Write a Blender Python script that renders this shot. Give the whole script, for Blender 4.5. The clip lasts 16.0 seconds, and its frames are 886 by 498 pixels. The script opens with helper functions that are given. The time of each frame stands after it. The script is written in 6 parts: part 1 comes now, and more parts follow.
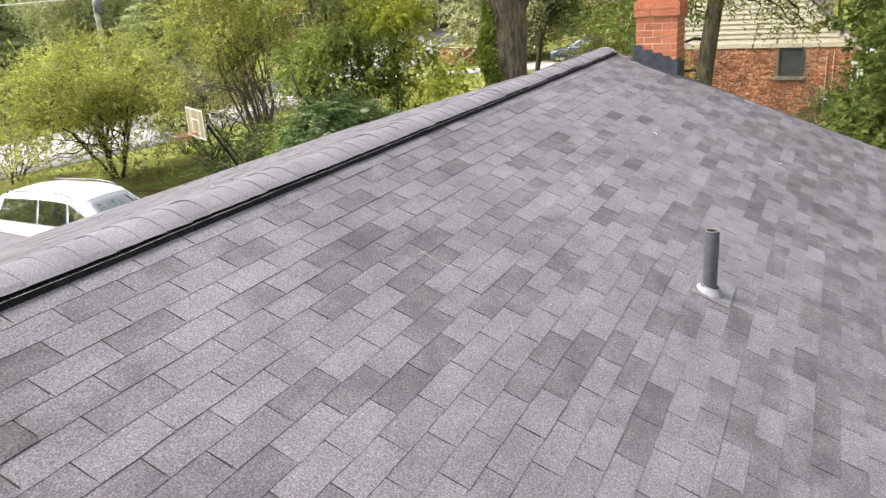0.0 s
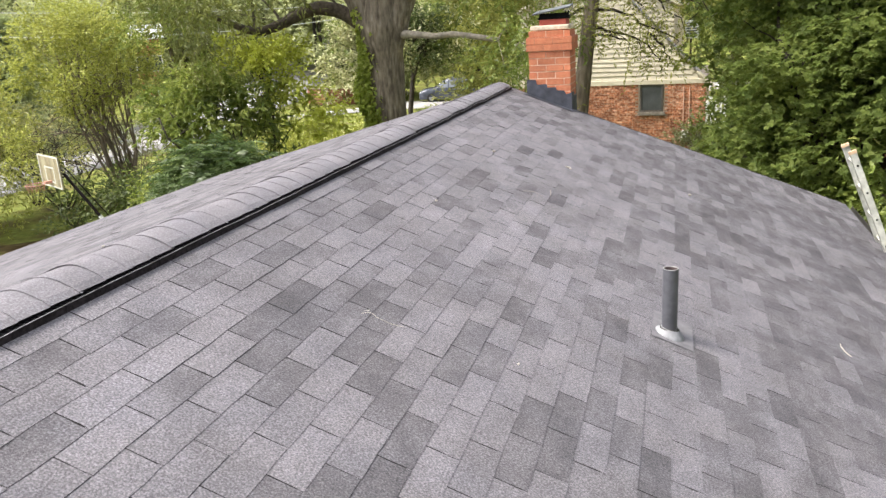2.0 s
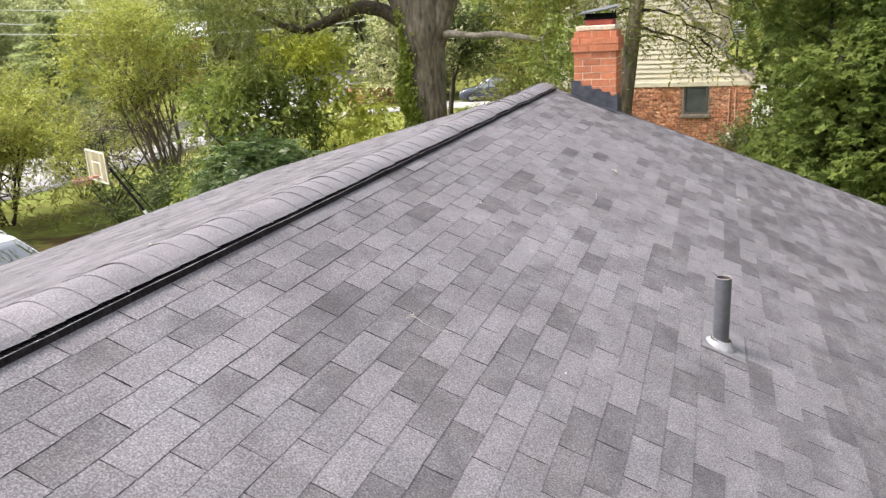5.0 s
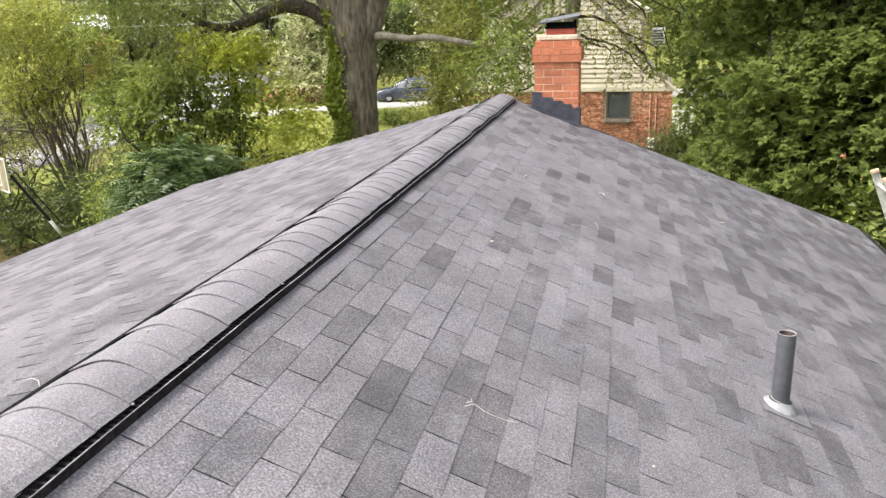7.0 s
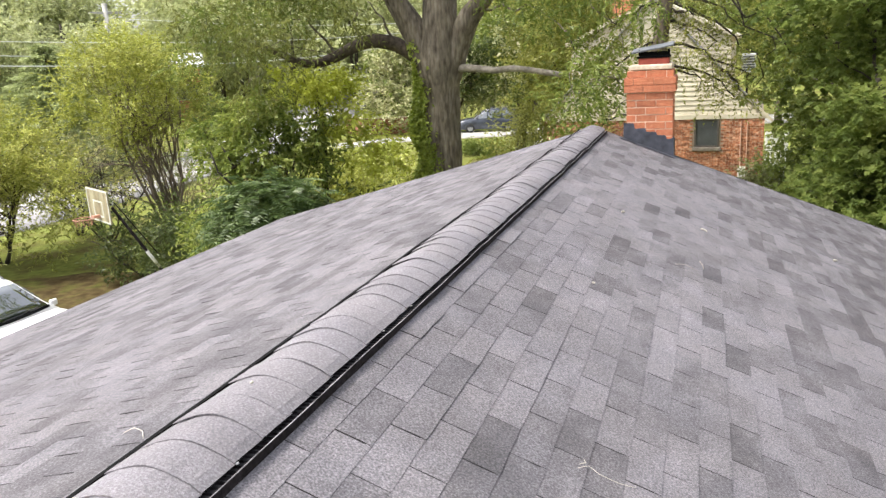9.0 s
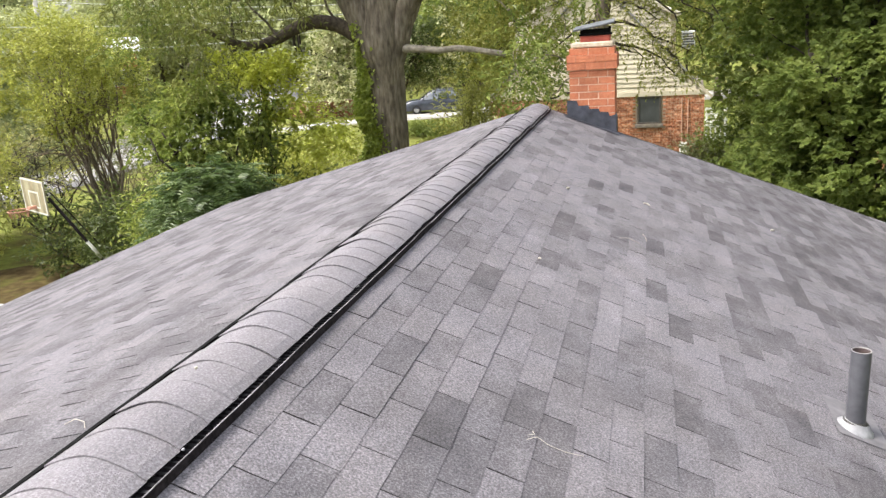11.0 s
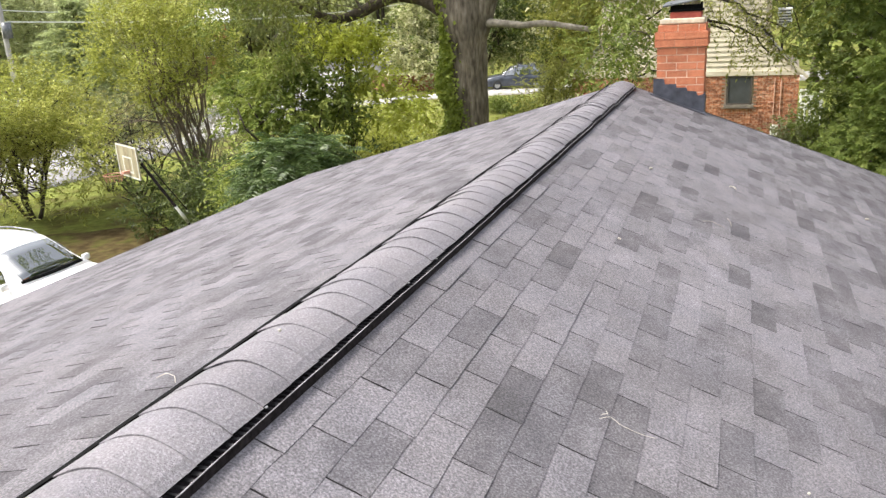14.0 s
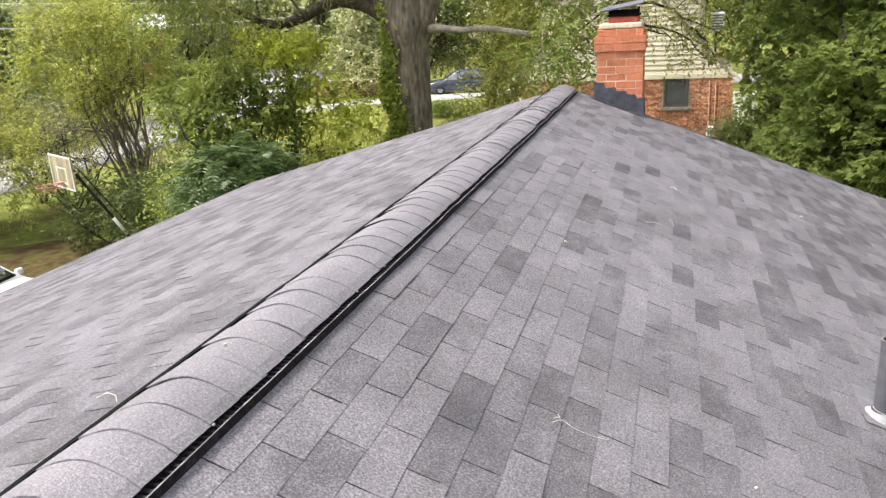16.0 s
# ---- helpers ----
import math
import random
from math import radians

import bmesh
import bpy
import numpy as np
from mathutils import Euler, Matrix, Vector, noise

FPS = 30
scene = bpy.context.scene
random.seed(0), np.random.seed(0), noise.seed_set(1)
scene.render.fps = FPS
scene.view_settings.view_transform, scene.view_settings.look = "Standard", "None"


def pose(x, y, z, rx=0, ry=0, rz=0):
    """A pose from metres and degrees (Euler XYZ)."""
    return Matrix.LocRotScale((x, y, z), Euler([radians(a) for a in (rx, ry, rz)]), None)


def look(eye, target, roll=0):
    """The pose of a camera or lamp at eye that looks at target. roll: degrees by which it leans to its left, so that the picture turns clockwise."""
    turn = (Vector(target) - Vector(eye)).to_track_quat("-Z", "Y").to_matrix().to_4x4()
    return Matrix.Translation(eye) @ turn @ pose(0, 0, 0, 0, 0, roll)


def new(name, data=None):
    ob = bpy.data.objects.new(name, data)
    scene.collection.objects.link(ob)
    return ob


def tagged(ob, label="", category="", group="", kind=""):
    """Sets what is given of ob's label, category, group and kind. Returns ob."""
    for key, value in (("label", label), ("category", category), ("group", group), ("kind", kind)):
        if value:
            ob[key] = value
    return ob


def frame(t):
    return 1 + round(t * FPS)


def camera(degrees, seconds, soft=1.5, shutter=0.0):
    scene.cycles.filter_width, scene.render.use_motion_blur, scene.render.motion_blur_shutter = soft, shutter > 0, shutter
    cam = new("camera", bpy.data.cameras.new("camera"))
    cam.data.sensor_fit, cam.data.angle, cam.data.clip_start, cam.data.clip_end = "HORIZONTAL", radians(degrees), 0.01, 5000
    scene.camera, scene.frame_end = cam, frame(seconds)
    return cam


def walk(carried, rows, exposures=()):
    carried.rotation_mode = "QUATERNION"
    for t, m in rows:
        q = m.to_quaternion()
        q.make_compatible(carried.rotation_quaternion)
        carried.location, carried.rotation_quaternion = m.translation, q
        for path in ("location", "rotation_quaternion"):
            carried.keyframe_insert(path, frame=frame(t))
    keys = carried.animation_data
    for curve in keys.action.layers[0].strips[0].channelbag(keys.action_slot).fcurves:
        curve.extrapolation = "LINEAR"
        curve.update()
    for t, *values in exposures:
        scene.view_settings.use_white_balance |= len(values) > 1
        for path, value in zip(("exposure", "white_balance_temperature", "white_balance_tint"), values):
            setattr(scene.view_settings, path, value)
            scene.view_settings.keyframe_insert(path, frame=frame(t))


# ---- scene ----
EXPOSURES = [(0.0, 1.36), (3.5, 1.36), (6.0, 1.38), (9.0, 1.39), (12.0, 1.37), (16.0, 1.36)]
cam = camera(59.71, 16.0, soft=1.4)
PATH = [
    (0, 2.799, -3.580, 5.955, 71.18, 3.57, 26.01),
    (0.5, 2.588, -3.510, 5.916, 72.22, 3.54, 20.45),
    (1, 2.460, -3.395, 5.883, 71.47, 4.11, 17.15),
    (1.5, 2.353, -3.251, 5.860, 72.80, 5.19, 15.44),
    (2, 2.249, -3.206, 5.866, 73.51, 3.37, 16.19),
    (2.5, 2.246, -3.193, 5.879, 72.94, 1.84, 14.28),
    (3, 2.254, -3.203, 5.877, 74.41, 1.35, 15.25),
    (3.5, 2.252, -3.209, 5.883, 74.82, 1.97, 19.04),
    (3.7, 2.251, -3.211, 5.879, 75.01, 2.39, 20.04),
    (5.8, 1.971, -3.005, 5.868, 73.13, 4.63, 16.30),
    (6, 1.850, -2.949, 5.889, 74.29, 4.62, 15.25),
    (6.5, 1.636, -2.796, 5.899, 74.91, 2.20, 13.09),
    (7, 1.451, -2.690, 5.982, 73.26, 1.78, 12.62),
    (7.5, 1.319, -2.635, 6.005, 72.86, 3.35, 15.29),
    (8, 1.315, -2.620, 5.999, 73.75, 3.35, 18.13),
    (8.5, 1.338, -2.593, 6.005, 74.93, 2.76, 19.01),
    (9, 1.313, -2.568, 6.011, 75.64, 3.07, 18.36),
    (9.5, 1.310, -2.561, 5.995, 74.81, 3.79, 15.70),
    (9.7, 1.313, -2.562, 5.994, 74.53, 3.75, 14.19),
    (12, 1.335, -2.565, 5.995, 73.82, 3.33, 14.98),
    (12.5, 1.328, -2.566, 5.995, 73.61, 2.98, 15.72),
    (13, 1.320, -2.574, 5.990, 72.82, 2.82, 17.27),
    (13.5, 1.319, -2.575, 6.002, 72.23, 2.98, 18.66),
    (14, 1.321, -2.587, 5.994, 72.67, 3.19, 20.31),
    (14.5, 1.317, -2.591, 5.996, 72.57, 3.47, 20.50),
    (15, 1.310, -2.590, 5.991, 72.64, 2.90, 19.60),
    (15.5, 1.310, -2.576, 5.994, 72.37, 3.14, 17.45),
    (16, 1.308, -2.568, 5.996, 72.79, 3.31, 16.12),
]
walk(cam, [(t, pose(x, y, z, rx, ry, rz)) for t, x, y, z, rx, ry, rz in PATH], EXPOSURES)

# ---- world and sun: bright overcast noon ----
world = bpy.data.worlds.new("world")
scene.world = world
world.use_nodes = True
wn = world.node_tree.nodes
sky = wn.new("ShaderNodeTexSky")
sky.sky_type = "NISHITA"
sky.sun_disc = False
SUN_EL, SUN_AZ = 55.0, -112.0
sky.sun_elevation, sky.sun_rotation = radians(SUN_EL), radians(SUN_AZ)
sky.dust_density = 4.0
veil = wn.new("ShaderNodeHueSaturation")          # thin cloud greys the blue
veil.inputs["Saturation"].default_value = 0.3
world.node_tree.links.new(sky.outputs[0], veil.inputs["Color"])
world.node_tree.links.new(veil.outputs[0], wn["Background"].inputs[0])
wn["Background"].inputs[1].default_value = 0.15
sun = new("sun", bpy.data.lights.new("sun", "SUN"))
sun.data.energy, sun.data.angle, sun.data.color = 1.9, radians(18), (1.0, 0.94, 0.85)
sa, se = radians(SUN_AZ), radians(SUN_EL)
sun.matrix_world = look((math.sin(sa) * math.cos(se) * 50, math.cos(sa) * math.cos(se) * 50, math.sin(se) * 50), (0, 0, 0))

# ---- helpers of this scene ----
rng = np.random.default_rng(7)


def mat(name, stops, scale=8.0, detail=6.0, rough=0.8, bump=0.0, bump_scale=None, metal=0.0, big=None, vary=0.0, island=False, dark=0.6, spec=0.4, stretch=None):
    """A surface from a colour ramp over fine noise, broken by a second, larger noise; vary: piece to piece."""
    m = bpy.data.materials.new(name)
    m.use_nodes = True
    n, l = m.node_tree.nodes, m.node_tree.links
    p = n["Principled BSDF"]
    geo = n.new("ShaderNodeNewGeometry")
    t1 = n.new("ShaderNodeTexNoise")
    t1.inputs["Scale"].default_value, t1.inputs["Detail"].default_value = scale, detail
    at = geo.outputs["Position"]
    if stretch:
        st_ = n.new("ShaderNodeVectorMath")
        st_.operation = "MULTIPLY"
        st_.inputs[1].default_value = stretch
        l.new(at, st_.inputs[0])
        at = st_.outputs[0]
    l.new(at, t1.inputs["Vector"])
    ramp = n.new("ShaderNodeValToRGB")
    e = ramp.color_ramp.elements
    while len(e) < len(stops):
        e.new(0.5)
    for k, (pos, c) in enumerate(stops):
        e[k].position, e[k].color = pos, (*c, 1)
    l.new(t1.outputs["Fac"], ramp.inputs[0])
    col = ramp.outputs[0]
    if big:
        t2 = n.new("ShaderNodeTexNoise")
        t2.inputs["Scale"].default_value, t2.inputs["Detail"].default_value = big, 4
        l.new(geo.outputs["Position"], t2.inputs["Vector"])
        r2 = n.new("ShaderNodeMapRange")
        r2.inputs["From Min"].default_value, r2.inputs["From Max"].default_value = 0.3, 0.7
        r2.inputs["To Min"].default_value, r2.inputs["To Max"].default_value = dark, 1.12
        l.new(t2.outputs["Fac"], r2.inputs["Value"])
        mx = n.new("ShaderNodeVectorMath")
        mx.operation = "SCALE"
        l.new(col, mx.inputs[0])
        l.new(r2.outputs[0], mx.inputs["Scale"])
        col = mx.outputs[0]
    if vary:
        if island:
            src = geo.outputs["Random Per Island"]
        else:
            src = n.new("ShaderNodeObjectInfo").outputs["Random"]
        r3 = n.new("ShaderNodeMapRange")
        r3.inputs["To Min"].default_value, r3.inputs["To Max"].default_value = 1 - vary, 1 + vary
        l.new(src, r3.inputs["Value"])
        mv = n.new("ShaderNodeVectorMath")
        mv.operation = "SCALE"
        l.new(col, mv.inputs[0])
        l.new(r3.outputs[0], mv.inputs["Scale"])
        col = mv.outputs[0]
    l.new(col, p.inputs["Base Color"])
    p.inputs["Roughness"].default_value, p.inputs["Metallic"].default_value = rough, metal
    p.inputs["Specular IOR Level"].default_value = spec
    if bump:
        tb = n.new("ShaderNodeTexNoise")
        tb.inputs["Scale"].default_value, tb.inputs["Detail"].default_value = bump_scale or scale, 5
        l.new(at, tb.inputs["Vector"])
        b = n.new("ShaderNodeBump")
        b.inputs["Strength"].default_value, b.inputs["Distance"].default_value = bump, 0.02
        l.new(tb.outputs["Fac"], b.inputs["Height"])
        l.new(b.outputs[0], p.inputs["Normal"])
    return m


def leaf_mat(name, c1, c2, c3, through_share=0.42, gloss=0.5):
    """Leaves: colour changes from leaf to leaf and in drifts through the crown, and light comes through."""
    m = bpy.data.materials.new(name)
    m.use_nodes = True
    n, l = m.node_tree.nodes, m.node_tree.links
    p = n["Principled BSDF"]
    geo = n.new("ShaderNodeNewGeometry")
    ns = n.new("ShaderNodeTexNoise")
    ns.inputs["Scale"].default_value, ns.inputs["Detail"].default_value = 0.9, 3
    l.new(geo.outputs["Position"], ns.inputs["Vector"])
    mix = n.new("ShaderNodeMath")
    mix.operation = "MULTIPLY_ADD"
    l.new(geo.outputs["Random Per Island"], mix.inputs[0])
    mix.inputs[1].default_value = 0.55
    sub = n.new("ShaderNodeMapRange")
    sub.inputs["From Min"].default_value, sub.inputs["From Max"].default_value = 0.32, 0.68
    sub.inputs["To Min"].default_value, sub.inputs["To Max"].default_value = 0.0, 0.45
    l.new(ns.outputs["Fac"], sub.inputs["Value"])
    l.new(sub.outputs[0], mix.inputs[2])
    ramp = n.new("ShaderNodeValToRGB")
    e = ramp.color_ramp.elements
    e.new(0.5)
    for k, (at, c) in enumerate(((0.05, c1), (0.5, c2), (0.97, c3))):
        e[k].position, e[k].color = at, (*c, 1)
    l.new(mix.outputs[0], ramp.inputs[0])
    l.new(ramp.outputs[0], p.inputs["Base Color"])
    p.inputs["Roughness"].default_value = 0.45
    p.inputs["Specular IOR Level"].default_value = gloss
    tr = n.new("ShaderNodeBsdfTranslucent")
    l.new(ramp.outputs[0], tr.inputs["Color"])
    ms = n.new("ShaderNodeMixShader")
    ms.inputs[0].default_value = through_share
    l.new(p.outputs[0], ms.inputs[1])
    l.new(tr.outputs[0], ms.inputs[2])
    l.new(ms.outputs[0], n["Material Output"].inputs["Surface"])
    return m


def glass_mat(name, tint=(0.02, 0.025, 0.03), index=2.5):
    m = bpy.data.materials.new(name)
    m.use_nodes = True
    p = m.node_tree.nodes["Principled BSDF"]
    p.inputs["Base Color"].default_value = (*tint, 1)
    p.inputs["Roughness"].default_value = 0.03
    p.inputs["Specular IOR Level"].default_value = 0.55
    p.inputs["IOR"].default_value = index
    return m


def ob_from(name, bm, material, parent=None, smooth=False):
    me = bpy.data.meshes.new(name)
    bm.to_mesh(me)
    bm.free()
    if material:
        for mm in (material if isinstance(material, (list, tuple)) else [material]):
            me.materials.append(mm)
    if smooth:
        for f in me.polygons:
            f.use_smooth = True
    ob = new(name, me)
    if parent:
        ob.parent = parent
    return ob


def part(name, bm, material, parent, label="", smooth=False):
    ob = ob_from(name, bm, material, parent, smooth)
    return tagged(ob, label) if label else ob


def thing(name, label, category, group="", kind=""):
    return tagged(new(name), label, category, group, kind)


def box(bm, lo, hi, bevel=0.0, m=None):
    """A box from corner to corner, its edges eased by bevel, moved by m."""
    lo, hi = Vector(lo), Vector(hi)
    r = bmesh.ops.create_cube(bm, size=1.0)
    vs = r["verts"]
    for v in vs:
        v.co = Vector([lo[i] + (v.co[i] + 0.5) * (hi[i] - lo[i]) for i in range(3)])
    if bevel:
        es = list({e for v in vs for e in v.link_edges})
        out = bmesh.ops.bevel(bm, geom=es, offset=bevel, segments=2, affect="EDGES", profile=0.6)
        vs = list({v for f in out["faces"] for v in f.verts} | {v for v in vs if v.is_valid})
    if m is not None:
        bmesh.ops.transform(bm, matrix=m, verts=vs)
    return vs


def tube(bm, pts, radii, n=8, cap=True):
    """A tapered tube along points."""
    pts = [Vector(p) for p in pts]
    rings = []
    a = None
    for i, p in enumerate(pts):
        d = (pts[min(i + 1, len(pts) - 1)] - pts[max(i - 1, 0)]).normalized()
        if a is None:
            a = d.cross(Vector((0.31, 0.17, 0.93)) if abs(d.z) < 0.8 else Vector((1, 0, 0)))
        # the ring is carried along without twisting
        a = (a - d * a.dot(d)).normalized()
        b = d.cross(a)
        r = radii[i] if hasattr(radii, "__len__") else radii
        rings.append([bm.verts.new(p + (a * math.cos(k * math.tau / n) + b * math.sin(k * math.tau / n)) * r) for k in range(n)])
    for r0, r1 in zip(rings, rings[1:]):
        for k in range(n):
            bm.faces.new((r0[k], r0[(k + 1) % n], r1[(k + 1) % n], r1[k]))
    if cap:
        bm.faces.new(rings[0][::-1])
        bm.faces.new(rings[-1])


def prism(bm, outline, y0, y1, axis="y"):
    """An outline in x, z drawn out along y (or in y, z along x)."""
    def at(p, q):
        return (p[0], q, p[1]) if axis == "y" else ((q, p[0], p[1]) if axis == "x" else (p[0], p[1], q))
    a = [bm.verts.new(at(p, y0)) for p in outline]
    b = [bm.verts.new(at(p, y1)) for p in outline]
    bm.faces.new(a)
    bm.faces.new(b[::-1])
    for k in range(len(outline)):
        bm.faces.new((a[k], b[k], b[(k + 1) % len(outline)], a[(k + 1) % len(outline)]))
    bmesh.ops.recalc_face_normals(bm, faces=bm.faces)


def soup(name, verts, faces_n, material, parent=None, per=4, index=None):
    """A mesh straight from arrays: vertices, and faces that each take the next `per` of index."""
    me = bpy.data.meshes.new(name)
    verts = np.asarray(verts, np.float32).reshape(-1, 3)
    index = np.asarray(index, np.int32).ravel()
    me.vertices.add(len(verts))
    me.vertices.foreach_set("co", verts.ravel())
    me.loops.add(len(index))
    me.loops.foreach_set("vertex_index", index)
    nf = len(index) // per
    me.polygons.add(nf)
    me.polygons.foreach_set("loop_start", np.arange(nf, dtype=np.int32) * per)
    me.polygons.foreach_set("use_smooth", np.zeros(nf, dtype=bool))
    me.update(calc_edges=True)
    for mm in (material if isinstance(material, (list, tuple)) else [material]):
        me.materials.append(mm)
    ob = new(name, me)
    if parent:
        ob.parent = parent
    return ob


def unit(a):
    return a / (np.linalg.norm(a, axis=-1, keepdims=True) + 1e-9)


def leaf_mesh(name, pos, axis, length, ratio, material, parent, g, fold=0.25, lobes=False):
    """Folded leaves: two triangles each, a stem end, a tip and two sides."""
    n = len(pos)
    axis = unit(axis * (1, 1, 0.6))
    side = unit(np.cross(axis, unit(g.normal(size=(n, 3)) * (0.6, 0.6, 0.3) + (0, 0, 1.3))))
    up = np.cross(side, axis)
    L = length[:, None]
    if lobes:
        # three pointed lobes fanned from one stem
        v = np.empty((n, 10, 3), np.float32)
        v[:, 0] = pos
        tri = []
        for q, (turn, k) in enumerate(((0.0, 1.0), (0.95, 0.82), (-0.95, 0.82))):
            a = axis * math.cos(turn) + side * math.sin(turn)
            s2 = side * math.cos(turn) - axis * math.sin(turn)
            v[:, 1 + q * 3] = pos + a * L * k * 0.5 + s2 * L * ratio * 0.3 + up * L * fold * 0.3
            v[:, 2 + q * 3] = pos + a * L * k - up * L * 0.14
            v[:, 3 + q * 3] = pos + a * L * k * 0.5 - s2 * L * ratio * 0.3 + up * L * fold * 0.3
            tri += [(0, 1 + q * 3, 2 + q * 3), (0, 2 + q * 3, 3 + q * 3)]
        idx = (np.arange(n) * 10)[:, None, None] + np.array(tri)[None]
        return soup(name, v, None, material, parent, 3, idx)
    v = np.empty((n, 4, 3), np.float32)
    v[:, 0] = pos
    v[:, 1] = pos + axis * L * 0.45 + side * L * ratio * 0.5 + up * L * fold * 0.4
    v[:, 2] = pos + axis * L - up * L * 0.12
    v[:, 3] = pos + axis * L * 0.45 - side * L * ratio * 0.5 + up * L * fold * 0.4
    base = (np.arange(n) * 4)[:, None]
    idx = np.concatenate([base + (0, 1, 2), base + (0, 2, 3)], 1)
    return soup(name, v, None, material, parent, 3, idx)


def sprays(g, clumps, density, per_twig, twig, leaf, droop=-0.15, spread=0.8, shell=0.45):
    """Twigs with leaves, filling clumps (centre, radii): arrays of place, direction and length."""
    P, A, S = [], [], []
    for c, r in clumps:
        c, r = np.asarray(c, float), np.asarray(r, float) * np.ones(3)
        k = max(3, int(density * (r.prod() ** (1 / 3)) ** 2))
        d = unit(g.normal(size=(k, 3)))
        rad = (shell + (1 - shell) * g.random((k, 1)) ** 0.6)
        o = c + d * r * rad
        tw = unit(d * 0.7 + g.normal(size=(k, 3)) * 0.55 + (0, 0, droop))
        ln = twig * (0.6 + 0.8 * g.random((k, 1)))
        for j in range(per_twig):
            f = (j + 0.6) / per_twig
            P.append(o + tw * ln * f + np.array((0, 0, droop * 0.3)) * f * f * ln)
            A.append(unit(tw * 0.6 + g.normal(size=(k, 3)) * spread * 0.6 + (0, 0, droop * 0.6)))
            S.append(leaf * (0.65 + 0.6 * g.random(k)))
    return np.concatenate(P), np.concatenate(A), np.concatenate(S)


def split_crown(g, centre, radii, count, size=(0.26, 0.42)):
    """Clumps spread unevenly through an ellipsoid."""
    out = []
    R = np.asarray(radii, float)
    for _ in range(count):
        d = unit(g.normal(size=3))
        rad = 0.35 + 0.65 * g.random() ** 0.5
        k = g.uniform(*size)
        out.append((np.asarray(centre) + d * R * rad * 0.86, R.mean() * k * np.array([g.uniform(0.9, 1.3), g.uniform(0.9, 1.3), g.uniform(0.6, 0.95)])))
    return out


def limb(g, a, b, sag=0.15, steps=6, wob=0.05):
    a, b = np.asarray(a, float), np.asarray(b, float)
    ln = np.linalg.norm(b - a)
    pts = []
    for i in range(steps + 1):
        f = i / steps
        p = a + (b - a) * f
        p = p + np.array([0, 0, sag * ln * math.sin(math.pi * f)]) + g.normal(size=3) * wob * ln * (0.3 + f) * (0 < i < steps)
        pts.append(p)
    return pts


def broad_tree(name, label, base, crown, material, bark, seed, stems=1, trunk=0.14, clumps=26, density=60, per_twig=7, twig=0.45, leaf=0.12, ratio=0.5,
               droop=-0.1, limbs=10, extra=(), group="", category="tree", fork=0.3, size=(0.26, 0.42), shell=0.45, lobes=False, flat=1.0, second=None, share=0.0):
    """A tree: tapered stems, limbs out to the clumps of the crown, and leaves on twigs."""
    g = np.random.default_rng(seed)
    root = thing(name, label, category, group)
    root.location = base
    b = np.asarray(base, float)
    c, r = np.asarray(crown[0], float), np.asarray(crown[1], float)
    cl = [(q, w * (1, 1, flat)) for q, w in split_crown(g, c, r, clumps, size)] + [(np.asarray(e[0], float), np.asarray(e[1], float)) for e in extra]
    for s in range(stems):
        lean = g.normal(size=3) * (0.25, 0.25, 0) * (stems > 1)
        foot = b + lean * 0.35 + (0, 0, -0.1)
        if stems > 1:
            head = c + g.normal(size=3) * r * (0.38, 0.38, 0.15)
        else:
            head = c + (0, 0, 0.2 * r[2])
        pts = limb(g, foot, head, 0.0, 8, 0.018)
        rad = trunk * np.linspace(1, 0.35, 9)
        rad[0] *= 1.35
        bm = bmesh.new()
        tube(bm, [Vector(p - b) for p in pts], rad, 9)
        part("trunk", bm, bark, root, smooth=True)
        near = sorted(cl, key=lambda q: g.random())[:max(3, limbs // stems)]
        for q in near:
            f = g.uniform(fork, 0.85)
            i = min(7, int(f * 8))
            start = pts[i] + (pts[i + 1] - pts[i]) * (f * 8 - i)
            lp = limb(g, start, q[0], 0.06, 6, 0.03)
            bm = bmesh.new()
            tube(bm, [Vector(p - b) for p in lp], np.linspace(trunk * 0.42, trunk * 0.09, 7), 6)
            for _ in range(2):
                k = g.integers(2, 6)
                e2 = lp[k] + g.normal(size=3) * r.mean() * 0.22
                l2 = limb(g, lp[k], e2, 0.03, 4, 0.03)
                tube(bm, [Vector(p - b) for p in l2], np.linspace(trunk * 0.16, trunk * 0.05, 5), 5)
            part("limb", bm, bark, root, smooth=True)
    P, A, S = sprays(g, cl, density, per_twig, twig, leaf, droop, shell=shell)
    if second:
        # drifts of the other leaf
        drift = np.array([noise.noise(Vector(p * 0.9)) for p in P]) + g.normal(0, 0.25, len(P))
        other = drift > np.quantile(drift, 1 - share)
        leaf_mesh("mixed_leaves", (P - b)[other], A[other], S[other], ratio, second, root, g, lobes=lobes)
        P, A, S = P[~other], A[~other], S[~other]
    leaf_mesh("crown", P - b, A, S, ratio, material, root, g, lobes=lobes)
    return root

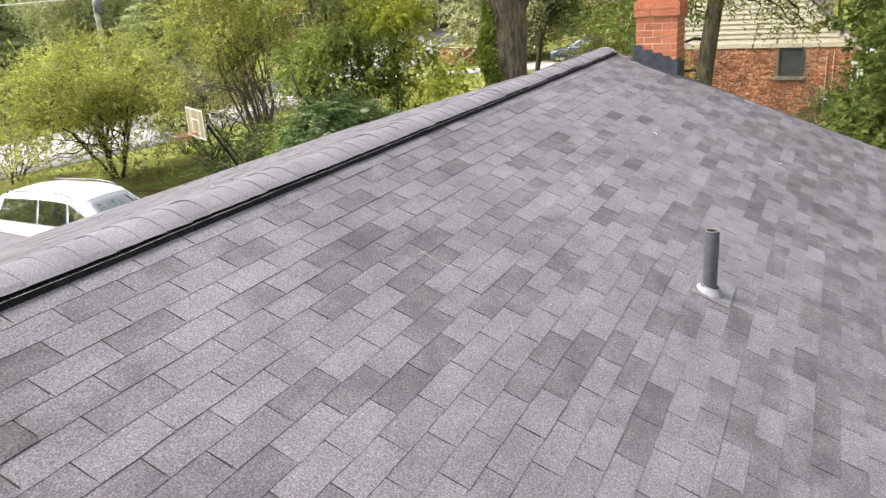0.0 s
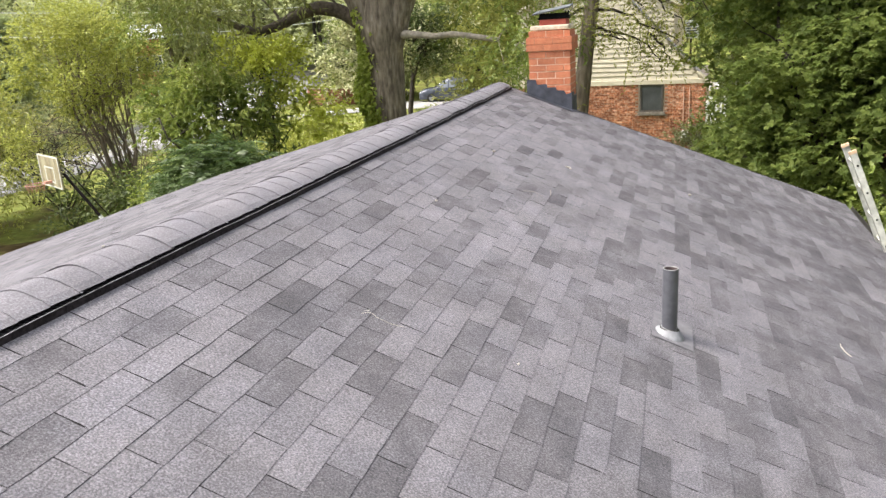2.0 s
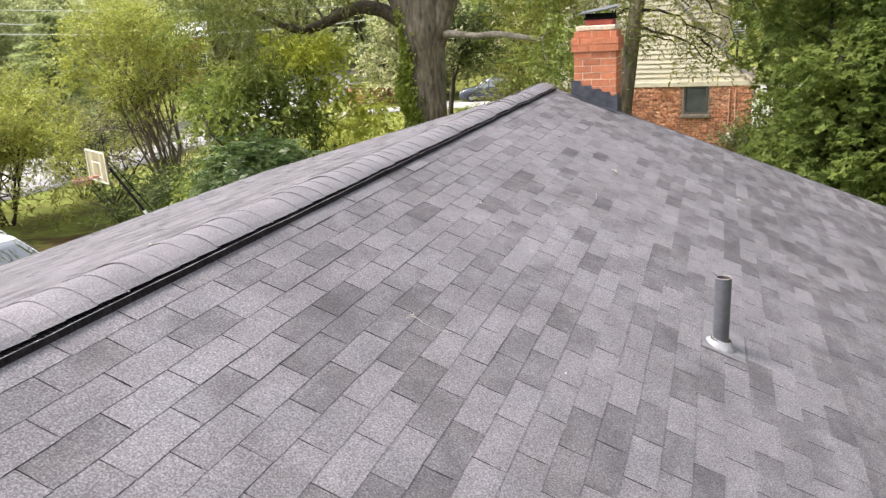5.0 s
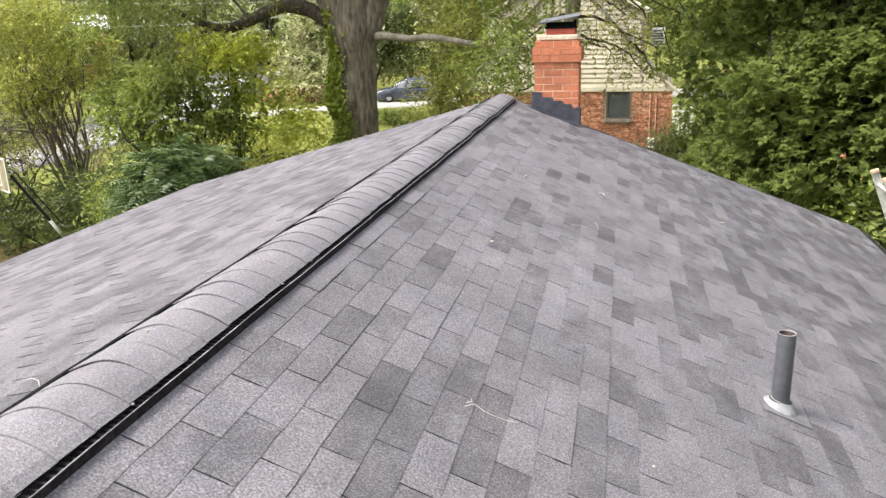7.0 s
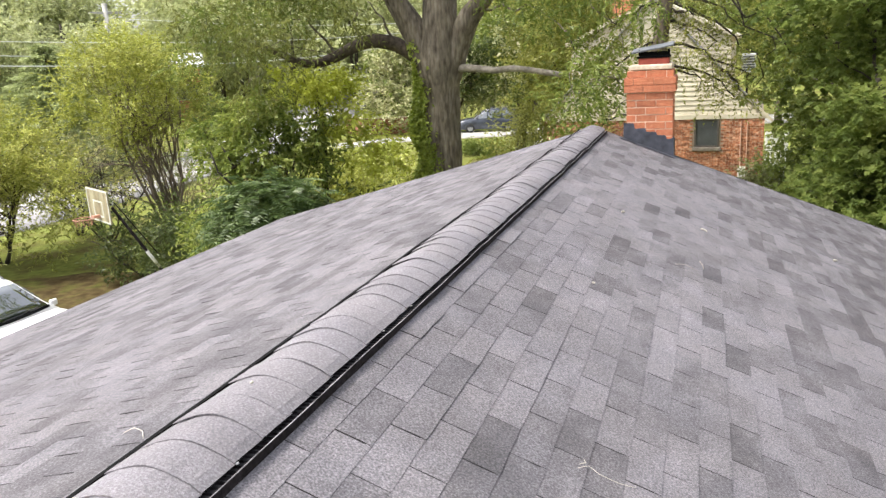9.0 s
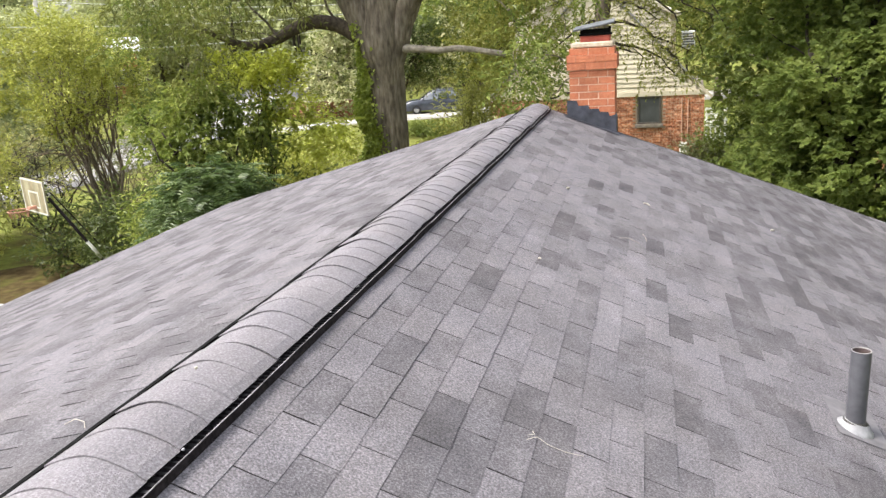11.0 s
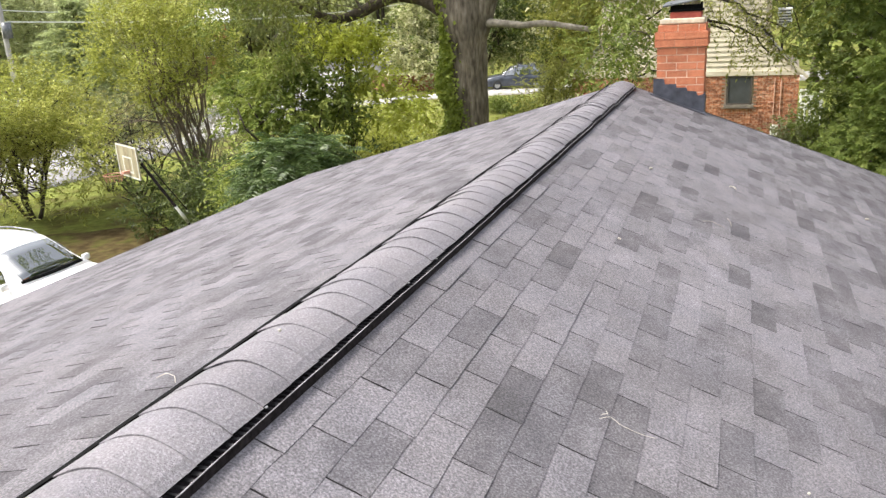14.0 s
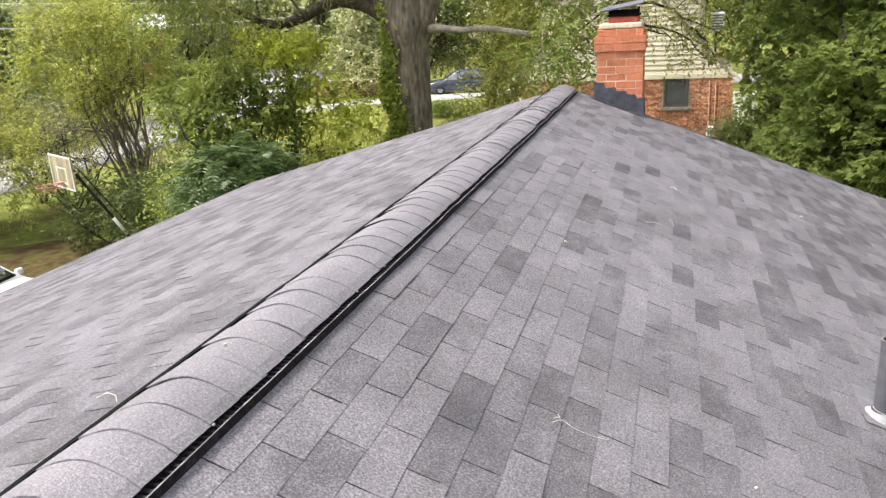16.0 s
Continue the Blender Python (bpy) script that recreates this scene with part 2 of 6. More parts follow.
# ---- materials ----
def granule_mat(name, lo, hi, vary, island, speck=1.0):
    """Asphalt shingle: mineral granules as fine speckle; lo to hi: how far darker granules drift in over the tab."""
    mid_grey = np.array((0.153, 0.144, 0.157))
    m = mat(name, [(0.30, tuple(mid_grey * (1 - 0.415 * speck))), (0.5, tuple(mid_grey)), (0.72, tuple(mid_grey * (1 + 0.715 * speck)))], scale=140, detail=3, rough=0.93, bump=0.4, bump_scale=200, big=1.4, vary=vary, island=island, dark=0.86, spec=0.25)
    n, l = m.node_tree.nodes, m.node_tree.links
    p = n["Principled BSDF"]
    col = p.inputs["Base Color"].links[0].from_socket
    geo = n["Geometry"]
    sc = n.new("ShaderNodeVectorMath")
    sc.operation = "MULTIPLY"
    sc.inputs[1].default_value = (1.0, 0.6, 1.0)
    l.new(geo.outputs["Position"], sc.inputs[0])
    t = n.new("ShaderNodeTexNoise")
    t.inputs["Scale"].default_value, t.inputs["Detail"].default_value, t.inputs["Roughness"].default_value = 6.0, 3, 0.6
    l.new(sc.outputs[0], t.inputs["Vector"])
    r = n.new("ShaderNodeMapRange")
    r.inputs["From Min"].default_value, r.inputs["From Max"].default_value = 0.37, 0.65
    r.inputs["To Min"].default_value, r.inputs["To Max"].default_value = lo, hi
    l.new(t.outputs["Fac"], r.inputs["Value"])
    mx = n.new("ShaderNodeVectorMath")
    mx.operation = "SCALE"
    l.new(col, mx.inputs[0])
    l.new(r.outputs[0], mx.inputs["Scale"])
    # granule blends drift a little warmer and cooler across the roof
    th = n.new("ShaderNodeTexNoise")
    th.inputs["Scale"].default_value, th.inputs["Detail"].default_value = 3.2, 4
    l.new(geo.outputs["Position"], th.inputs["Vector"])
    tint = n.new("ShaderNodeValToRGB")
    tint.color_ramp.elements[0].position, tint.color_ramp.elements[0].color = 0.38, (1.006, 1.0, 0.988, 1)
    tint.color_ramp.elements[1].position, tint.color_ramp.elements[1].color = 0.62, (0.994, 1.0, 1.010, 1)
    l.new(th.outputs["Fac"], tint.inputs[0])
    my = n.new("ShaderNodeVectorMath")
    my.operation = "MULTIPLY"
    l.new(mx.outputs[0], my.inputs[0])
    l.new(tint.outputs[0], my.inputs[1])
    l.new(my.outputs[0], p.inputs["Base Color"])
    return m


M_sh = granule_mat("shingle_grey", 0.92, 1.12, 0.09, False)
M_sm = granule_mat("shingle_mixed", 0.66, 1.0, 0.09, False)
M_sd = granule_mat("shingle_charcoal", 0.57, 0.90, 0.10, False)
M_shi = granule_mat("shingle_grey_field", 0.92, 1.12, 0.09, True)
M_smi = granule_mat("shingle_mixed_field", 0.66, 1.0, 0.09, True)
M_sdi = granule_mat("shingle_charcoal_field", 0.52, 0.86, 0.10, True)
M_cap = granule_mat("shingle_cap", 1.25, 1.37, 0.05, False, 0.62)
# shade in the slots between tabs, put into the deck's dark colour
M_deck = mat("shingle_slot_shade", [(0.3, (0.024, 0.022, 0.024)), (0.7, (0.050, 0.047, 0.050))], scale=200, rough=0.95)
M_vent = mat("black_plastic", [(0.3, (0.016, 0.013, 0.015)), (0.7, (0.042, 0.035, 0.039))], scale=60, rough=0.9, big=6, spec=0.08)
M_rib = mat("rib_plastic", [(0.3, (0.014, 0.013, 0.014)), (0.7, (0.052, 0.049, 0.052))], scale=25, rough=0.7, big=6)
M_lip = mat("grey_plastic_edge", [(0.3, (0.060, 0.056, 0.060)), (0.7, (0.30, 0.28, 0.30))], scale=14, rough=0.5)
M_trim = mat("painted_trim", [(0.3, (0.5, 0.49, 0.46)), (0.7, (0.62, 0.61, 0.58))], scale=12, rough=0.6, big=1.5)
M_gutter = mat("dark_gutter", [(0.3, (0.02, 0.019, 0.018)), (0.7, (0.05, 0.046, 0.042))], scale=20, rough=0.5)
M_brick = mat("painted_brick", [(0.3, (0.44, 0.142, 0.070)), (0.55, (0.50, 0.178, 0.090)), (0.78, (0.54, 0.225, 0.125))], scale=26, rough=0.75, bump=0.5, bump_scale=70, big=7, vary=0.10, dark=0.85)
M_mortar = mat("painted_mortar", [(0.3, (0.60, 0.39, 0.28)), (0.7, (0.68, 0.53, 0.42))], scale=40, rough=0.9, bump=0.4)
# corbel joints: brick paint, with the thin joint shadows put into the colour
M_joint = mat("painted_joint", [(0.3, (0.36, 0.125, 0.066)), (0.7, (0.46, 0.21, 0.13))], scale=40, rough=0.9, bump=0.4)
M_crown = mat("mortar_crown", [(0.3, (0.64, 0.50, 0.36)), (0.7, (0.79, 0.71, 0.57))], scale=22, rough=0.9, bump=0.5, big=5)
M_flash = mat("lead_flashing", [(0.3, (0.053, 0.056, 0.074)), (0.7, (0.098, 0.103, 0.130))], scale=14, rough=0.55, metal=0.25, bump=0.35, bump_scale=18, big=4)
M_flue = mat("clay_flue", [(0.3, (0.30, 0.06, 0.045)), (0.7, (0.42, 0.10, 0.07))], scale=25, rough=0.8, bump=0.3)
M_metal = mat("cap_metal", [(0.3, (0.120, 0.128, 0.135)), (0.7, (0.225, 0.232, 0.247))], scale=9, rough=0.45, metal=0.6, big=6)
M_black = mat("deep_black", [(0.3, (0.004, 0.004, 0.004)), (0.7, (0.011, 0.011, 0.011))], scale=30, rough=0.9, spec=0.05)
M_pipe = mat("pipe_grey", [(0.3, (0.088, 0.088, 0.102)), (0.7, (0.130, 0.130, 0.147))], scale=22, rough=0.45, big=5)
M_pipe_in = mat("pipe_inside", [(0.3, (0.07, 0.05, 0.05)), (0.7, (0.10, 0.075, 0.072))], scale=22, rough=0.8)
M_pipe_rim = mat("pipe_rim", [(0.3, (0.22, 0.205, 0.205)), (0.7, (0.31, 0.295, 0.295))], scale=60, rough=0.6)
M_boot = mat("boot_aluminium", [(0.3, (0.20, 0.20, 0.212)), (0.7, (0.30, 0.30, 0.315))], scale=30, rough=0.55, metal=0.0, bump=0.2)
M_plate = mat("boot_plate", [(0.3, (0.165, 0.158, 0.170)), (0.7, (0.215, 0.206, 0.222))], scale=30, rough=0.8, metal=0.0, big=6)
M_alu = mat("ladder_aluminium", [(0.3, (0.56, 0.55, 0.50)), (0.7, (0.70, 0.69, 0.63))], scale=18, rough=0.5, metal=0.1, big=8)
M_ladcap = mat("ladder_end_cap", [(0.3, (0.55, 0.36, 0.22)), (0.7, (0.70, 0.52, 0.36))], scale=18, rough=0.6)
M_straw = mat("dry_straw", [(0.3, (0.36, 0.335, 0.29)), (0.7, (0.50, 0.465, 0.405))], scale=80, rough=0.8)
M_bark = mat("oak_bark", [(0.3, (0.092, 0.073, 0.055)), (0.5, (0.200, 0.166, 0.128)), (0.72, (0.33, 0.285, 0.23))], scale=13, detail=8, rough=0.95, bump=1.0, bump_scale=16, big=1.6, dark=0.5, stretch=(1, 1, 0.22))
M_bark2 = mat("thin_bark", [(0.3, (0.026, 0.021, 0.017)), (0.7, (0.083, 0.068, 0.053))], scale=16, rough=0.95, bump=0.7, big=2)
M_grass = mat("lawn", [(0.36, (0.118, 0.106, 0.040)), (0.47, (0.152, 0.160, 0.044)), (0.58, (0.175, 0.200, 0.050)), (0.76, (0.250, 0.285, 0.078))], scale=0.8, detail=12, rough=0.95, bump=0.8, bump_scale=30, big=5, dark=0.7, spec=0.04)
M_soil = mat("bare_soil", [(0.36, (0.060, 0.042, 0.020)), (0.50, (0.098, 0.074, 0.034)), (0.62, (0.100, 0.094, 0.030)), (0.76, (0.110, 0.128, 0.030))], scale=1.6, detail=12, rough=0.95, bump=1.0, bump_scale=18, big=4, dark=0.6, spec=0.04)
M_road = mat("pale_asphalt", [(0.3, (0.36, 0.345, 0.335)), (0.7, (0.49, 0.47, 0.455))], scale=6, detail=9, rough=0.9, bump=0.3, bump_scale=60, big=0.3)
M_walk = mat("concrete_walk", [(0.3, (0.375, 0.360, 0.338)), (0.7, (0.480, 0.465, 0.435))], scale=5, detail=9, rough=0.9, bump=0.3, bump_scale=60, big=0.4)
M_hbrick = mat("house_brick", [(0.3, (0.20, 0.070, 0.036)), (0.5, (0.46, 0.190, 0.098)), (0.75, (0.74, 0.53, 0.38))], scale=11, rough=0.85, bump=0.4, bump_scale=60, vary=0.38, island=True, big=0.9)
M_hbrick_o = mat("house_brick_piece", [(0.3, (0.20, 0.070, 0.036)), (0.5, (0.46, 0.190, 0.098)), (0.75, (0.74, 0.53, 0.38))], scale=11, rough=0.85, bump=0.4, bump_scale=60, vary=0.38, big=0.9)
M_sill = mat("grey_stone_sill", [(0.3, (0.17, 0.145, 0.12)), (0.7, (0.27, 0.235, 0.20))], scale=9, rough=0.9, bump=0.3, big=3)
M_hmortar = mat("house_mortar", [(0.3, (0.40, 0.325, 0.26)), (0.7, (0.53, 0.45, 0.37))], scale=20, rough=0.95)
M_siding = mat("cream_siding", [(0.3, (0.52, 0.465, 0.345)), (0.7, (0.60, 0.545, 0.425))], scale=4, rough=0.6, big=0.8, dark=0.85)
M_sash = mat("aged_window_frame", [(0.3, (0.05, 0.042, 0.034)), (0.7, (0.095, 0.08, 0.066))], scale=10, rough=0.7)
M_screen = mat("window_screen", [(0.3, (0.055, 0.060, 0.062)), (0.7, (0.080, 0.087, 0.090))], scale=50, rough=0.35, big=2)
M_white = mat("white_paint", [(0.3, (0.72, 0.72, 0.70)), (0.7, (0.82, 0.82, 0.80))], scale=7, rough=0.5, big=2, dark=0.9)
M_conduit = mat("conduit_paint", [(0.3, (0.48, 0.30, 0.22)), (0.7, (0.62, 0.42, 0.32))], scale=12, rough=0.6)
M_roof2 = mat("far_roof", [(0.3, (0.22, 0.21, 0.20)), (0.7, (0.34, 0.33, 0.32))], scale=12, rough=0.9, big=0.8)
M_palroof = mat("pale_far_roof", [(0.3, (0.60, 0.62, 0.64)), (0.7, (0.75, 0.77, 0.79))], scale=5, rough=0.6, big=0.7)
M_orange = mat("far_brick", [(0.3, (0.40, 0.15, 0.08)), (0.7, (0.55, 0.24, 0.14))], scale=9, rough=0.9, bump=0.3, big=0.6)
M_planter = mat("planter_brick", [(0.3, (0.32, 0.135, 0.085)), (0.7, (0.44, 0.21, 0.14))], scale=9, rough=0.9, bump=0.4, big=0.9, vary=0.10, island=True)
M_car = mat("white_car_paint", [(0.3, (0.78, 0.78, 0.79)), (0.7, (0.82, 0.82, 0.83))], scale=3, rough=0.16, big=1.5, dark=0.96, spec=0.6)
M_blue = mat("blue_car_paint", [(0.3, (0.050, 0.058, 0.078)), (0.7, (0.078, 0.088, 0.115))], scale=3, rough=0.2, big=1.5, spec=0.6)
M_glass = glass_mat("car_glass", index=3.3)
M_tinted = glass_mat("tinted_glass", (0.016, 0.02, 0.02), 3.2)
M_rubber = mat("tyre_rubber", [(0.3, (0.012, 0.012, 0.012)), (0.7, (0.025, 0.025, 0.025))], scale=30, rough=0.85)
M_rim = mat("wheel_alloy", [(0.3, (0.35, 0.35, 0.36)), (0.7, (0.5, 0.5, 0.51))], scale=12, rough=0.35, metal=0.7)
M_lamp = mat("lamp_lens", [(0.3, (0.6, 0.6, 0.6)), (0.7, (0.75, 0.75, 0.74))], scale=14, rough=0.1)
M_board = mat("backboard_cream", [(0.3, (0.30, 0.27, 0.165)), (0.7, (0.38, 0.345, 0.225))], scale=7, rough=0.6, big=2.5)
M_plank = mat("backboard_weathered", [(0.3, (0.235, 0.195, 0.115)), (0.7, (0.32, 0.28, 0.175))], scale=9, rough=0.7, big=3)
M_mark = mat("backboard_line", [(0.3, (0.50, 0.51, 0.46)), (0.7, (0.62, 0.63, 0.58))], scale=14, rough=0.6)
M_rimred = mat("hoop_orange", [(0.3, (0.40, 0.17, 0.11)), (0.7, (0.52, 0.28, 0.21))], scale=20, rough=0.5)
M_polewood = mat("pole_wood", [(0.3, (0.34, 0.33, 0.30)), (0.7, (0.50, 0.48, 0.45))], scale=5, rough=0.9, bump=0.4, big=0.6)
M_wire = mat("pale_wire", [(0.3, (0.68, 0.68, 0.66)), (0.7, (0.82, 0.82, 0.80))], scale=5, rough=0.6)
L_lime = leaf_mat("leaf_lime", (0.165, 0.188, 0.031), (0.40, 0.425, 0.082), (0.69, 0.695, 0.25))
L_dark = leaf_mat("leaf_dark", (0.074, 0.114, 0.019), (0.205, 0.258, 0.047), (0.46, 0.50, 0.13))
L_mid = leaf_mat("leaf_mid", (0.073, 0.106, 0.017), (0.172, 0.222, 0.040), (0.35, 0.395, 0.105))
L_maple = leaf_mat("leaf_maple", (0.110, 0.152, 0.042), (0.164, 0.214, 0.053), (0.275, 0.320, 0.090), 0.6, 0.15)
L_olive = leaf_mat("leaf_olive", (0.13, 0.14, 0.026), (0.275, 0.285, 0.056), (0.48, 0.48, 0.14))
L_pale = leaf_mat("leaf_pale", (0.28, 0.30, 0.13), (0.47, 0.48, 0.24), (0.80, 0.75, 0.54))
L_blue = leaf_mat("leaf_bluegreen", (0.042, 0.076, 0.020), (0.084, 0.130, 0.037), (0.165, 0.225, 0.072))
L_ivy = leaf_mat("leaf_ivy", (0.15, 0.195, 0.027), (0.28, 0.345, 0.055), (0.48, 0.53, 0.12))
L_box = leaf_mat("leaf_box_elder", (0.23, 0.26, 0.03), (0.46, 0.50, 0.07), (0.69, 0.71, 0.16))
L_twig = leaf_mat("leaf_brown_olive", (0.18, 0.17, 0.05), (0.36, 0.345, 0.12), (0.62, 0.59, 0.30))
# distance haze put into the leaf colour: paler, greyer greens for far trees
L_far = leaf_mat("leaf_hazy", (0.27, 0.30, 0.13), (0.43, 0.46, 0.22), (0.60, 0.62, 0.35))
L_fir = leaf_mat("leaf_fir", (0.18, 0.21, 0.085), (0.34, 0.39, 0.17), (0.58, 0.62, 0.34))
M_limb = mat("pale_bark", [(0.3, (0.20, 0.172, 0.14)), (0.7, (0.40, 0.36, 0.30))], scale=12, detail=8, rough=0.95, bump=0.8, bump_scale=18, big=2)
# oak bark darkened: the arching limb's shade put into its colour
M_bark_shade = mat("shaded_bark", [(0.3, (0.040, 0.030, 0.022)), (0.7, (0.120, 0.094, 0.070))], scale=12, detail=8, rough=0.95, bump=0.9, bump_scale=18, big=2)
L_oak = leaf_mat("leaf_oak", (0.080, 0.091, 0.019), (0.165, 0.182, 0.041), (0.33, 0.345, 0.096))
M_twig = mat("grey_twig", [(0.3, (0.20, 0.175, 0.15)), (0.7, (0.36, 0.33, 0.29))], scale=60, rough=0.85)
# canopy shade put into the shrubs' leaf colour; the magnolia's leaves are simply dark
L_shade_dark = leaf_mat("leaf_shade_dark", (0.035, 0.055, 0.012), (0.085, 0.115, 0.028), (0.19, 0.225, 0.06))
L_sage = leaf_mat("leaf_sage", (0.12, 0.13, 0.05), (0.22, 0.235, 0.10), (0.42, 0.43, 0.24))
M_edge = mat("asphalt_edge", [(0.3, (0.026, 0.024, 0.026)), (0.7, (0.055, 0.052, 0.055))], scale=200, rough=0.95)
M_bark3 = mat("brown_bark", [(0.3, (0.105, 0.082, 0.060)), (0.7, (0.27, 0.22, 0.17))], scale=15, detail=8, rough=0.95, bump=0.9, bump_scale=18, big=1.5, stretch=(1, 1, 0.2))

# ---- the house whose roof the camera walks on ----
TR, TL = 0.393, 0.27                      # slopes, rise over run
ZR, ZL = 5.0097, 4.985                    # where the two planes meet x = 0
CR, CL = math.sqrt(1 + TR * TR), math.sqrt(1 + TL * TL)
EX, WX = 4.36, -4.52                      # the eaves
SOUTH = -8.0
EXPO, TAB = 0.127, 0.305                  # five-inch courses, twelve-inch tabs


def rake_right(x):
    return 7.12 + 0.105 * x


def rake_left(x):
    return 7.24 - 0.01 * x


slope_r = Matrix(((1 / CR, 0, TR / CR, 0), (0, 1, 0, 0), (-TR / CR, 0, 1 / CR, ZR), (0, 0, 0, 1)))      # u, y, h to the world
slope_l = Matrix(((-1 / CL, 0, -TL / CL, 0), (0, -1, 0, 0), (-TL / CL, 0, 1 / CL, ZL), (0, 0, 0, 1)))   # u, -y, h

house = thing("house", "single-storey house under a grey three-tab shingle roof", "house")


def deck(name, m, ulen, y_near, y_far, label):
    """The boarded slope under the shingles, with its own thickness."""
    bm = bmesh.new()
    for h0, h1 in ((-0.12, -0.003),):
        q = []
        for u in (0.0, ulen):
            for y in (y_near, y_far(u)):
                q += [(u, y, h0), (u, y, h1)]
        v = [bm.verts.new(m @ Vector(p)) for p in q]
        for f in ((0, 1, 3, 2), (4, 6, 7, 5), (0, 4, 5, 1), (2, 3, 7, 6), (1, 5, 7, 3), (0, 2, 6, 4)):
            bm.faces.new([v[k] for k in f])
    bmesh.ops.recalc_face_normals(bm, faces=bm.faces)
    return part(name, bm, M_deck, house, label)


roof_r = deck("roof_slope", slope_r, EX * CR, SOUTH, lambda u: rake_right(u / CR), "steeper slope of weathered grey three-tab asphalt shingles")
roof_l = deck("roof_slope", slope_l, -WX * CL, 8.0, lambda u: -rake_left(-u / CL), "shallower slope of weathered grey three-tab asphalt shingles")
tagged(house, kind="structure")

# walls, soffits and the gable ends
bm = bmesh.new()
prism(bm, [(-4.1, 0), (4.0, 0), (4.0, ZR - 4.0 * TR - 0.14), (0, ZR - 0.16), (-4.1, ZL - 4.1 * TL - 0.14)], 6.75, 6.9)
part("gable_wall", bm, M_orange, house)
bm = bmesh.new()
prism(bm, [(-4.1, 0), (4.0, 0), (4.0, ZR - 4.0 * TR - 0.14), (0, ZR - 0.16), (-4.1, ZL - 4.1 * TL - 0.14)], -7.75, -7.6)
part("gable_wall", bm, M_orange, house)
bm = bmesh.new()
box(bm, (3.85, -7.6, 0), (4.0, 6.75, ZR - 4.0 * TR - 0.14))
part("side_wall", bm, M_orange, house)
bm = bmesh.new()
box(bm, (-4.1, -7.6, 0), (-3.95, 6.75, ZL - 4.1 * TL - 0.14))
part("side_wall", bm, M_orange, house)
# fascia and drip edges
for x, z, n in ((EX, ZR - EX * TR, 1), (WX, ZL + WX * TL, -1)):
    bm = bmesh.new()
    far = rake_right(x) if n > 0 else rake_left(x)
    box(bm, (min(x - 0.03 * n, x - 0.002 * n), SOUTH, z - 0.2), (max(x - 0.03 * n, x - 0.002 * n), far - 0.02, z - 0.012))
    part("fascia", bm, M_trim, house)
for sgn, m, ln, far in ((1, slope_r, EX * CR, lambda u: rake_right(u / CR)), (-1, slope_l, -WX * CL, lambda u: -rake_left(-u / CL))):
    bm = bmesh.new()
    v = []
    for u in (0.02, ln):
        e = far(u)
        for dy, h in ((0.004, -0.17), (0.004, 0.004), (0.02, 0.004), (0.02, -0.17)):
            v.append(bm.verts.new(m @ Vector((u, e + dy * sgn, h))))
    for k in range(4):
        bm.faces.new((v[k], v[(k + 1) % 4], v[4 + (k + 1) % 4], v[4 + k]))
    bm.faces.new(v[:4])
    bm.faces.new(v[4:])
    bmesh.ops.recalc_face_normals(bm, faces=bm.faces)
    part("rake_trim", bm, M_gutter, house)
# gutters: an open trough along each eave
for x, z, n in ((EX, ZR - EX * TR, 1), (WX, ZL + WX * TL, -1)):
    bm = bmesh.new()
    far = (rake_right(x) if n > 0 else rake_left(x)) - 0.03
    o = [(0.004, -0.03), (0.004, -0.12), (0.075, -0.12), (0.115, -0.07), (0.12, -0.035), (0.11, -0.035), (0.105, -0.068), (0.07, -0.113), (0.012, -0.113), (0.012, -0.03)]
    prism(bm, [(x + a * n, z + b) for a, b in o], SOUTH, far)
    part("gutter", bm, M_gutter, house, "dark metal eave gutter")

# ridge vent: black slotted plastic under cap shingles
vent = part("ridge_vent", bmesh.new(), M_vent, house, "black slotted plastic ridge vent under shingle caps")
RIDGE_END = 6.98


def cap_z(x):
    """Height of the cap's top over x: two slopes rounded together."""
    k = 0.085
    s = math.sqrt(x * x + k * k) - k
    return 5.032 - (0.54 if x > 0 else 0.56) * s


def roof_z(x):
    return ZR - TR * x if x > 0 else ZL + TL * x


def sway(y):
    """How the flexible vent lies along the ridge: sideways and up, looser towards the far gable."""
    k = 0.0030 + 0.0011 * max(0.0, y + 0.5)
    return k * (0.9 * noise.noise(Vector((y * 1.3, 3.1, 0))) + 0.8 * noise.noise(Vector((y * 4.1, 5.5, 2.0)))), k * (0.5 + 1.3 * noise.noise(Vector((y * 1.9, 0.4, 7.0))) + 0.7 * noise.noise(Vector((y * 5.2, 8.2, 0))))


def run_along(bm, outline, y0, y1, loose=1.0):
    """An outline in x, z carried along the ridge, following its sway."""
    n = int((y1 - y0) / 0.11)
    rows = []
    for i in range(n + 1):
        y = y0 + (y1 - y0) * i / n
        dx, dz = sway(y)
        rows.append([bm.verts.new((x + dx * loose, y, z + dz * loose)) for x, z in outline])
    for a, b in zip(rows, rows[1:]):
        for q in range(len(outline)):
            bm.faces.new((a[q], b[q], b[(q + 1) % len(outline)], a[(q + 1) % len(outline)]))
    bm.faces.new(rows[0])
    bm.faces.new(rows[-1][::-1])
    bmesh.ops.recalc_face_normals(bm, faces=bm.faces)


bm = bmesh.new()
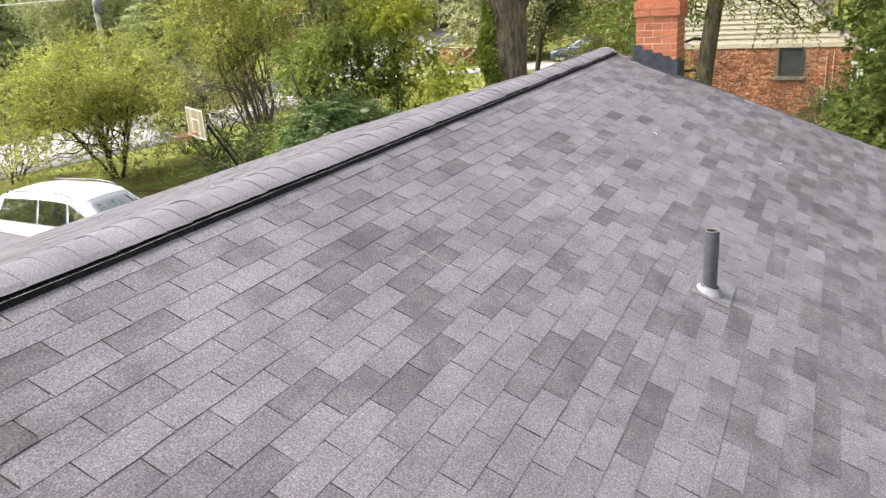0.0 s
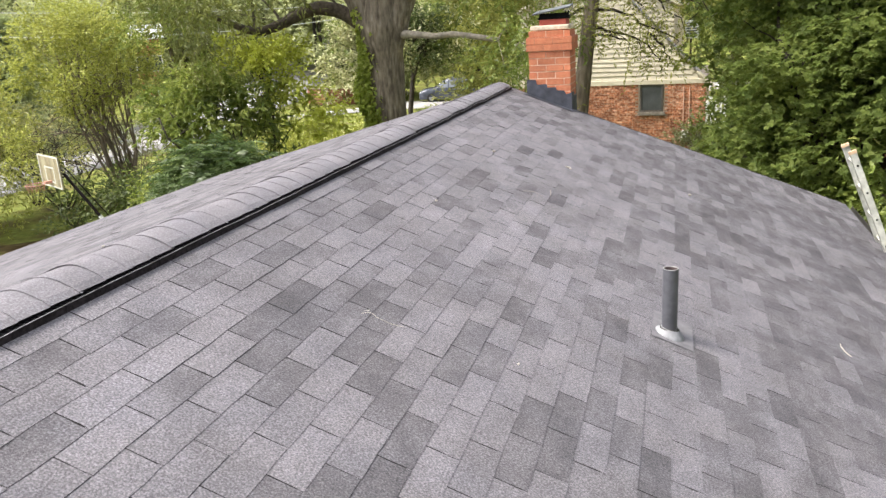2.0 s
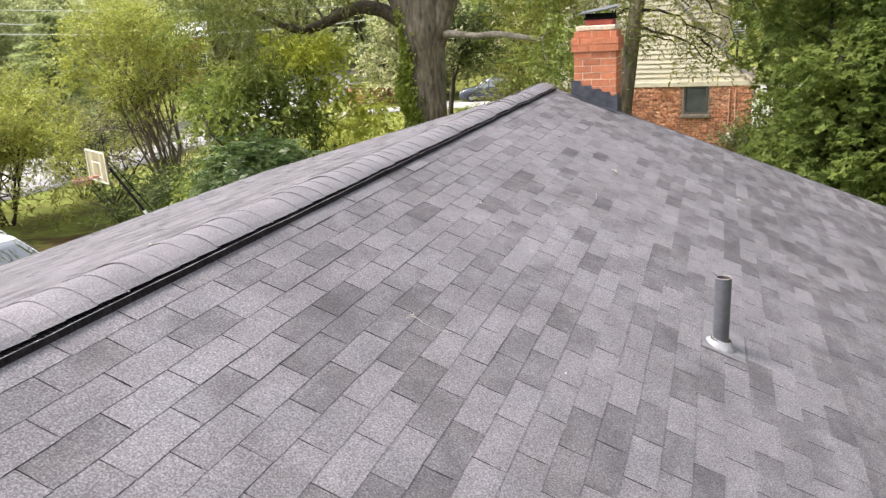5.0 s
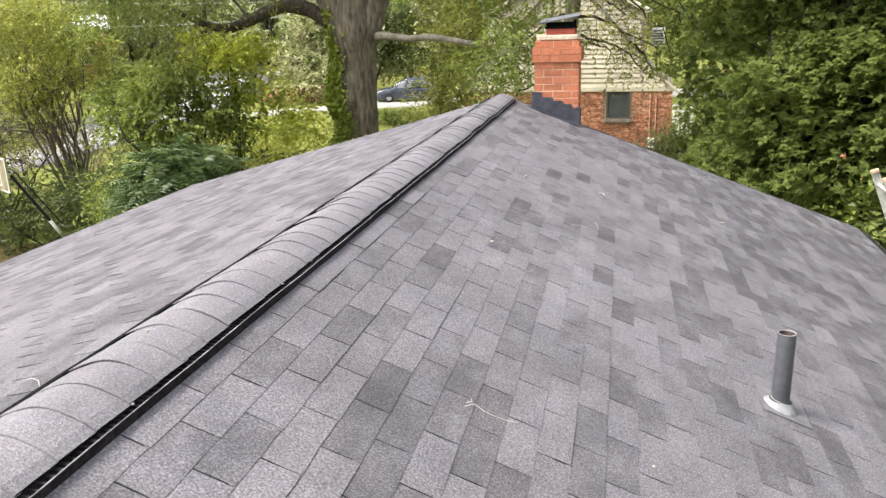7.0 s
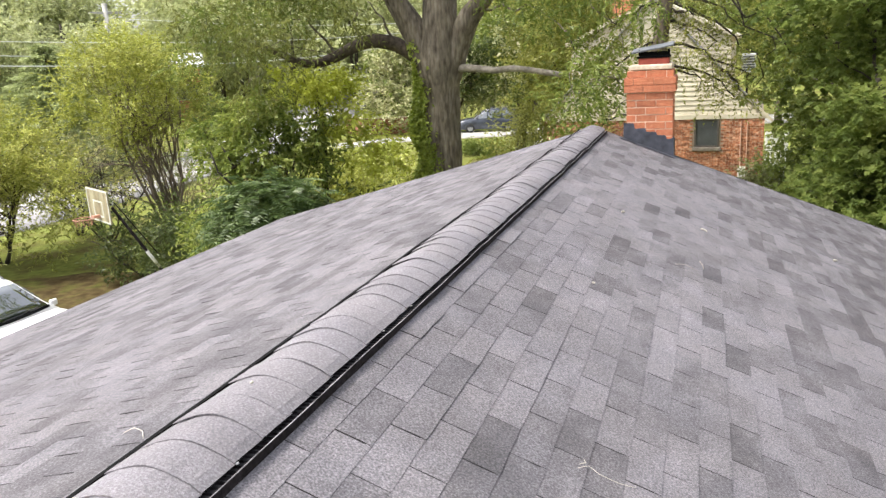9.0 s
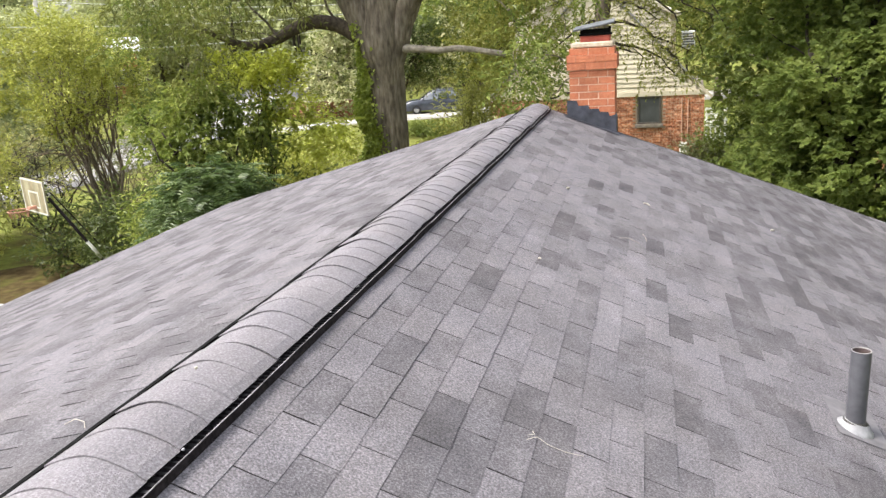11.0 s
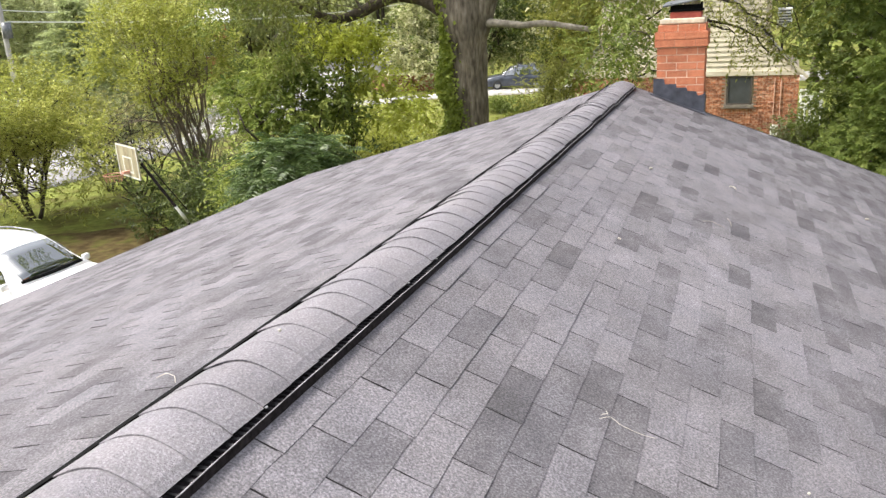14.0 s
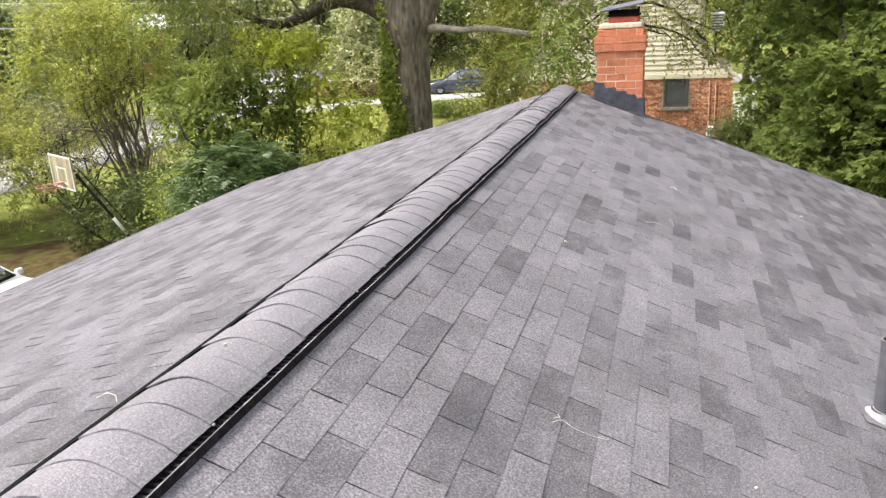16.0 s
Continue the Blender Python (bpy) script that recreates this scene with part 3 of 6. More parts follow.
# base flanges on the roof, and the upstanding outer wall of the vent
for side, xi, xo in ((1, 0.06, 0.178), (-1, 0.06, 0.170)):
    o = [(xi, roof_z(xi * side) + 0.001), (xo, roof_z(xo * side) + 0.001), (xo, roof_z(xo * side) + 0.010), (xi, roof_z(xi * side) + 0.010)]
    prism(bm, [(p * side, q) for p, q in o], SOUTH + 0.1, RIDGE_END)
for side, xo, hh in ((1, 0.174, 0.026),):
    z0 = roof_z(xo * side)
    run_along(bm, [(xo * side, z0 - 0.006), ((xo + 0.003) * side, z0 - 0.006), ((xo + 0.003) * side, z0 + hh), (xo * side, z0 + hh)], SOUTH + 0.1, RIDGE_END)
bm.to_mesh(vent.data)
bm.free()
bm = bmesh.new()
y = SOUTH + 0.15
while y < RIDGE_END - 0.05:
    # the ribs between the air slots
    box(bm, (0.10, y, roof_z(0.14) + 0.004), (0.1735, y + 0.011 + 0.004 * math.sin(y * 37), roof_z(0.14) + 0.011))
    y += 0.027
part("vent_ribs", bm, M_rib, vent)
bm = bmesh.new()
box(bm, (-0.10, SOUTH + 0.1, ZL - 0.04), (0.095, RIDGE_END, 4.992))
part("vent_core", bm, M_black, vent)
bm = bmesh.new()
run_along(bm, [(-0.150, roof_z(-0.15) - 0.004), (-0.170, roof_z(-0.170) - 0.004), (-0.170, roof_z(-0.15) + 0.0405), (-0.150, roof_z(-0.15) + 0.044)], SOUTH + 0.1, RIDGE_END)
part("vent_side", bm, M_black, vent)
bm = bmesh.new()
zl = roof_z(0.174) + 0.026
run_along(bm, [(0.1735, zl + 0.0002), (0.1775, zl + 0.0002), (0.1773, zl + 0.0020), (0.1737, zl + 0.0020)], SOUTH + 0.1, RIDGE_END)
part("vent_lip", bm, M_lip, vent, "thin pale outer edge of the vent")


def cap_mesh(seed):
    """One cap shingle bent over the ridge: 0.305 long, thick front edge towards -y."""
    g = np.random.default_rng(seed)
    bm = bmesh.new()
    xs = [-0.145, -0.12, -0.09, -0.06, -0.03, 0.0, 0.03, 0.06, 0.09, 0.125, 0.156]
    rows = []
    wob = g.normal(0, 0.0012, 2)
    for yy, lift in ((0.0, 0.0050), (0.07, 0.0030), (0.165, 0.0)):
        top, bot = [], []
        for i, x in enumerate(xs):
            e = (wob[0] if i == 0 else wob[1] if i == len(xs) - 1 else 0)
            z = cap_z(x) - 5.0 + lift + g.normal(0, 0.0006) - (0.006 if x > 0.15 else 0)
            top.append(bm.verts.new((x + e, yy + 0.004 * math.sin(x * 9 + seed), z)))
            bot.append(bm.verts.new((x + e, yy + 0.004 * math.sin(x * 9 + seed), z - 0.0036)))
        rows.append((top, bot))
    n = len(xs)
    for (t0, b0), (t1, b1) in zip(rows, rows[1:]):
        for k in range(n - 1):
            bm.faces.new((t0[k], t0[k + 1], t1[k + 1], t1[k]))
            bm.faces.new((b0[k], b1[k], b1[k + 1], b0[k + 1]))
        bm.faces.new((t0[0], t1[0], b1[0], b0[0]))
        bm.faces.new((t0[-1], b0[-1], b1[-1], t1[-1]))
    for (t, b), flip in ((rows[0], 0), (rows[-1], 1)):
        for k in range(n - 1):
            bm.faces.new((t[k], b[k], b[k + 1], t[k + 1]) if not flip else (t[k], t[k + 1], b[k + 1], b[k]))
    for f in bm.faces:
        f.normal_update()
        # side faces take the black, all others the granules
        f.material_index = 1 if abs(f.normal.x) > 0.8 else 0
    me = bpy.data.meshes.new("cap_shingle")
    bm.to_mesh(me)
    bm.free()
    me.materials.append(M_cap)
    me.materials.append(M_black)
    return me


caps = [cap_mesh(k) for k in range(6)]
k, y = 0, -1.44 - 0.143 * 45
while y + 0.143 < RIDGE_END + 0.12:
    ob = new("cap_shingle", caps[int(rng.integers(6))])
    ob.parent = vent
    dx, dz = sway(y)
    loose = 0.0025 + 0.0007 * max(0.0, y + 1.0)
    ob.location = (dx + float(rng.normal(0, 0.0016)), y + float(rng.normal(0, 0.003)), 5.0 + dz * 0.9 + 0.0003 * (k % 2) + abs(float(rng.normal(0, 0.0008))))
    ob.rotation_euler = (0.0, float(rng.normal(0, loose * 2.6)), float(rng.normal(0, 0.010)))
    k += 1
    y += 0.143
# roofing nails at the caps' edge, bright heads
for yy in (-1.005, 0.005, 0.31, 1.9, 3.2, 4.6):
    bm = bmesh.new()
    bmesh.ops.create_cone(bm, cap_ends=True, segments=8, radius1=0.0055, radius2=0.0045, depth=0.003, matrix=Matrix.Translation((0.159, yy, cap_z(0.156) - 0.001)))
    part("nail_head", bm, M_boot, vent)

# small porch roof beyond the west eave
porch = thing("porch_roof", "low grey porch roof beyond the shallow slope", "roof")
porch.location = (-5.6, 0.6, 3.5)
bm = bmesh.new()
q = [(-4.66, 1.46, 3.70), (-6.6, 2.30, 3.36), (-6.6, -3.2, 3.36), (-4.66, -3.2, 3.70)]
lo = [bm.verts.new(Vector((a, b, c - 0.12)) - porch.location) for a, b, c in q]
hi = [bm.verts.new(Vector((a, b, c)) - porch.location) for a, b, c in q]
bm.faces.new(hi)
bm.faces.new(lo[::-1])
for k in range(4):
    bm.faces.new((lo[k], lo[(k + 1) % 4], hi[(k + 1) % 4], hi[k]))
bmesh.ops.recalc_face_normals(bm, faces=bm.faces)
part("roof_slab", bm, M_sh, porch)
for a, b in ((-6.45, 2.0), (-6.45, -3.0)):
    bm = bmesh.new()
    box(bm, (a + 5.6 - 0.06, b - 0.6 - 0.06, -3.5), (a + 5.6 + 0.06, b - 0.6 + 0.06, -0.25), 0.01)
    part("post", bm, M_trim, porch)

# ---- chimney at the gable end ----
chimney = thing("chimney", "square chimney of orange-painted brick with a corbelled top", "chimney")
chimney.location = (0.665, 7.34, 4.0)
ch = chimney.location


def cpart(name, bm, m, label="", smooth=False):
    bmesh.ops.translate(bm, verts=bm.verts, vec=-ch)
    return part(name, bm, m, chimney, label, smooth)


X0, X1, Y0, Y1 = 0.405, 0.942, 7.06, 7.62
bm = bmesh.new()
box(bm, (X0 + 0.005, Y0 + 0.005, 3.0), (X1 - 0.005, Y1 - 0.005, 5.45))
box(bm, (X0 + 0.012, Y0 + 0.012, 5.58), (X1 - 0.012, Y1 - 0.012, 5.66))
cpart("mortar_core", bm, M_mortar)
bm = bmesh.new()
box(bm, (X0 - 0.021, Y0 - 0.021, 5.415), (X1 + 0.021, Y1 + 0.021, 5.585))
cpart("corbel_core", bm, M_joint)
brick_cache = {}


def brick(x0, y0, z0, x1, y1, z1):
    sx, sy, sz = round(x1 - x0, 3), round(y1 - y0, 3), round(z1 - z0, 3)
    v = int(rng.integers(3))
    key = (sx, sy, sz, v)
    if key not in brick_cache:
        g = np.random.default_rng(v + 5)
        b = bmesh.new()
        box(b, (0, 0, 0), (sx, sy, sz), 0.004)
        for q in b.verts:
            q.co += Vector(g.normal(0, 0.0012, 3))
        me = bpy.data.meshes.new("brick")
        b.to_mesh(me)
        b.free()
        me.materials.append(M_brick)
        brick_cache[key] = me
    ob = new("brick", brick_cache[key])
    ob.parent = chimney
    ob.location = Vector((x0, y0 + float(rng.normal(0, 0.002)), z0)) - ch


def course(z, h, grow, odd):
    j = 0.011
    x0, x1, y0, y1 = X0 - grow, X1 + grow, Y0 - grow, Y1 + grow
    w = 0.10
    cuts = [0, 0.116, 0.348, 1] if odd else [0, 0.228, 0.460, 1]
    ln = x1 - x0
    for yy0, yy1 in ((y0, y0 + w), (y1 - w, y1)):
        c = [x0 + q for q in cuts[:-1]] + [x1 + j]
        for a, b in zip(c, c[1:]):
            brick(a, yy0, z, b - j, yy1, z + h - j)
    for xx0, xx1 in ((x0, x0 + w), (x1 - w, x1)):
        m0, m1 = y0 + w + j, y1 - w - j
        mid = (m0 + m1) / 2 + (0.05 if odd else -0.04)
        brick(xx0, m0, z, xx1, mid - j, z + h - j)
        brick(xx0, mid, z, xx1, m1, z + h - j)


H = 0.0865
for i in range(11):
    course(5.413 - H * (i + 1), H, 0.0, i % 2 == 1)
course(5.413, H, 0.028, False)
course(5.413 + H, H, 0.028, True)
course(5.413 + 2 * H, H, -0.004, False)
bm = bmesh.new()
box(bm, (X0 + 0.02, Y0 + 0.02, 5.664), (X1 - 0.015, Y1 - 0.02, 5.722), 0.014)
for v in bm.verts:
    v.co.z += abs(0.008 * math.sin(v.co.x * 23) + 0.006 * math.sin(v.co.y * 31))
cpart("mortar_crown", bm, M_crown, "pale worn mortar wash on the chimney top")
bm = bmesh.new()
box(bm, (0.53, 7.18, 5.70), (0.88, 7.5, 5.805), 0.012)
cpart("flue", bm, M_flue, "dull red clay flue")
bm = bmesh.new()
box(bm, (0.515, 7.165, 5.800), (0.895, 7.515, 5.825), 0.004)
for x in (0.53, 0.865):
    for yy in (7.19, 7.47):
        box(bm, (x, yy, 5.82), (x + 0.015, yy + 0.015, 5.90))
box(bm, (0.545, 7.20, 5.823), (0.865, 7.48, 5.875))
cpart("spark_screen", bm, M_black, "blackened spark screen")
bm = bmesh.new()
box(bm, (-0.245, -0.22, 0.0), (0.245, 0.22, 0.018), 0.006, Matrix.Translation((0.69, 7.33, 5.912)) @ Matrix.Rotation(radians(-9), 4, "Y") @ Matrix.Rotation(radians(5), 4, "X"))
cpart("cap_lid", bm, M_metal, "tilted grey sheet-metal lid")
# stepped front flashing, side pans and the apron on the roof
bm = bmesh.new()
steps = [(0.372, 5.055), (0.49, 5.05), (0.505, 4.985), (0.63, 4.99), (0.64, 4.945), (0.75, 4.945), (0.765, 4.905), (0.86, 4.90), (0.885, 4.85), (0.962, 4.872), (0.962, 4.55), (0.372, 4.70)]
prism(bm, steps, Y0 - 0.012, Y0 - 0.004)
prism(bm, [(Y0 - 0.01, 4.50), (Y1, 4.50), (Y1, 4.80), (7.35, 4.80), (7.34, 4.86), (Y0 - 0.01, 4.872)], X1 + 0.004, X1 + 0.012, "x")
cpart("step_flashing", bm, M_flash, "blue-grey lead step flashing, ragged along its top")
bm = bmesh.new()
vs = []
for x, yy in ((0.335, Y0 - 0.012), (0.335, Y0 - 0.10), (0.66, Y0 - 0.11), (0.99, Y0 - 0.10), (0.99, Y0 - 0.012)):
    vs.append(bm.verts.new((x, yy, ZR - TR * x + 0.0115)))
f = bm.faces.new(vs)
e = bmesh.ops.extrude_face_region(bm, geom=[f])
bmesh.ops.translate(bm, verts=[q for q in e["geom"] if isinstance(q, bmesh.types.BMVert)], vec=(0, 0, 0.004))
bmesh.ops.recalc_face_normals(bm, faces=bm.faces)
cpart("apron_flashing", bm, M_flash)

# ---- plumbing vent ----
PX, PY = 2.250, 0.925
PZ = ZR - TR * PX
pipe = thing("vent_pipe", "grey-painted plumbing vent pipe in an aluminium roof boot", "vent pipe")
pipe.location = (PX, PY, PZ)
bm = bmesh.new()
R1, R0, N = 0.0420, 0.0382, 28
ring = lambda r, z: [bm.verts.new((r * math.cos(a * math.tau / N), r * math.sin(a * math.tau / N), z)) for a in range(N)]
lo, hi = ring(R1, -0.1), ring(R1, 0.388)
for a in range(N):
    bm.faces.new((lo[a], lo[(a + 1) % N], hi[(a + 1) % N], hi[a]))
part("pipe", bm, M_pipe, pipe, "grey pipe", True)
bm = bmesh.new()
a1, a2, a3 = ring(R1 - 0.0005, 0.3875), ring(R0, 0.3895), ring(R0, 0.382)
for p0, p1 in ((a1, a2), (a2, a3)):
    for a in range(N):
        bm.faces.new((p0[a], p0[(a + 1) % N], p1[(a + 1) % N], p1[a]))
part("pipe_rim", bm, M_pipe_rim, pipe, "pale cut rim", True)
bm = bmesh.new()
a1, a2 = ring(R0, 0.383), ring(R0, 0.05)
for a in range(N):
    bm.faces.new((a1[a], a1[(a + 1) % N], a2[(a + 1) % N], a2[a]))
bm.faces.new(a2)
part("pipe_bore", bm, M_pipe_in, pipe, "", True)
roof_tilt = Matrix.Rotation(math.atan(TR), 4, "Y")
bm = bmesh.new()
prof = [(0.084, 0.004), (0.081, 0.010), (0.068, 0.018), (0.059, 0.026), (0.054, 0.033), (0.050, 0.039)]
prev = None
for r, z in prof:
    t = min(1, z / 0.05)
    cur = []
    for a in range(N):
        c, s_ = math.cos(a * math.tau / N), math.sin(a * math.tau / N)
        flat = roof_tilt @ Vector((r * c, r * s_, z))
        up = Vector((r * c, r * s_, z + 0.012 - 0.2 * r * c))
        cur.append(bm.verts.new(flat.lerp(up, t * 0.7)))
    if prev:
        for a in range(N):
            bm.faces.new((prev[a], prev[(a + 1) % N], cur[(a + 1) % N], cur[a]))
    prev = cur
part("boot_cone", bm, M_boot, pipe, "dull white aluminium boot", True)
bm = bmesh.new()
prev = None
for r, z in ((0.0505, 0.037), (0.0510, 0.043), (0.0475, 0.047), (0.0420, 0.048)):
    cur = [bm.verts.new((r * math.cos(a * math.tau / N), r * math.sin(a * math.tau / N), z - 0.15 * r * math.cos(a * math.tau / N))) for a in range(N)]
    if prev:
        for a in range(N):
            bm.faces.new((prev[a], prev[(a + 1) % N], cur[(a + 1) % N], cur[a]))
    prev = cur
part("rubber_collar", bm, M_gutter, pipe, "dark rubber collar", True)
bm = bmesh.new()
box(bm, (-0.10, -0.115, 0.0060), (0.135, 0.26, 0.0078), 0.0005, roof_tilt)
part("base_plate", bm, M_plate, pipe, "flat metal base lying over the shingles")

# ---- ladder standing against the eave ----
ladder = thing("extension_ladder", "pale aluminium extension ladder standing against the eave", "ladder")
LD = Vector((3.985, 5.81, 4.36))
lean = Vector((0.40, 0, -1.0)).normalized()
foot = LD + lean * ((LD.z - 0.02) / -lean.z)
ladder.location = foot
across = Vector((0, -1, 0))
front = lean.cross(across)
lm = Matrix((( *[across[i] for i in range(3)], 0), (*[front[i] for i in range(3)], 0), (*[-lean[i] for i in range(3)], 0), (0, 0, 0, 1))).transposed()
LEN = (LD - foot).length
WID = 0.40
for k, off in enumerate((0.0, WID)):
    bm = bmesh.new()
    # a channel: web and two flanges
    d = 1 if k == 0 else -1
    top = LEN + (0.0 if k == 0 else -0.01)
    box(bm, (off, -0.035, 0), (off + 0.004 * d, 0.035, top), 0.0, lm)
    box(bm, (min(off, off + 0.027 * d), -0.035, 0), (max(off, off + 0.027 * d), -0.031, top), 0.0, lm)
    box(bm, (min(off, off + 0.027 * d), 0.031, 0), (max(off, off + 0.027 * d), 0.035, top), 0.0, lm)
    rail = part("rail", bm, M_alu, ladder)
    bm = bmesh.new()
    box(bm, (min(off - 0.003 * d, off + 0.03 * d), -0.038, top - 0.03), (max(off - 0.003 * d, off + 0.03 * d), 0.038, top + 0.006), 0.004, lm)
    part("end_cap", bm, M_ladcap, rail, "faded orange end cap")
s_ = 0.17
while s_ < LEN - 0.1:
    bm = bmesh.new()
    vs = bmesh.ops.create_cone(bm, cap_ends=True, segments=10, radius1=0.016, radius2=0.016, depth=WID - 0.008, matrix=lm @ Matrix.Translation((WID / 2, 0, LEN - s_)) @ Matrix.Rotation(math.pi / 2, 4, "Y"))
    rung = part("rung", bm, M_alu, ladder)
    # black disc on each rung end in place of the shade inside
    bm = bmesh.new()
    for q in (-0.0015, WID + 0.0015):
        bmesh.ops.create_cone(bm, cap_ends=True, segments=10, radius1=0.011, radius2=0.011, depth=0.003, matrix=lm @ Matrix.Translation((q, 0, LEN - s_)) @ Matrix.Rotation(math.pi / 2, 4, "Y"))
    part("rung_end_disc", bm, M_black, rung, "black disc for the shade in the rung's open end")
    s_ += 0.305


# ---- litter on the roof ----
def on_roof(x, y, h=0.012):
    return Vector((x, y, (ZR - TR * x if x > 0 else ZL + TL * x) + h))


def straw(name, label, pts, r, category="twig", surface=None):
    root = on_roof(*pts[0])
    bm = bmesh.new()
    fine = []
    for (x0, y0), (x1, y1) in zip(pts, pts[1:]):
        for q in range(3):
            fine.append((x0 + (x1 - x0) * q / 3, y0 + (y1 - y0) * q / 3))
    fine.append(pts[-1])
    tube(bm, [on_roof(x, y, 0.011 + 0.006 * math.sin(i * 0.5)) - root for i, (x, y) in enumerate(fine)], [r] * (len(fine) - 1) + [r * 0.5], 6)
    ob = ob_from(name, bm, surface or M_straw, None, True)
    ob.location = root
    return tagged(ob, label, category)


straw("dry_stalk", "long bleached dry stalk curved across two shingles", [(0.945, -0.265), (0.975, -0.235), (1.01, -0.245), (1.07, -0.235), (1.13, -0.22)], 0.0012)
straw("dry_stalk", "short bleached frayed piece of stalk", [(0.955, -0.20), (0.965, -0.225), (0.945, -0.24)], 0.0013)
straw("dry_stalk", "thin curled bleached stalk on the shallow slope", [(-0.43, -0.77), (-0.40, -0.755), (-0.34, -0.785), (-0.30, -0.83)], 0.0014)
straw("dry_stalk", "white curled scrap of stalk low on the slope", [(3.31, 1.89), (3.30, 1.83), (3.315, 1.78), (3.35, 1.74)], 0.0036)
straw("twig", "small forked dry twig", [(1.15, 2.56), (1.21, 2.62), (1.29, 2.60)], 0.0018, "twig", M_twig)
straw("twig", "small dry twig stub", [(1.30, 2.87), (1.32, 2.78), (1.33, 2.71)], 0.0024, "twig", M_twig)
straw("leaf_scrap", "pale curled leaf scrap", [(1.30, 3.84), (1.33, 3.85), (1.35, 3.82)], 0.006, "leaf")
straw("leaf_scrap", "tiny pale leaf scrap", [(0.745, 1.56), (0.76, 1.55)], 0.006, "leaf")
straw("leaf_scrap", "tiny pale leaf scrap", [(1.61, -0.13), (1.618, -0.125)], 0.005, "leaf")
straw("leaf_scrap", "tiny pale leaf scrap", [(0.02, -0.70), (0.028, -0.695)], 0.005, "leaf").location.z += 0.05
straw("leaf_scrap", "tiny pale leaf scrap", [(2.4, 4.6), (2.43, 4.62)], 0.009, "leaf")
straw("leaf_scrap", "tiny pale leaf scrap", [(0.72, 3.4), (0.74, 3.42)], 0.008, "leaf")

# ---- ground, road and walks ----
def smooth(a, b, v):
    t = min(1.0, max(0.0, (v - a) / (b - a)))
    return t * t * (3 - 2 * t)


def ground_z(x, y):
    """Level round the house, a little bank by the drive, rising woods behind the street."""
    d = math.hypot(x, y)
    near = 0.25 * (1 - smooth(16, 30, math.hypot(x + 11, y - 8)))
    hill = 6.5 * smooth(62, 150, d) * (1 if y > 0 else 0.3)
    return near + hill + 0.06 * math.sin(x * 0.35) * math.cos(y * 0.28)


def spaced():
    a = list(np.arange(-70, 71, 2.0))
    far = [80, 95, 115, 140, 180, 260, 450, 900, 1800]
    return [-q for q in far[::-1]] + a + far


gx = spaced()
bm = bmesh.new()
grid = [[bm.verts.new((x, y, ground_z(x, y) if math.hypot(x, y) < 400 else 6.5)) for y in gx] for x in gx]
for i in range(len(gx) - 1):
    for j in range(len(gx) - 1):
        bm.faces.new((grid[i][j], grid[i + 1][j], grid[i + 1][j + 1], grid[i][j + 1]))
tagged(ob_from("ground", bm, M_grass, None, True), "patchy green lawn over brown soil", "ground", kind="structure")


def strip(name, label, pts, width, material, lift=0.03, category="road"):
    """A paved strip laid over the ground along points, with a real edge."""
    P = [Vector((x, y, 0)) for x, y in pts]
    fine = []
    for a, b in zip(P, P[1:]):
        k = max(1, int((b - a).length / 1.5))
        fine += [a.lerp(b, q / k) for q in range(k)]
    fine.append(P[-1])
    bm = bmesh.new()
    rows = []
    for i, p in enumerate(fine):
        d = (fine[min(i + 1, len(fine) - 1)] - fine[max(0, i - 1)]).normalized()
        s = Vector((-d.y, d.x, 0)) * width / 2
        row = []
        for q, dz in ((-1, -0.15), (-1, 0), (-0.33, 0.02), (0.33, 0.02), (1, 0), (1, -0.15)):
            c = p + s * q
            row.append(bm.verts.new((c.x, c.y, ground_z(c.x, c.y) + lift + dz)))
        rows.append(row)
    for a, b in zip(rows, rows[1:]):
        for k in range(5):
            bm.faces.new((a[k], b[k], b[k + 1], a[k + 1]))
    bmesh.ops.recalc_face_normals(bm, faces=bm.faces)
    return tagged(ob_from(name, bm, material, None, True), label, category, kind="structure")


strip("road", "pale sun-bleached asphalt street", [(-38, -30), (-29, 5), (-27.5, 20), (-29, 38), (-33, 58), (-37.5, 74), (-41, 90), (-58, 150)], 8.4, M_road, 0.06)
strip("pavement", "pale concrete walk beside the street lawn", [(-26, 44), (-19.6, 49.2), (-12, 52.2), (4, 57), (30, 62)], 2.6, M_walk, 0.06, "path")
strip("driveway", "pale concrete drive across the street, under the parked car", [(-17.6, 51.2), (-12, 53.2), (4, 58.6), (30, 64)], 5.2, M_walk, 0.04, "driveway")
strip("driveway", "pale concrete driveway beside the house", [(-34, 8.0), (-22, 8.2), (-8.5, 8.4), (-6.0, 8.4)], 4.2, M_walk, 0.03, "driveway")

# bare trodden soil under trees, between drive and lawn, their shade in its colour
bm = bmesh.new()
rows = []
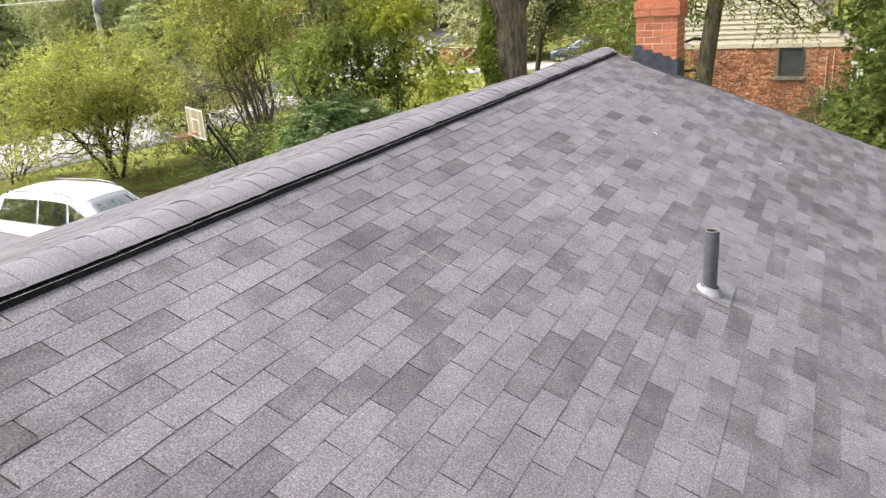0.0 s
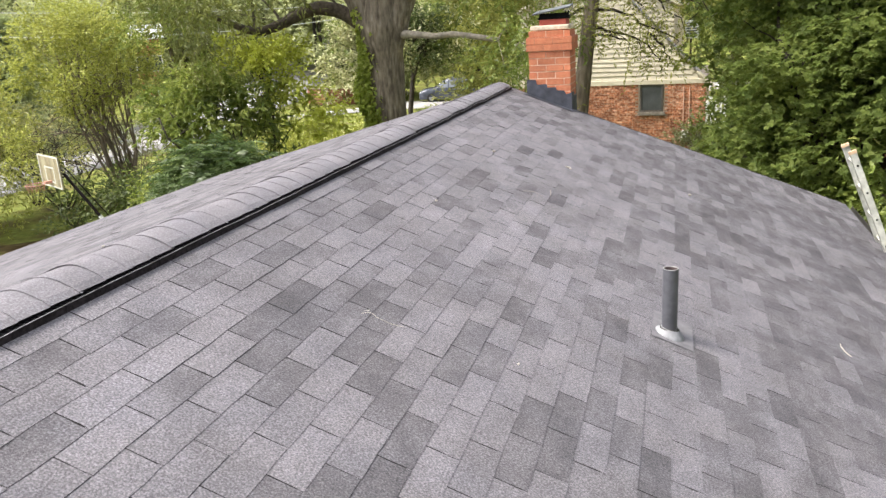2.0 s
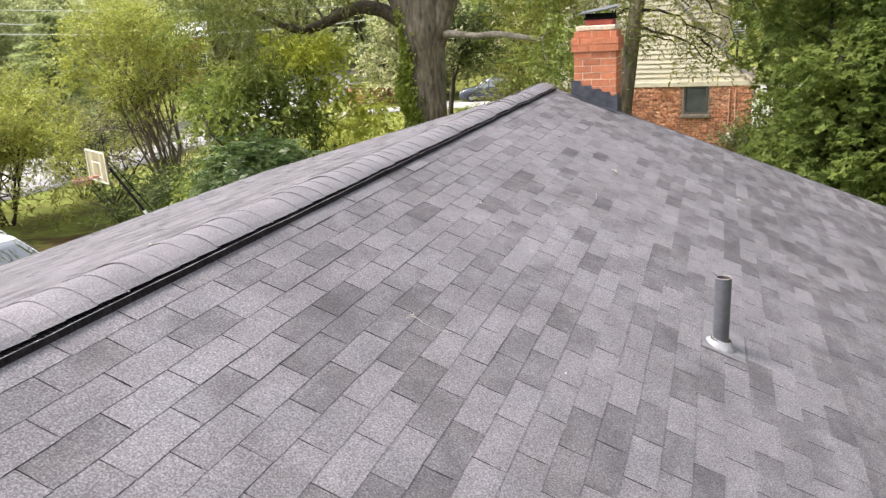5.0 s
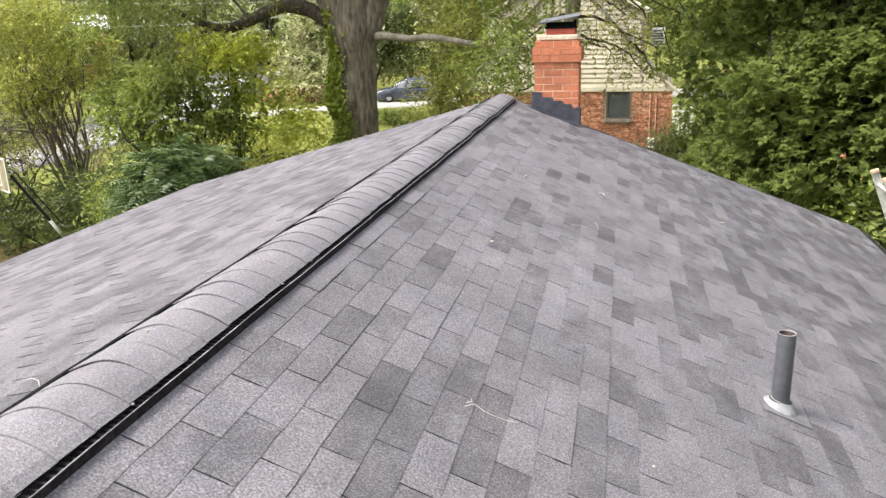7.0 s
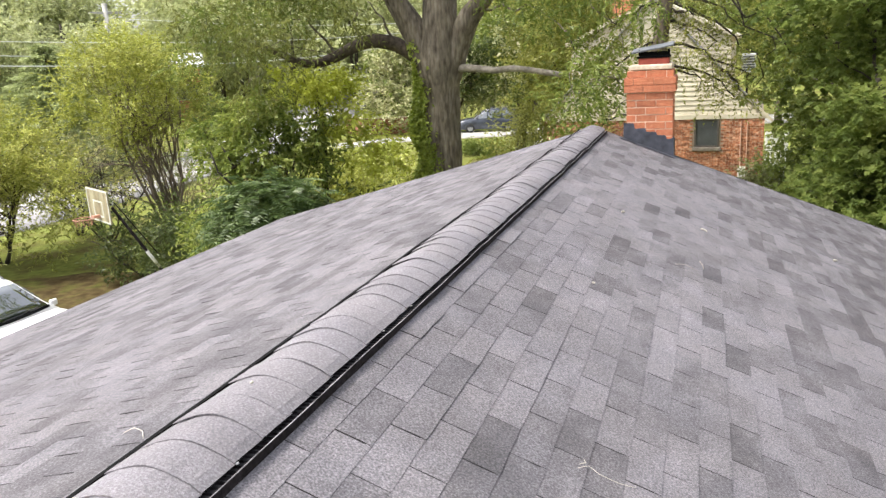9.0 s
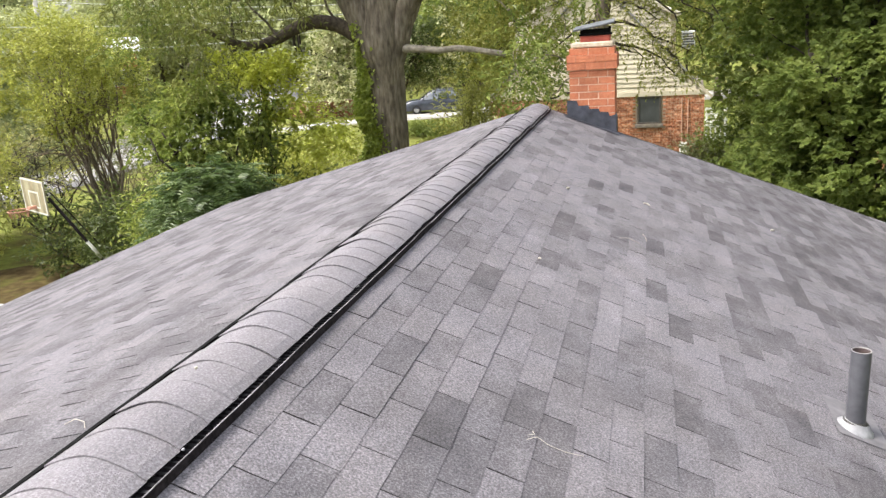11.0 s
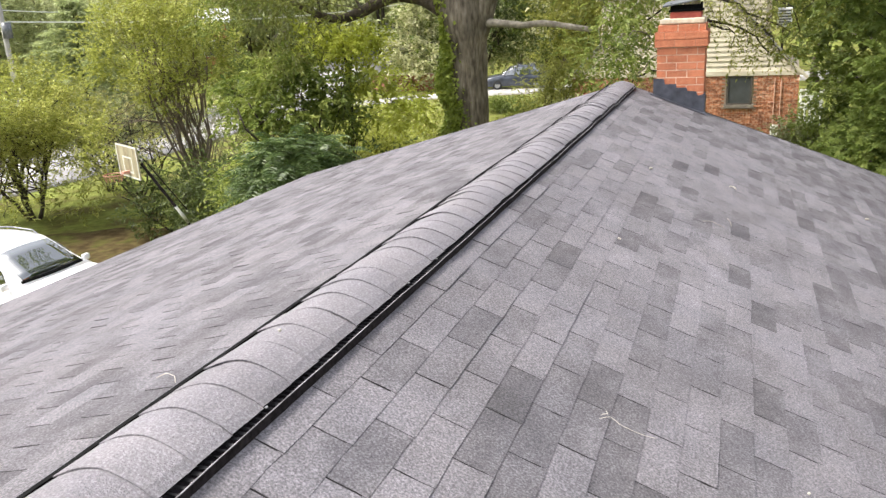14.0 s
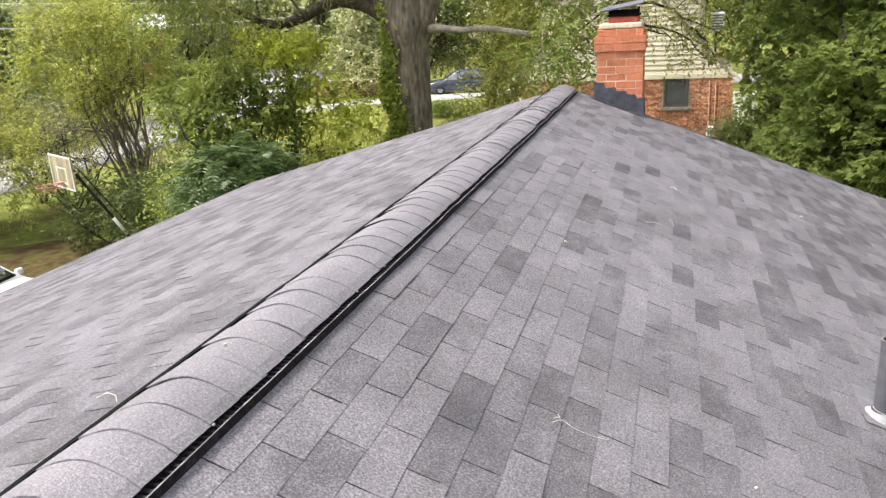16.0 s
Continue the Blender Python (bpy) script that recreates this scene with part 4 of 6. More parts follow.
for f in (0.0, 0.45, 0.8, 0.93, 1.0):
    ring_ = []
    for k in range(56):
        a = k * math.tau / 56
        r = f * (1 + 0.35 * noise.noise(Vector((math.cos(a) * 1.4, math.sin(a) * 1.4, 2.0))) + 0.14 * noise.noise(Vector((math.cos(a) * 5, math.sin(a) * 5, 9.0))))
        x, y = -14.6 + r * (4.2 * math.cos(a) - 0.6 * math.sin(a)), 12.75 + r * (1.5 * math.cos(a) + 2.0 * math.sin(a))
        ring_.append(bm.verts.new((x, y, ground_z(x, y) + 0.03 * (1 - f ** 6) - 0.012 * (f > 0.95) + 0.012)))
    rows.append(ring_)
for a, b in zip(rows, rows[1:]):
    for k in range(56):
        bm.faces.new((a[k], a[(k + 1) % 56], b[(k + 1) % 56], b[k]))
bmesh.ops.remove_doubles(bm, verts=bm.verts, dist=0.0005)
bmesh.ops.recalc_face_normals(bm, faces=bm.faces)
tagged(ob_from("soil_patch", bm, M_soil, None, True), "bare soil with sparse grass under the trees, their shade in its brown", "ground", kind="structure")

# ---- the low brick planter across the street ----
planter = thing("brick_planter", "low curved red brick planter wall with a coping", "wall")
planter.location = (-22.8, 57.3, 0)
PGZ = ground_z(-22.8, 57.3)
bm = bmesh.new()
ring_in, ring_out = [], []
for k in range(25):
    a = 3.5 + k * 1.95 / 24
    ring_in.append((math.cos(a) * 4.09, math.sin(a) * 4.09))
    ring_out.append((math.cos(a) * 4.305, math.sin(a) * 4.305))
prism(bm, ring_out + ring_in[::-1], PGZ - 0.1, PGZ + 1.17, "z")
part("mortar_core", bm, M_planter, planter)
bm = bmesh.new()
for c in range(15):
    for k in range(36):
        a = 3.525 + (k + 0.5 * (c % 2)) * 0.0525
        box(bm, (-0.107, -0.11, 0), (0.107, 0.11, 0.068), 0.0, Matrix.Translation((math.cos(a) * 4.2, math.sin(a) * 4.2, PGZ + c * 0.08)) @ Matrix.Rotation(a + math.pi / 2, 4, "Z"))
part("brickwork", bm, M_planter, planter)
bm = bmesh.new()
prism(bm, [(x * 1.015, y * 1.015) for x, y in ring_out] + [(x * 0.985, y * 0.985) for x, y in ring_in[::-1]], PGZ + 1.2, PGZ + 1.25, "z")
part("coping", bm, M_hmortar, planter, "pale stone coping")

# ---- neighbour's house behind the chimney: brick below, cream siding in a steep gable ----
nb = thing("neighbour_house", "two-storey brick house with a steep gable of cream siding", "house")
NBM = Matrix.Translation((1.37, 28.44, 0)) @ Matrix.Rotation(radians(-3), 4, "Z")
nb.matrix_world = NBM
NL, NR, NZ, NP = -6.3, 2.0, 3.02, 7.5       # wall ends, top of the brick, peak
NC = -2.05
bm = bmesh.new()
box(bm, (NL, 0.05, -0.6), (NR, 9.0, NZ))
part("masonry_core", bm, M_hmortar, nb)
# window
WX0, WX1, WZ0, WZ1 = -0.46, 0.44, 1.95, 3.02
win = part("window", bmesh.new(), M_sash, nb, "dark screened window in a brown frame")
bm = bmesh.new()
for lo, hi in (((WX0, -0.01, WZ0), (WX0 + 0.07, 0.1, WZ1)), ((WX1 - 0.07, -0.01, WZ0), (WX1, 0.1, WZ1)), ((WX0 + 0.07, -0.01, WZ1 - 0.07), (WX1 - 0.07, 0.1, WZ1)), ((WX0 + 0.07, -0.01, WZ0), (WX1 - 0.07, 0.1, WZ0 + 0.06))):
    box(bm, lo, hi, 0.006)
bm.to_mesh(win.data)
bm.free()
bm = bmesh.new()
box(bm, (WX0 + 0.07, 0.022, WZ0 + 0.06), (WX1 - 0.07, 0.03, WZ1 - 0.07))
part("pane", bm, M_screen, win)
bm = bmesh.new()
box(bm, (WX0 - 0.07, -0.07, WZ0 - 0.13), (WX1 + 0.07, 0.1, WZ0 - 0.003), 0.01)
part("sill", bm, M_sill, win, "worn grey-brown stone sill")
# courses of brick on the front
bl, bh, j = 0.203, 0.0675, 0.011
piece = []
for v in range(3):
    b = bmesh.new()
    box(b, (0, 0, 0), (bl - j, 0.055, bh - j))
    g = np.random.default_rng(v)
    for q in b.verts:
        q.co += Vector(g.normal(0, 0.002, 3))
    me = bpy.data.meshes.new("brick")
    b.to_mesh(me)
    b.free()
    me.materials.append(M_hbrick_o)
    piece.append(me)
BOX_V = np.array([(0, 0, 0), (1, 0, 0), (1, 1, 0), (0, 1, 0), (0, 0, 1), (1, 0, 1), (1, 1, 1), (0, 1, 1)], float)
BOX_F = np.array([(0, 3, 2, 1), (4, 5, 6, 7), (0, 1, 5, 4), (1, 2, 6, 5), (2, 3, 7, 6), (3, 0, 4, 7)])
rest = []
c = 0
z = -0.3
while z + bh < NZ - 0.01:
    x = NL + (0 if c % 2 else -bl / 2)
    while x < NR - 0.02:
        a, b_ = max(x, NL), min(x + bl - j, NR)
        hole = a < WX1 and b_ > WX0 and z < WZ1 and z + bh > WZ0 - 0.13
        if not hole and b_ - a > 0.05:
            if b_ - a > bl - j - 0.002 and 0.5 < a < 2.25 and 1.9 < z < 2.95:
                o = new("brick", piece[int(rng.integers(3))])
                o.parent = nb
                o.location = (a, float(rng.normal(0, 0.004)) - 0.001, z)
            else:
                rest.append(BOX_V * (b_ - a, 0.055, bh - j) + (a, float(rng.normal(0, 0.004)), z))
        x += bl
    z += bh
    c += 1
v = np.array(rest).reshape(-1, 3)
ob = soup("brickwork", v, None, M_hbrick, nb, 4, (np.arange(len(rest))[:, None, None] * 8 + BOX_F[None]).reshape(-1))
tagged(ob, "weathered mixed red brickwork", kind="stuff")
# the front gable: lapped siding boards under a steep, thin roof
NP = 7.5


def board(z, x0, x1, y, pitch=0.18):
    bm = bmesh.new()
    prism(bm, [(y + 0.004, z), (y - 0.045, z), (y - 0.010, z + pitch + 0.005), (y + 0.004, z + pitch + 0.005)], x0, x1, "x")
    part("siding_board", bm, M_siding, nb)


bm = bmesh.new()
prism(bm, [(NL, NZ), (NR, NZ), (NC, NP)], 0.06, 0.5)
part("gable_wall", bm, M_siding, nb)
rise_r, rise_l = (NP - NZ) / (NR - NC), (NP - NZ) / (NC - NL)
z = NZ + 0.16
while z < NP - 0.35:
    t = z - NZ + 0.18
    board(z, NL + t / rise_l, NR - t / rise_r, 0.055)
    z += 0.18
bm = bmesh.new()
box(bm, (NL - 0.15, -0.03, NZ - 0.02), (NR + 0.12, 0.06, NZ + 0.16), 0.01)
part("frieze_board", bm, M_siding, nb, "cream board along the top of the brick")


def roof_leaf(x0, z0, x1, z1, y0, y1, thick, m):
    bm = bmesh.new()
    prism(bm, [(x0, z0), (x1, z1), (x1, z1 + thick), (x0, z0 + thick)], y0, y1)
    return part("roof_plane", bm, m, nb, "thin dark roof edge of the gable")


roof_leaf(NC, NP, NR + 0.30, NZ - 0.22, -0.12, 0.5, 0.06, M_roof2)
roof_leaf(NC, NP, NL - 0.30, NZ - 0.22, -0.12, 0.5, 0.06, M_roof2)
bm = bmesh.new()
prism(bm, [(NR - 0.36, NZ + 0.42), (NR + 0.29, NZ - 0.20), (NR + 0.29, NZ - 0.06), (NR - 0.22, NZ + 0.44)], -0.16, -0.123)
part("rake_board", bm, M_siding, nb, "cream rake board at the eave corner")
# the taller wall just behind, with a shallow gable
UR, UL, UZ, UP = 0.74, NC - 3.2, 5.98, 7.40
bm = bmesh.new()
prism(bm, [(UL, 2.5), (UR, 2.5), (UR, UZ), (NC, UP), (UL, UZ)], 0.52, 8.9)
part("upper_wall", bm, M_siding, nb)
z = NZ + 0.16
while z < UP - 0.2:
    t = max(0.0, z + 0.18 - UZ) / (UP - UZ)
    board(z, NC + (UL - NC) * (1 - t), NC + (UR - NC) * (1 - t), 0.515)
    z += 0.18
for xe in (UR + 0.22, UL - 0.22):
    k = (xe - NC) / ((UR if xe > NC else UL) - NC)
    roof_leaf(NC, UP + 0.02, xe, UP + 0.02 - (UP - UZ) * k, 0.30, 9.2, 0.14, M_siding)
# conduits, meter box, downspout, attic vent
bm = bmesh.new()
for x in (1.20, 1.42):
    tube(bm, [(x, -0.03, 1.2), (x, -0.03, 2.9)], 0.018, 8)
tube(bm, [(1.0, -0.03, 2.05), (1.2, -0.03, 2.05)], 0.015, 8)
part("conduit", bm, M_conduit, nb, "pair of painted conduits")
bm = bmesh.new()
box(bm, (1.14, -0.14, 0.82), (1.40, -0.01, 1.22), 0.015)
part("meter_box", bm, M_white, nb, "white utility box")
bm = bmesh.new()
box(bm, (NL - 0.16, -0.1, -0.4), (NL - 0.04, 0.02, 2.75), 0.01)
box(bm, (NL - 0.55, 0.3, 0.0), (NL - 0.20, 1.2, 2.2), 0.01)
part("downspout", bm, M_white, nb, "white downspout")
bm = bmesh.new()
box(bm, (-3.9, 2.2, 5.5), (-3.15, 3.0, 9.2), 0.01)
part("stack", bm, M_orange, nb, "orange brick chimney stack")
ac = thing("air_conditioner", "white boxed window air conditioner on the rear wall", "air conditioner")
ac.location = (2.82, 30.0, 4.85)
bm = bmesh.new()
box(bm, (-0.25, 0, -0.25), (0.25, 0.6, 0.45), 0.02)
part("casing", bm, M_white, ac)
bm = bmesh.new()
for q in range(6):
    box(bm, (-0.21, -0.012, -0.18 + q * 0.1), (0.21, -0.002, -0.13 + q * 0.1))
part("grille", bm, M_metal, ac)
bm = bmesh.new()
box(bm, (-0.06, 0.3, -4.9), (0.02, 0.38, -0.24))
part("stand", bm, M_bark2, ac)
ac_fence = thing("lattice_fence", "white lattice fence beside the brick house", "fence")
ac_fence.location = (3.36, 27.3, 0)
for q in range(5):
    bm = bmesh.new()
    box(bm, (0.0 + q * 0.16, 0, -0.3), (0.07 + q * 0.16, 0.03, 2.62))
    part("slat", bm, M_white, ac_fence)
for z in (0.6, 1.4, 1.9, 2.1, 2.3, 2.5):
    bm = bmesh.new()
    box(bm, (-0.02, 0.032, z), (0.76, 0.07, z + 0.09))
    part("rail", bm, M_white, ac_fence)

# ---- house far to the east, seen through leaves ----
def plain_house(name, label, x, y, turn, w, d, h, peak, wall, roof, z0=None, wins=2):
    ob = thing(name, label, "house")
    gz = ground_z(x, y) if z0 is None else z0
    ob.matrix_world = Matrix.Translation((x, y, gz)) @ Matrix.Rotation(radians(turn), 4, "Z")
    bm = bmesh.new()
    prism(bm, [(-d / 2, -1), (d / 2, -1), (d / 2, h), (0, peak), (-d / 2, h)], -w / 2, w / 2, "x")
    part("wall", bm, wall, ob)
    for s in (1, -1):
        bm = bmesh.new()
        prism(bm, [(0, peak + 0.18), (s * (d / 2 + 0.4), h - 0.1), (s * (d / 2 + 0.4), h + 0.02), (0, peak + 0.32)], -w / 2 - 0.4, w / 2 + 0.4, "x")
        part("roof", bm, roof, ob)
    for k in range(wins):
        bm = bmesh.new()
        cx = -w / 2 + (k + 0.5) * w / wins
        box(bm, (cx - 0.55, -d / 2 - 0.06, 1.0), (cx + 0.55, -d / 2 - 0.005, 2.3), 0.01)
        wn_ = part("window", bm, M_white, ob)
        bm = bmesh.new()
        box(bm, (cx - 0.47, -d / 2 - 0.075, 1.08), (cx + 0.47, -d / 2 - 0.062, 2.22))
        part("pane", bm, M_screen, wn_)
    return ob


plain_house("far_house", "low orange-brick house with a pale metal roof", -40.9, 54.9, 36, 2.0, 4.2, 3.7, 4.5, M_orange, M_palroof, 2.2)
plain_house("far_house", "red brick house behind the maples", 14.5, 30, -12, 9, 8, 3.6, 6.0, M_orange, M_roof2)
plain_house("far_house", "pale house beyond the street trees", -30, 96, 20, 14, 9, 3.2, 5.5, M_orange, M_palroof)


# ---- vehicles ----
def wheel(parent, x, y, r=0.34):
    bm = bmesh.new()
    n = 24
    rings = []
    for rr, yy in ((r * 0.62, -0.1), (r * 0.92, -0.11), (r, -0.07), (r, 0.07), (r * 0.92, 0.11), (r * 0.62, 0.1)):
        rings.append([bm.verts.new((x + rr * math.cos(k * math.tau / n), y + yy, r + rr * math.sin(k * math.tau / n))) for k in range(n)])
    for a, b in zip(rings, rings[1:]):
        for k in range(n):
            bm.faces.new((a[k], a[(k + 1) % n], b[(k + 1) % n], b[k]))
    w = part("wheel", bm, M_rubber, parent, "black tyre on an alloy rim", True)
    bm = bmesh.new()
    bmesh.ops.create_cone(bm, cap_ends=True, segments=20, radius1=r * 0.6, radius2=r * 0.6, depth=0.16, matrix=Matrix.Translation((x, y, r)) @ Matrix.Rotation(math.pi / 2, 4, "X"))
    for k in range(5):
        a = k * math.tau / 5
        box(bm, (-0.03, -0.092, 0.03), (0.03, 0.092, r * 0.56), 0.008, Matrix.Translation((x, y, r)) @ Matrix.Rotation(a, 4, "Y"))
    part("rim", bm, M_rim, w)


def suv(name, label, m, paint, L=4.65, W=1.86, Hh=1.70):
    """A family SUV facing +x: body lofted from cross-sections, cabin, glass, rails, lamps, wheels."""
    car = thing(name, label, "car")
    car.matrix_world = m
    half = W / 2

    def loft(stations):
        bm = bmesh.new()
        rows = []
        for x, pts in stations:
            rows.append([bm.verts.new((x, yy, zz)) for yy, zz in pts])
        for a, b in zip(rows, rows[1:]):
            for k in range(len(a) - 1):
                bm.faces.new((a[k], a[k + 1], b[k + 1], b[k]))
        bm.faces.new(rows[0])
        bm.faces.new(rows[-1][::-1])
        bmesh.ops.recalc_face_normals(bm, faces=bm.faces)
        return bm

    def sec(hw, top, crown=0.03):
        return [(-hw * 0.93, 0.24), (-hw, 0.42), (-hw, 0.72), (-hw * 0.965, top - 0.06), (-hw * 0.88, top), (-hw * 0.4, top + crown), (0, top + crown * 1.2), (hw * 0.4, top + crown), (hw * 0.88, top), (hw * 0.965, top - 0.06), (hw, 0.72), (hw, 0.42), (hw * 0.93, 0.24)]
    F, B = L / 2, -L / 2
    body = loft([(B, sec(half * 0.86, 0.82, 0)), (B + 0.08, sec(half * 0.95, 0.96, 0)), (B + 0.4, sec(half, 1.04, 0)), (0.3, sec(half, 1.03, 0.0)), (F - 1.32, sec(half, 1.03, 0.02)), (F - 0.7, sec(half * 0.99, 0.99, 0.035)), (F - 0.22, sec(half * 0.93, 0.88, 0.03)), (F - 0.03, sec(half * 0.82, 0.72, 0.01)), (F, sec(half * 0.78, 0.56, 0))])
    part("body", body, paint, car, "", True)

    # cabin shell: arched sections over the belt line
    xs = (B + 0.06, B + 0.5, F - 2.05, F - 1.16)   # tail base, tail top, windscreen top, windscreen base
    hb, zb = half * 0.95, 1.0
    line = [(xs[0], 1.04, 0.90, 0.86), (B + 0.18, 1.30, 0.92, 0.80), (B + 0.34, 1.54, 0.94, 0.74), (xs[1], 1.615, 0.95, 0.73), (B + 1.1, Hh - 0.025, 0.95, 0.74), (-0.35, Hh, 0.95, 0.75), (0.1, Hh - 0.012, 0.95, 0.74), (xs[2] - 0.12, Hh - 0.06, 0.94, 0.72), (xs[2], Hh - 0.10, 0.94, 0.71), (xs[2] + 0.3, 1.40, 0.94, 0.765), (xs[2] + 0.6, 1.20, 0.93, 0.83), (xs[3], 1.03, 0.92, 0.88)]

    def station(x):
        for a, b in zip(line, line[1:]):
            if a[0] <= x <= b[0]:
                f = (x - a[0]) / (b[0] - a[0])
                return [p + (q - p) * f for p, q in zip(a, b)]
        return line[0] if x < line[0][0] else line[-1]

    def arch(x, zt, wb, wt):
        b, t = half * wb, half * wt
        r = [(b, zb - 0.03), (b * 0.6 + t * 0.4 + 0.012, zb + (zt - zb) * 0.42), (t + 0.012, zt - 0.09 * min(1, (zt - zb) * 3)), (t * 0.94, zt - 0.02), (t * 0.5, zt + 0.012), (0, zt + 0.018)]
        return [(-y, z) for y, z in r] + [(y, z) for y, z in r[-2::-1]]
    roof = part("roof_panel", loft([(q[0], arch(*q)) for q in line]), paint, car, "", True)
    for s in (1, -1):
        bm = bmesh.new()
        tube(bm, [(x, s * half * 0.66, station(x)[1] + dz) for x, dz in ((xs[1] + 0.1, -0.03), (xs[1] + 0.2, 0.045), (-0.35, 0.045), (xs[2] - 0.35, 0.04), (xs[2] - 0.22, -0.03))], 0.018, 6)
        part("roof_rail", bm, M_metal, roof, "grey roof rail")

    def pane(pts, out, label, glass):
        bm = bmesh.new()
        f = bm.faces.new([bm.verts.new(Vector(p) + Vector(out) * 0.006) for p in pts])
        e = bmesh.ops.extrude_face_region(bm, geom=[f])
        bmesh.ops.translate(bm, verts=[q for q in e["geom"] if isinstance(q, bmesh.types.BMVert)], vec=Vector(out) * -0.02)
        bmesh.ops.recalc_face_normals(bm, faces=bm.faces)
        part("glass", bm, glass, car, label)

    def flank(x, f, s):
        q = station(x)
        h = 0.06 + (0.84 - 0.06) * f
        z = zb + (q[1] - zb) * h
        b, t = half * q[2], half * q[3]
        y = b + (b * 0.6 + t * 0.4 + 0.012 - b) * h / 0.42 if h < 0.42 else b * 0.6 + t * 0.4 + 0.012 + (t - b * 0.6 - t * 0.4) * (h - 0.42) / 0.5
        return (x, s * (y + 0.022), z)

    def screen(x, y):
        q = station(x)
        return (x, y * half * (q[3] - 0.02), q[1] + 0.030 - 0.02 * abs(y))
    n_ = (0.55, 0, 0.83)
    bm = bmesh.new()
    rows = []
    for i in range(5):
        f = i / 4
        rows.append([bm.verts.new(Vector(screen(xs[2] + 0.07 + (xs[3] - 0.10 - 0.03 * abs(k / 3 - 1) - xs[2] - 0.07) * f, (k / 3 - 1) * (0.86 + 0.02 * f))) + Vector((0.02, 0, 0.012 + 0.02 * (1 - (k / 3 - 1) ** 2)))) for k in range(7)])
    for a, b in zip(rows, rows[1:]):
        for k in range(6):
            bm.faces.new((a[k], b[k], b[k + 1], a[k + 1]))
    e = bmesh.ops.extrude_face_region(bm, geom=list(bm.faces))
    bmesh.ops.translate(bm, verts=[q for q in e["geom"] if isinstance(q, bmesh.types.BMVert)], vec=(-0.007, 0, -0.010))
    bmesh.ops.recalc_face_normals(bm, faces=bm.faces)
    part("windscreen", bm, M_glass, car, "dark windscreen full of leaf reflections", True)
    pane([screen(xs[0] + 0.1, 0.84), screen(xs[0] + 0.1, -0.84), screen(B + 0.33, -0.84), screen(B + 0.33, 0.84)], Vector((-0.85, 0, 0.5)) * 2.0, "dark rear window", M_glass)
    for s in (1, -1):
        d = F - 2.325
        for low, high in (((0.14 + d, 0.5 + d, 0.86 + d), (0.60 + d, 0.4 + d, 0.08 + d)), ((-0.94 + d, -0.4 + d, 0.06 + d), (0.0 + d, -0.4 + d, -0.92 + d)), ((B + 0.42, -1.02 + d), (-1.0 + d, B + 0.66))):
            pane([flank(x, 0, s) for x in low] + [flank(x, 1.0 if x < 0.55 + d else 0.94, s) for x in high], (0, s, 0.25), "dark side window", M_tinted)
        bm = bmesh.new()
        box(bm, (xs[3] - 0.34, s * (half - 0.04) if s > 0 else -half - 0.13, 1.0), (xs[3] - 0.24, half + 0.13 if s > 0 else -half + 0.04, 1.14), 0.042)
        part("mirror", bm, paint, car, "white door mirror" if paint is M_car else "", True)
        bm = bmesh.new()
        box(bm, (F - 0.28, s * half * 0.55 if s > 0 else -half * 0.86, 0.66), (F - 0.06, half * 0.86 if s > 0 else -half * 0.55, 0.80), 0.03)
        part("headlight", bm, M_lamp, car, "clear headlight", True)
        for x in (F - 0.92, B + 0.9):
            wheel(car, x, s * (half - 0.1))
    bm = bmesh.new()
    box(bm, (F - 0.02, -half * 0.5, 0.5), (F + 0.012, half * 0.5, 0.68), 0.01)
    part("grille", bm, M_black, car)
    bm = bmesh.new()
    tube(bm, [(xs[3] - 0.13, -0.74, zb + 0.085), (xs[3] - 0.07, -0.4, zb + 0.10), (xs[3] - 0.05, 0, zb + 0.105), (xs[3] - 0.07, 0.4, zb + 0.10), (xs[3] - 0.13, 0.74, zb + 0.085)], 0.035, 8)
    part("cowl", bm, M_black, car, "black cowl under the windscreen", True)
    bm = bmesh.new()
    tube(bm, [(xs[3] - 0.12, -0.55, zb + 0.115), (xs[3] - 0.16, 0.05, zb + 0.135)], 0.007, 5)
    tube(bm, [(xs[3] - 0.12, 0.1, zb + 0.115), (xs[3] - 0.16, 0.65, zb + 0.13)], 0.007, 5)
    part("wiper", bm, M_black, car)
    return car


suv("white_suv", "white family SUV with roof rails, parked on the drive", Matrix.Translation((-12.87, 8.54, ground_z(-12.9, 8.5) + 0.045)) @ Matrix.Rotation(radians(-2), 4, "Z"), M_car, 5.25, 1.92)
suv("blue_car", "dark blue car parked across the street", Matrix.Translation((-14.2, 54.3, ground_z(-14.2, 54.3) + 0.05)) @ Matrix.Rotation(radians(195), 4, "Z"), M_blue)

# ---- basketball hoop ----
hoop = thing("basketball_hoop", "weathered basketball hoop on a slanted black pole", "basketball hoop")
HB = Vector((-12.22, 11.80, 2.93))
gz = ground_z(-11.4, 13.3)
face = Vector((-0.48, -0.877, 0)).normalized()
sidev = Vector((0.877, -0.48, 0)).normalized()
hm = Matrix((( *sidev, 0), (*(-face), 0), (0, 0, 1, 0), (0, 0, 0, 1))).transposed()
hoop.location = (HB.x + 0.82, HB.y + 1.5, gz)
off = Matrix.Translation(HB - hoop.location) @ hm
bm = bmesh.new()
box(bm, (-0.68, 0, -0.385), (0.68, 0.035, 0.385), 0.006, off)
board = part("backboard", bm, M_board, hoop, "cream rectangular backboard")
bm = bmesh.new()
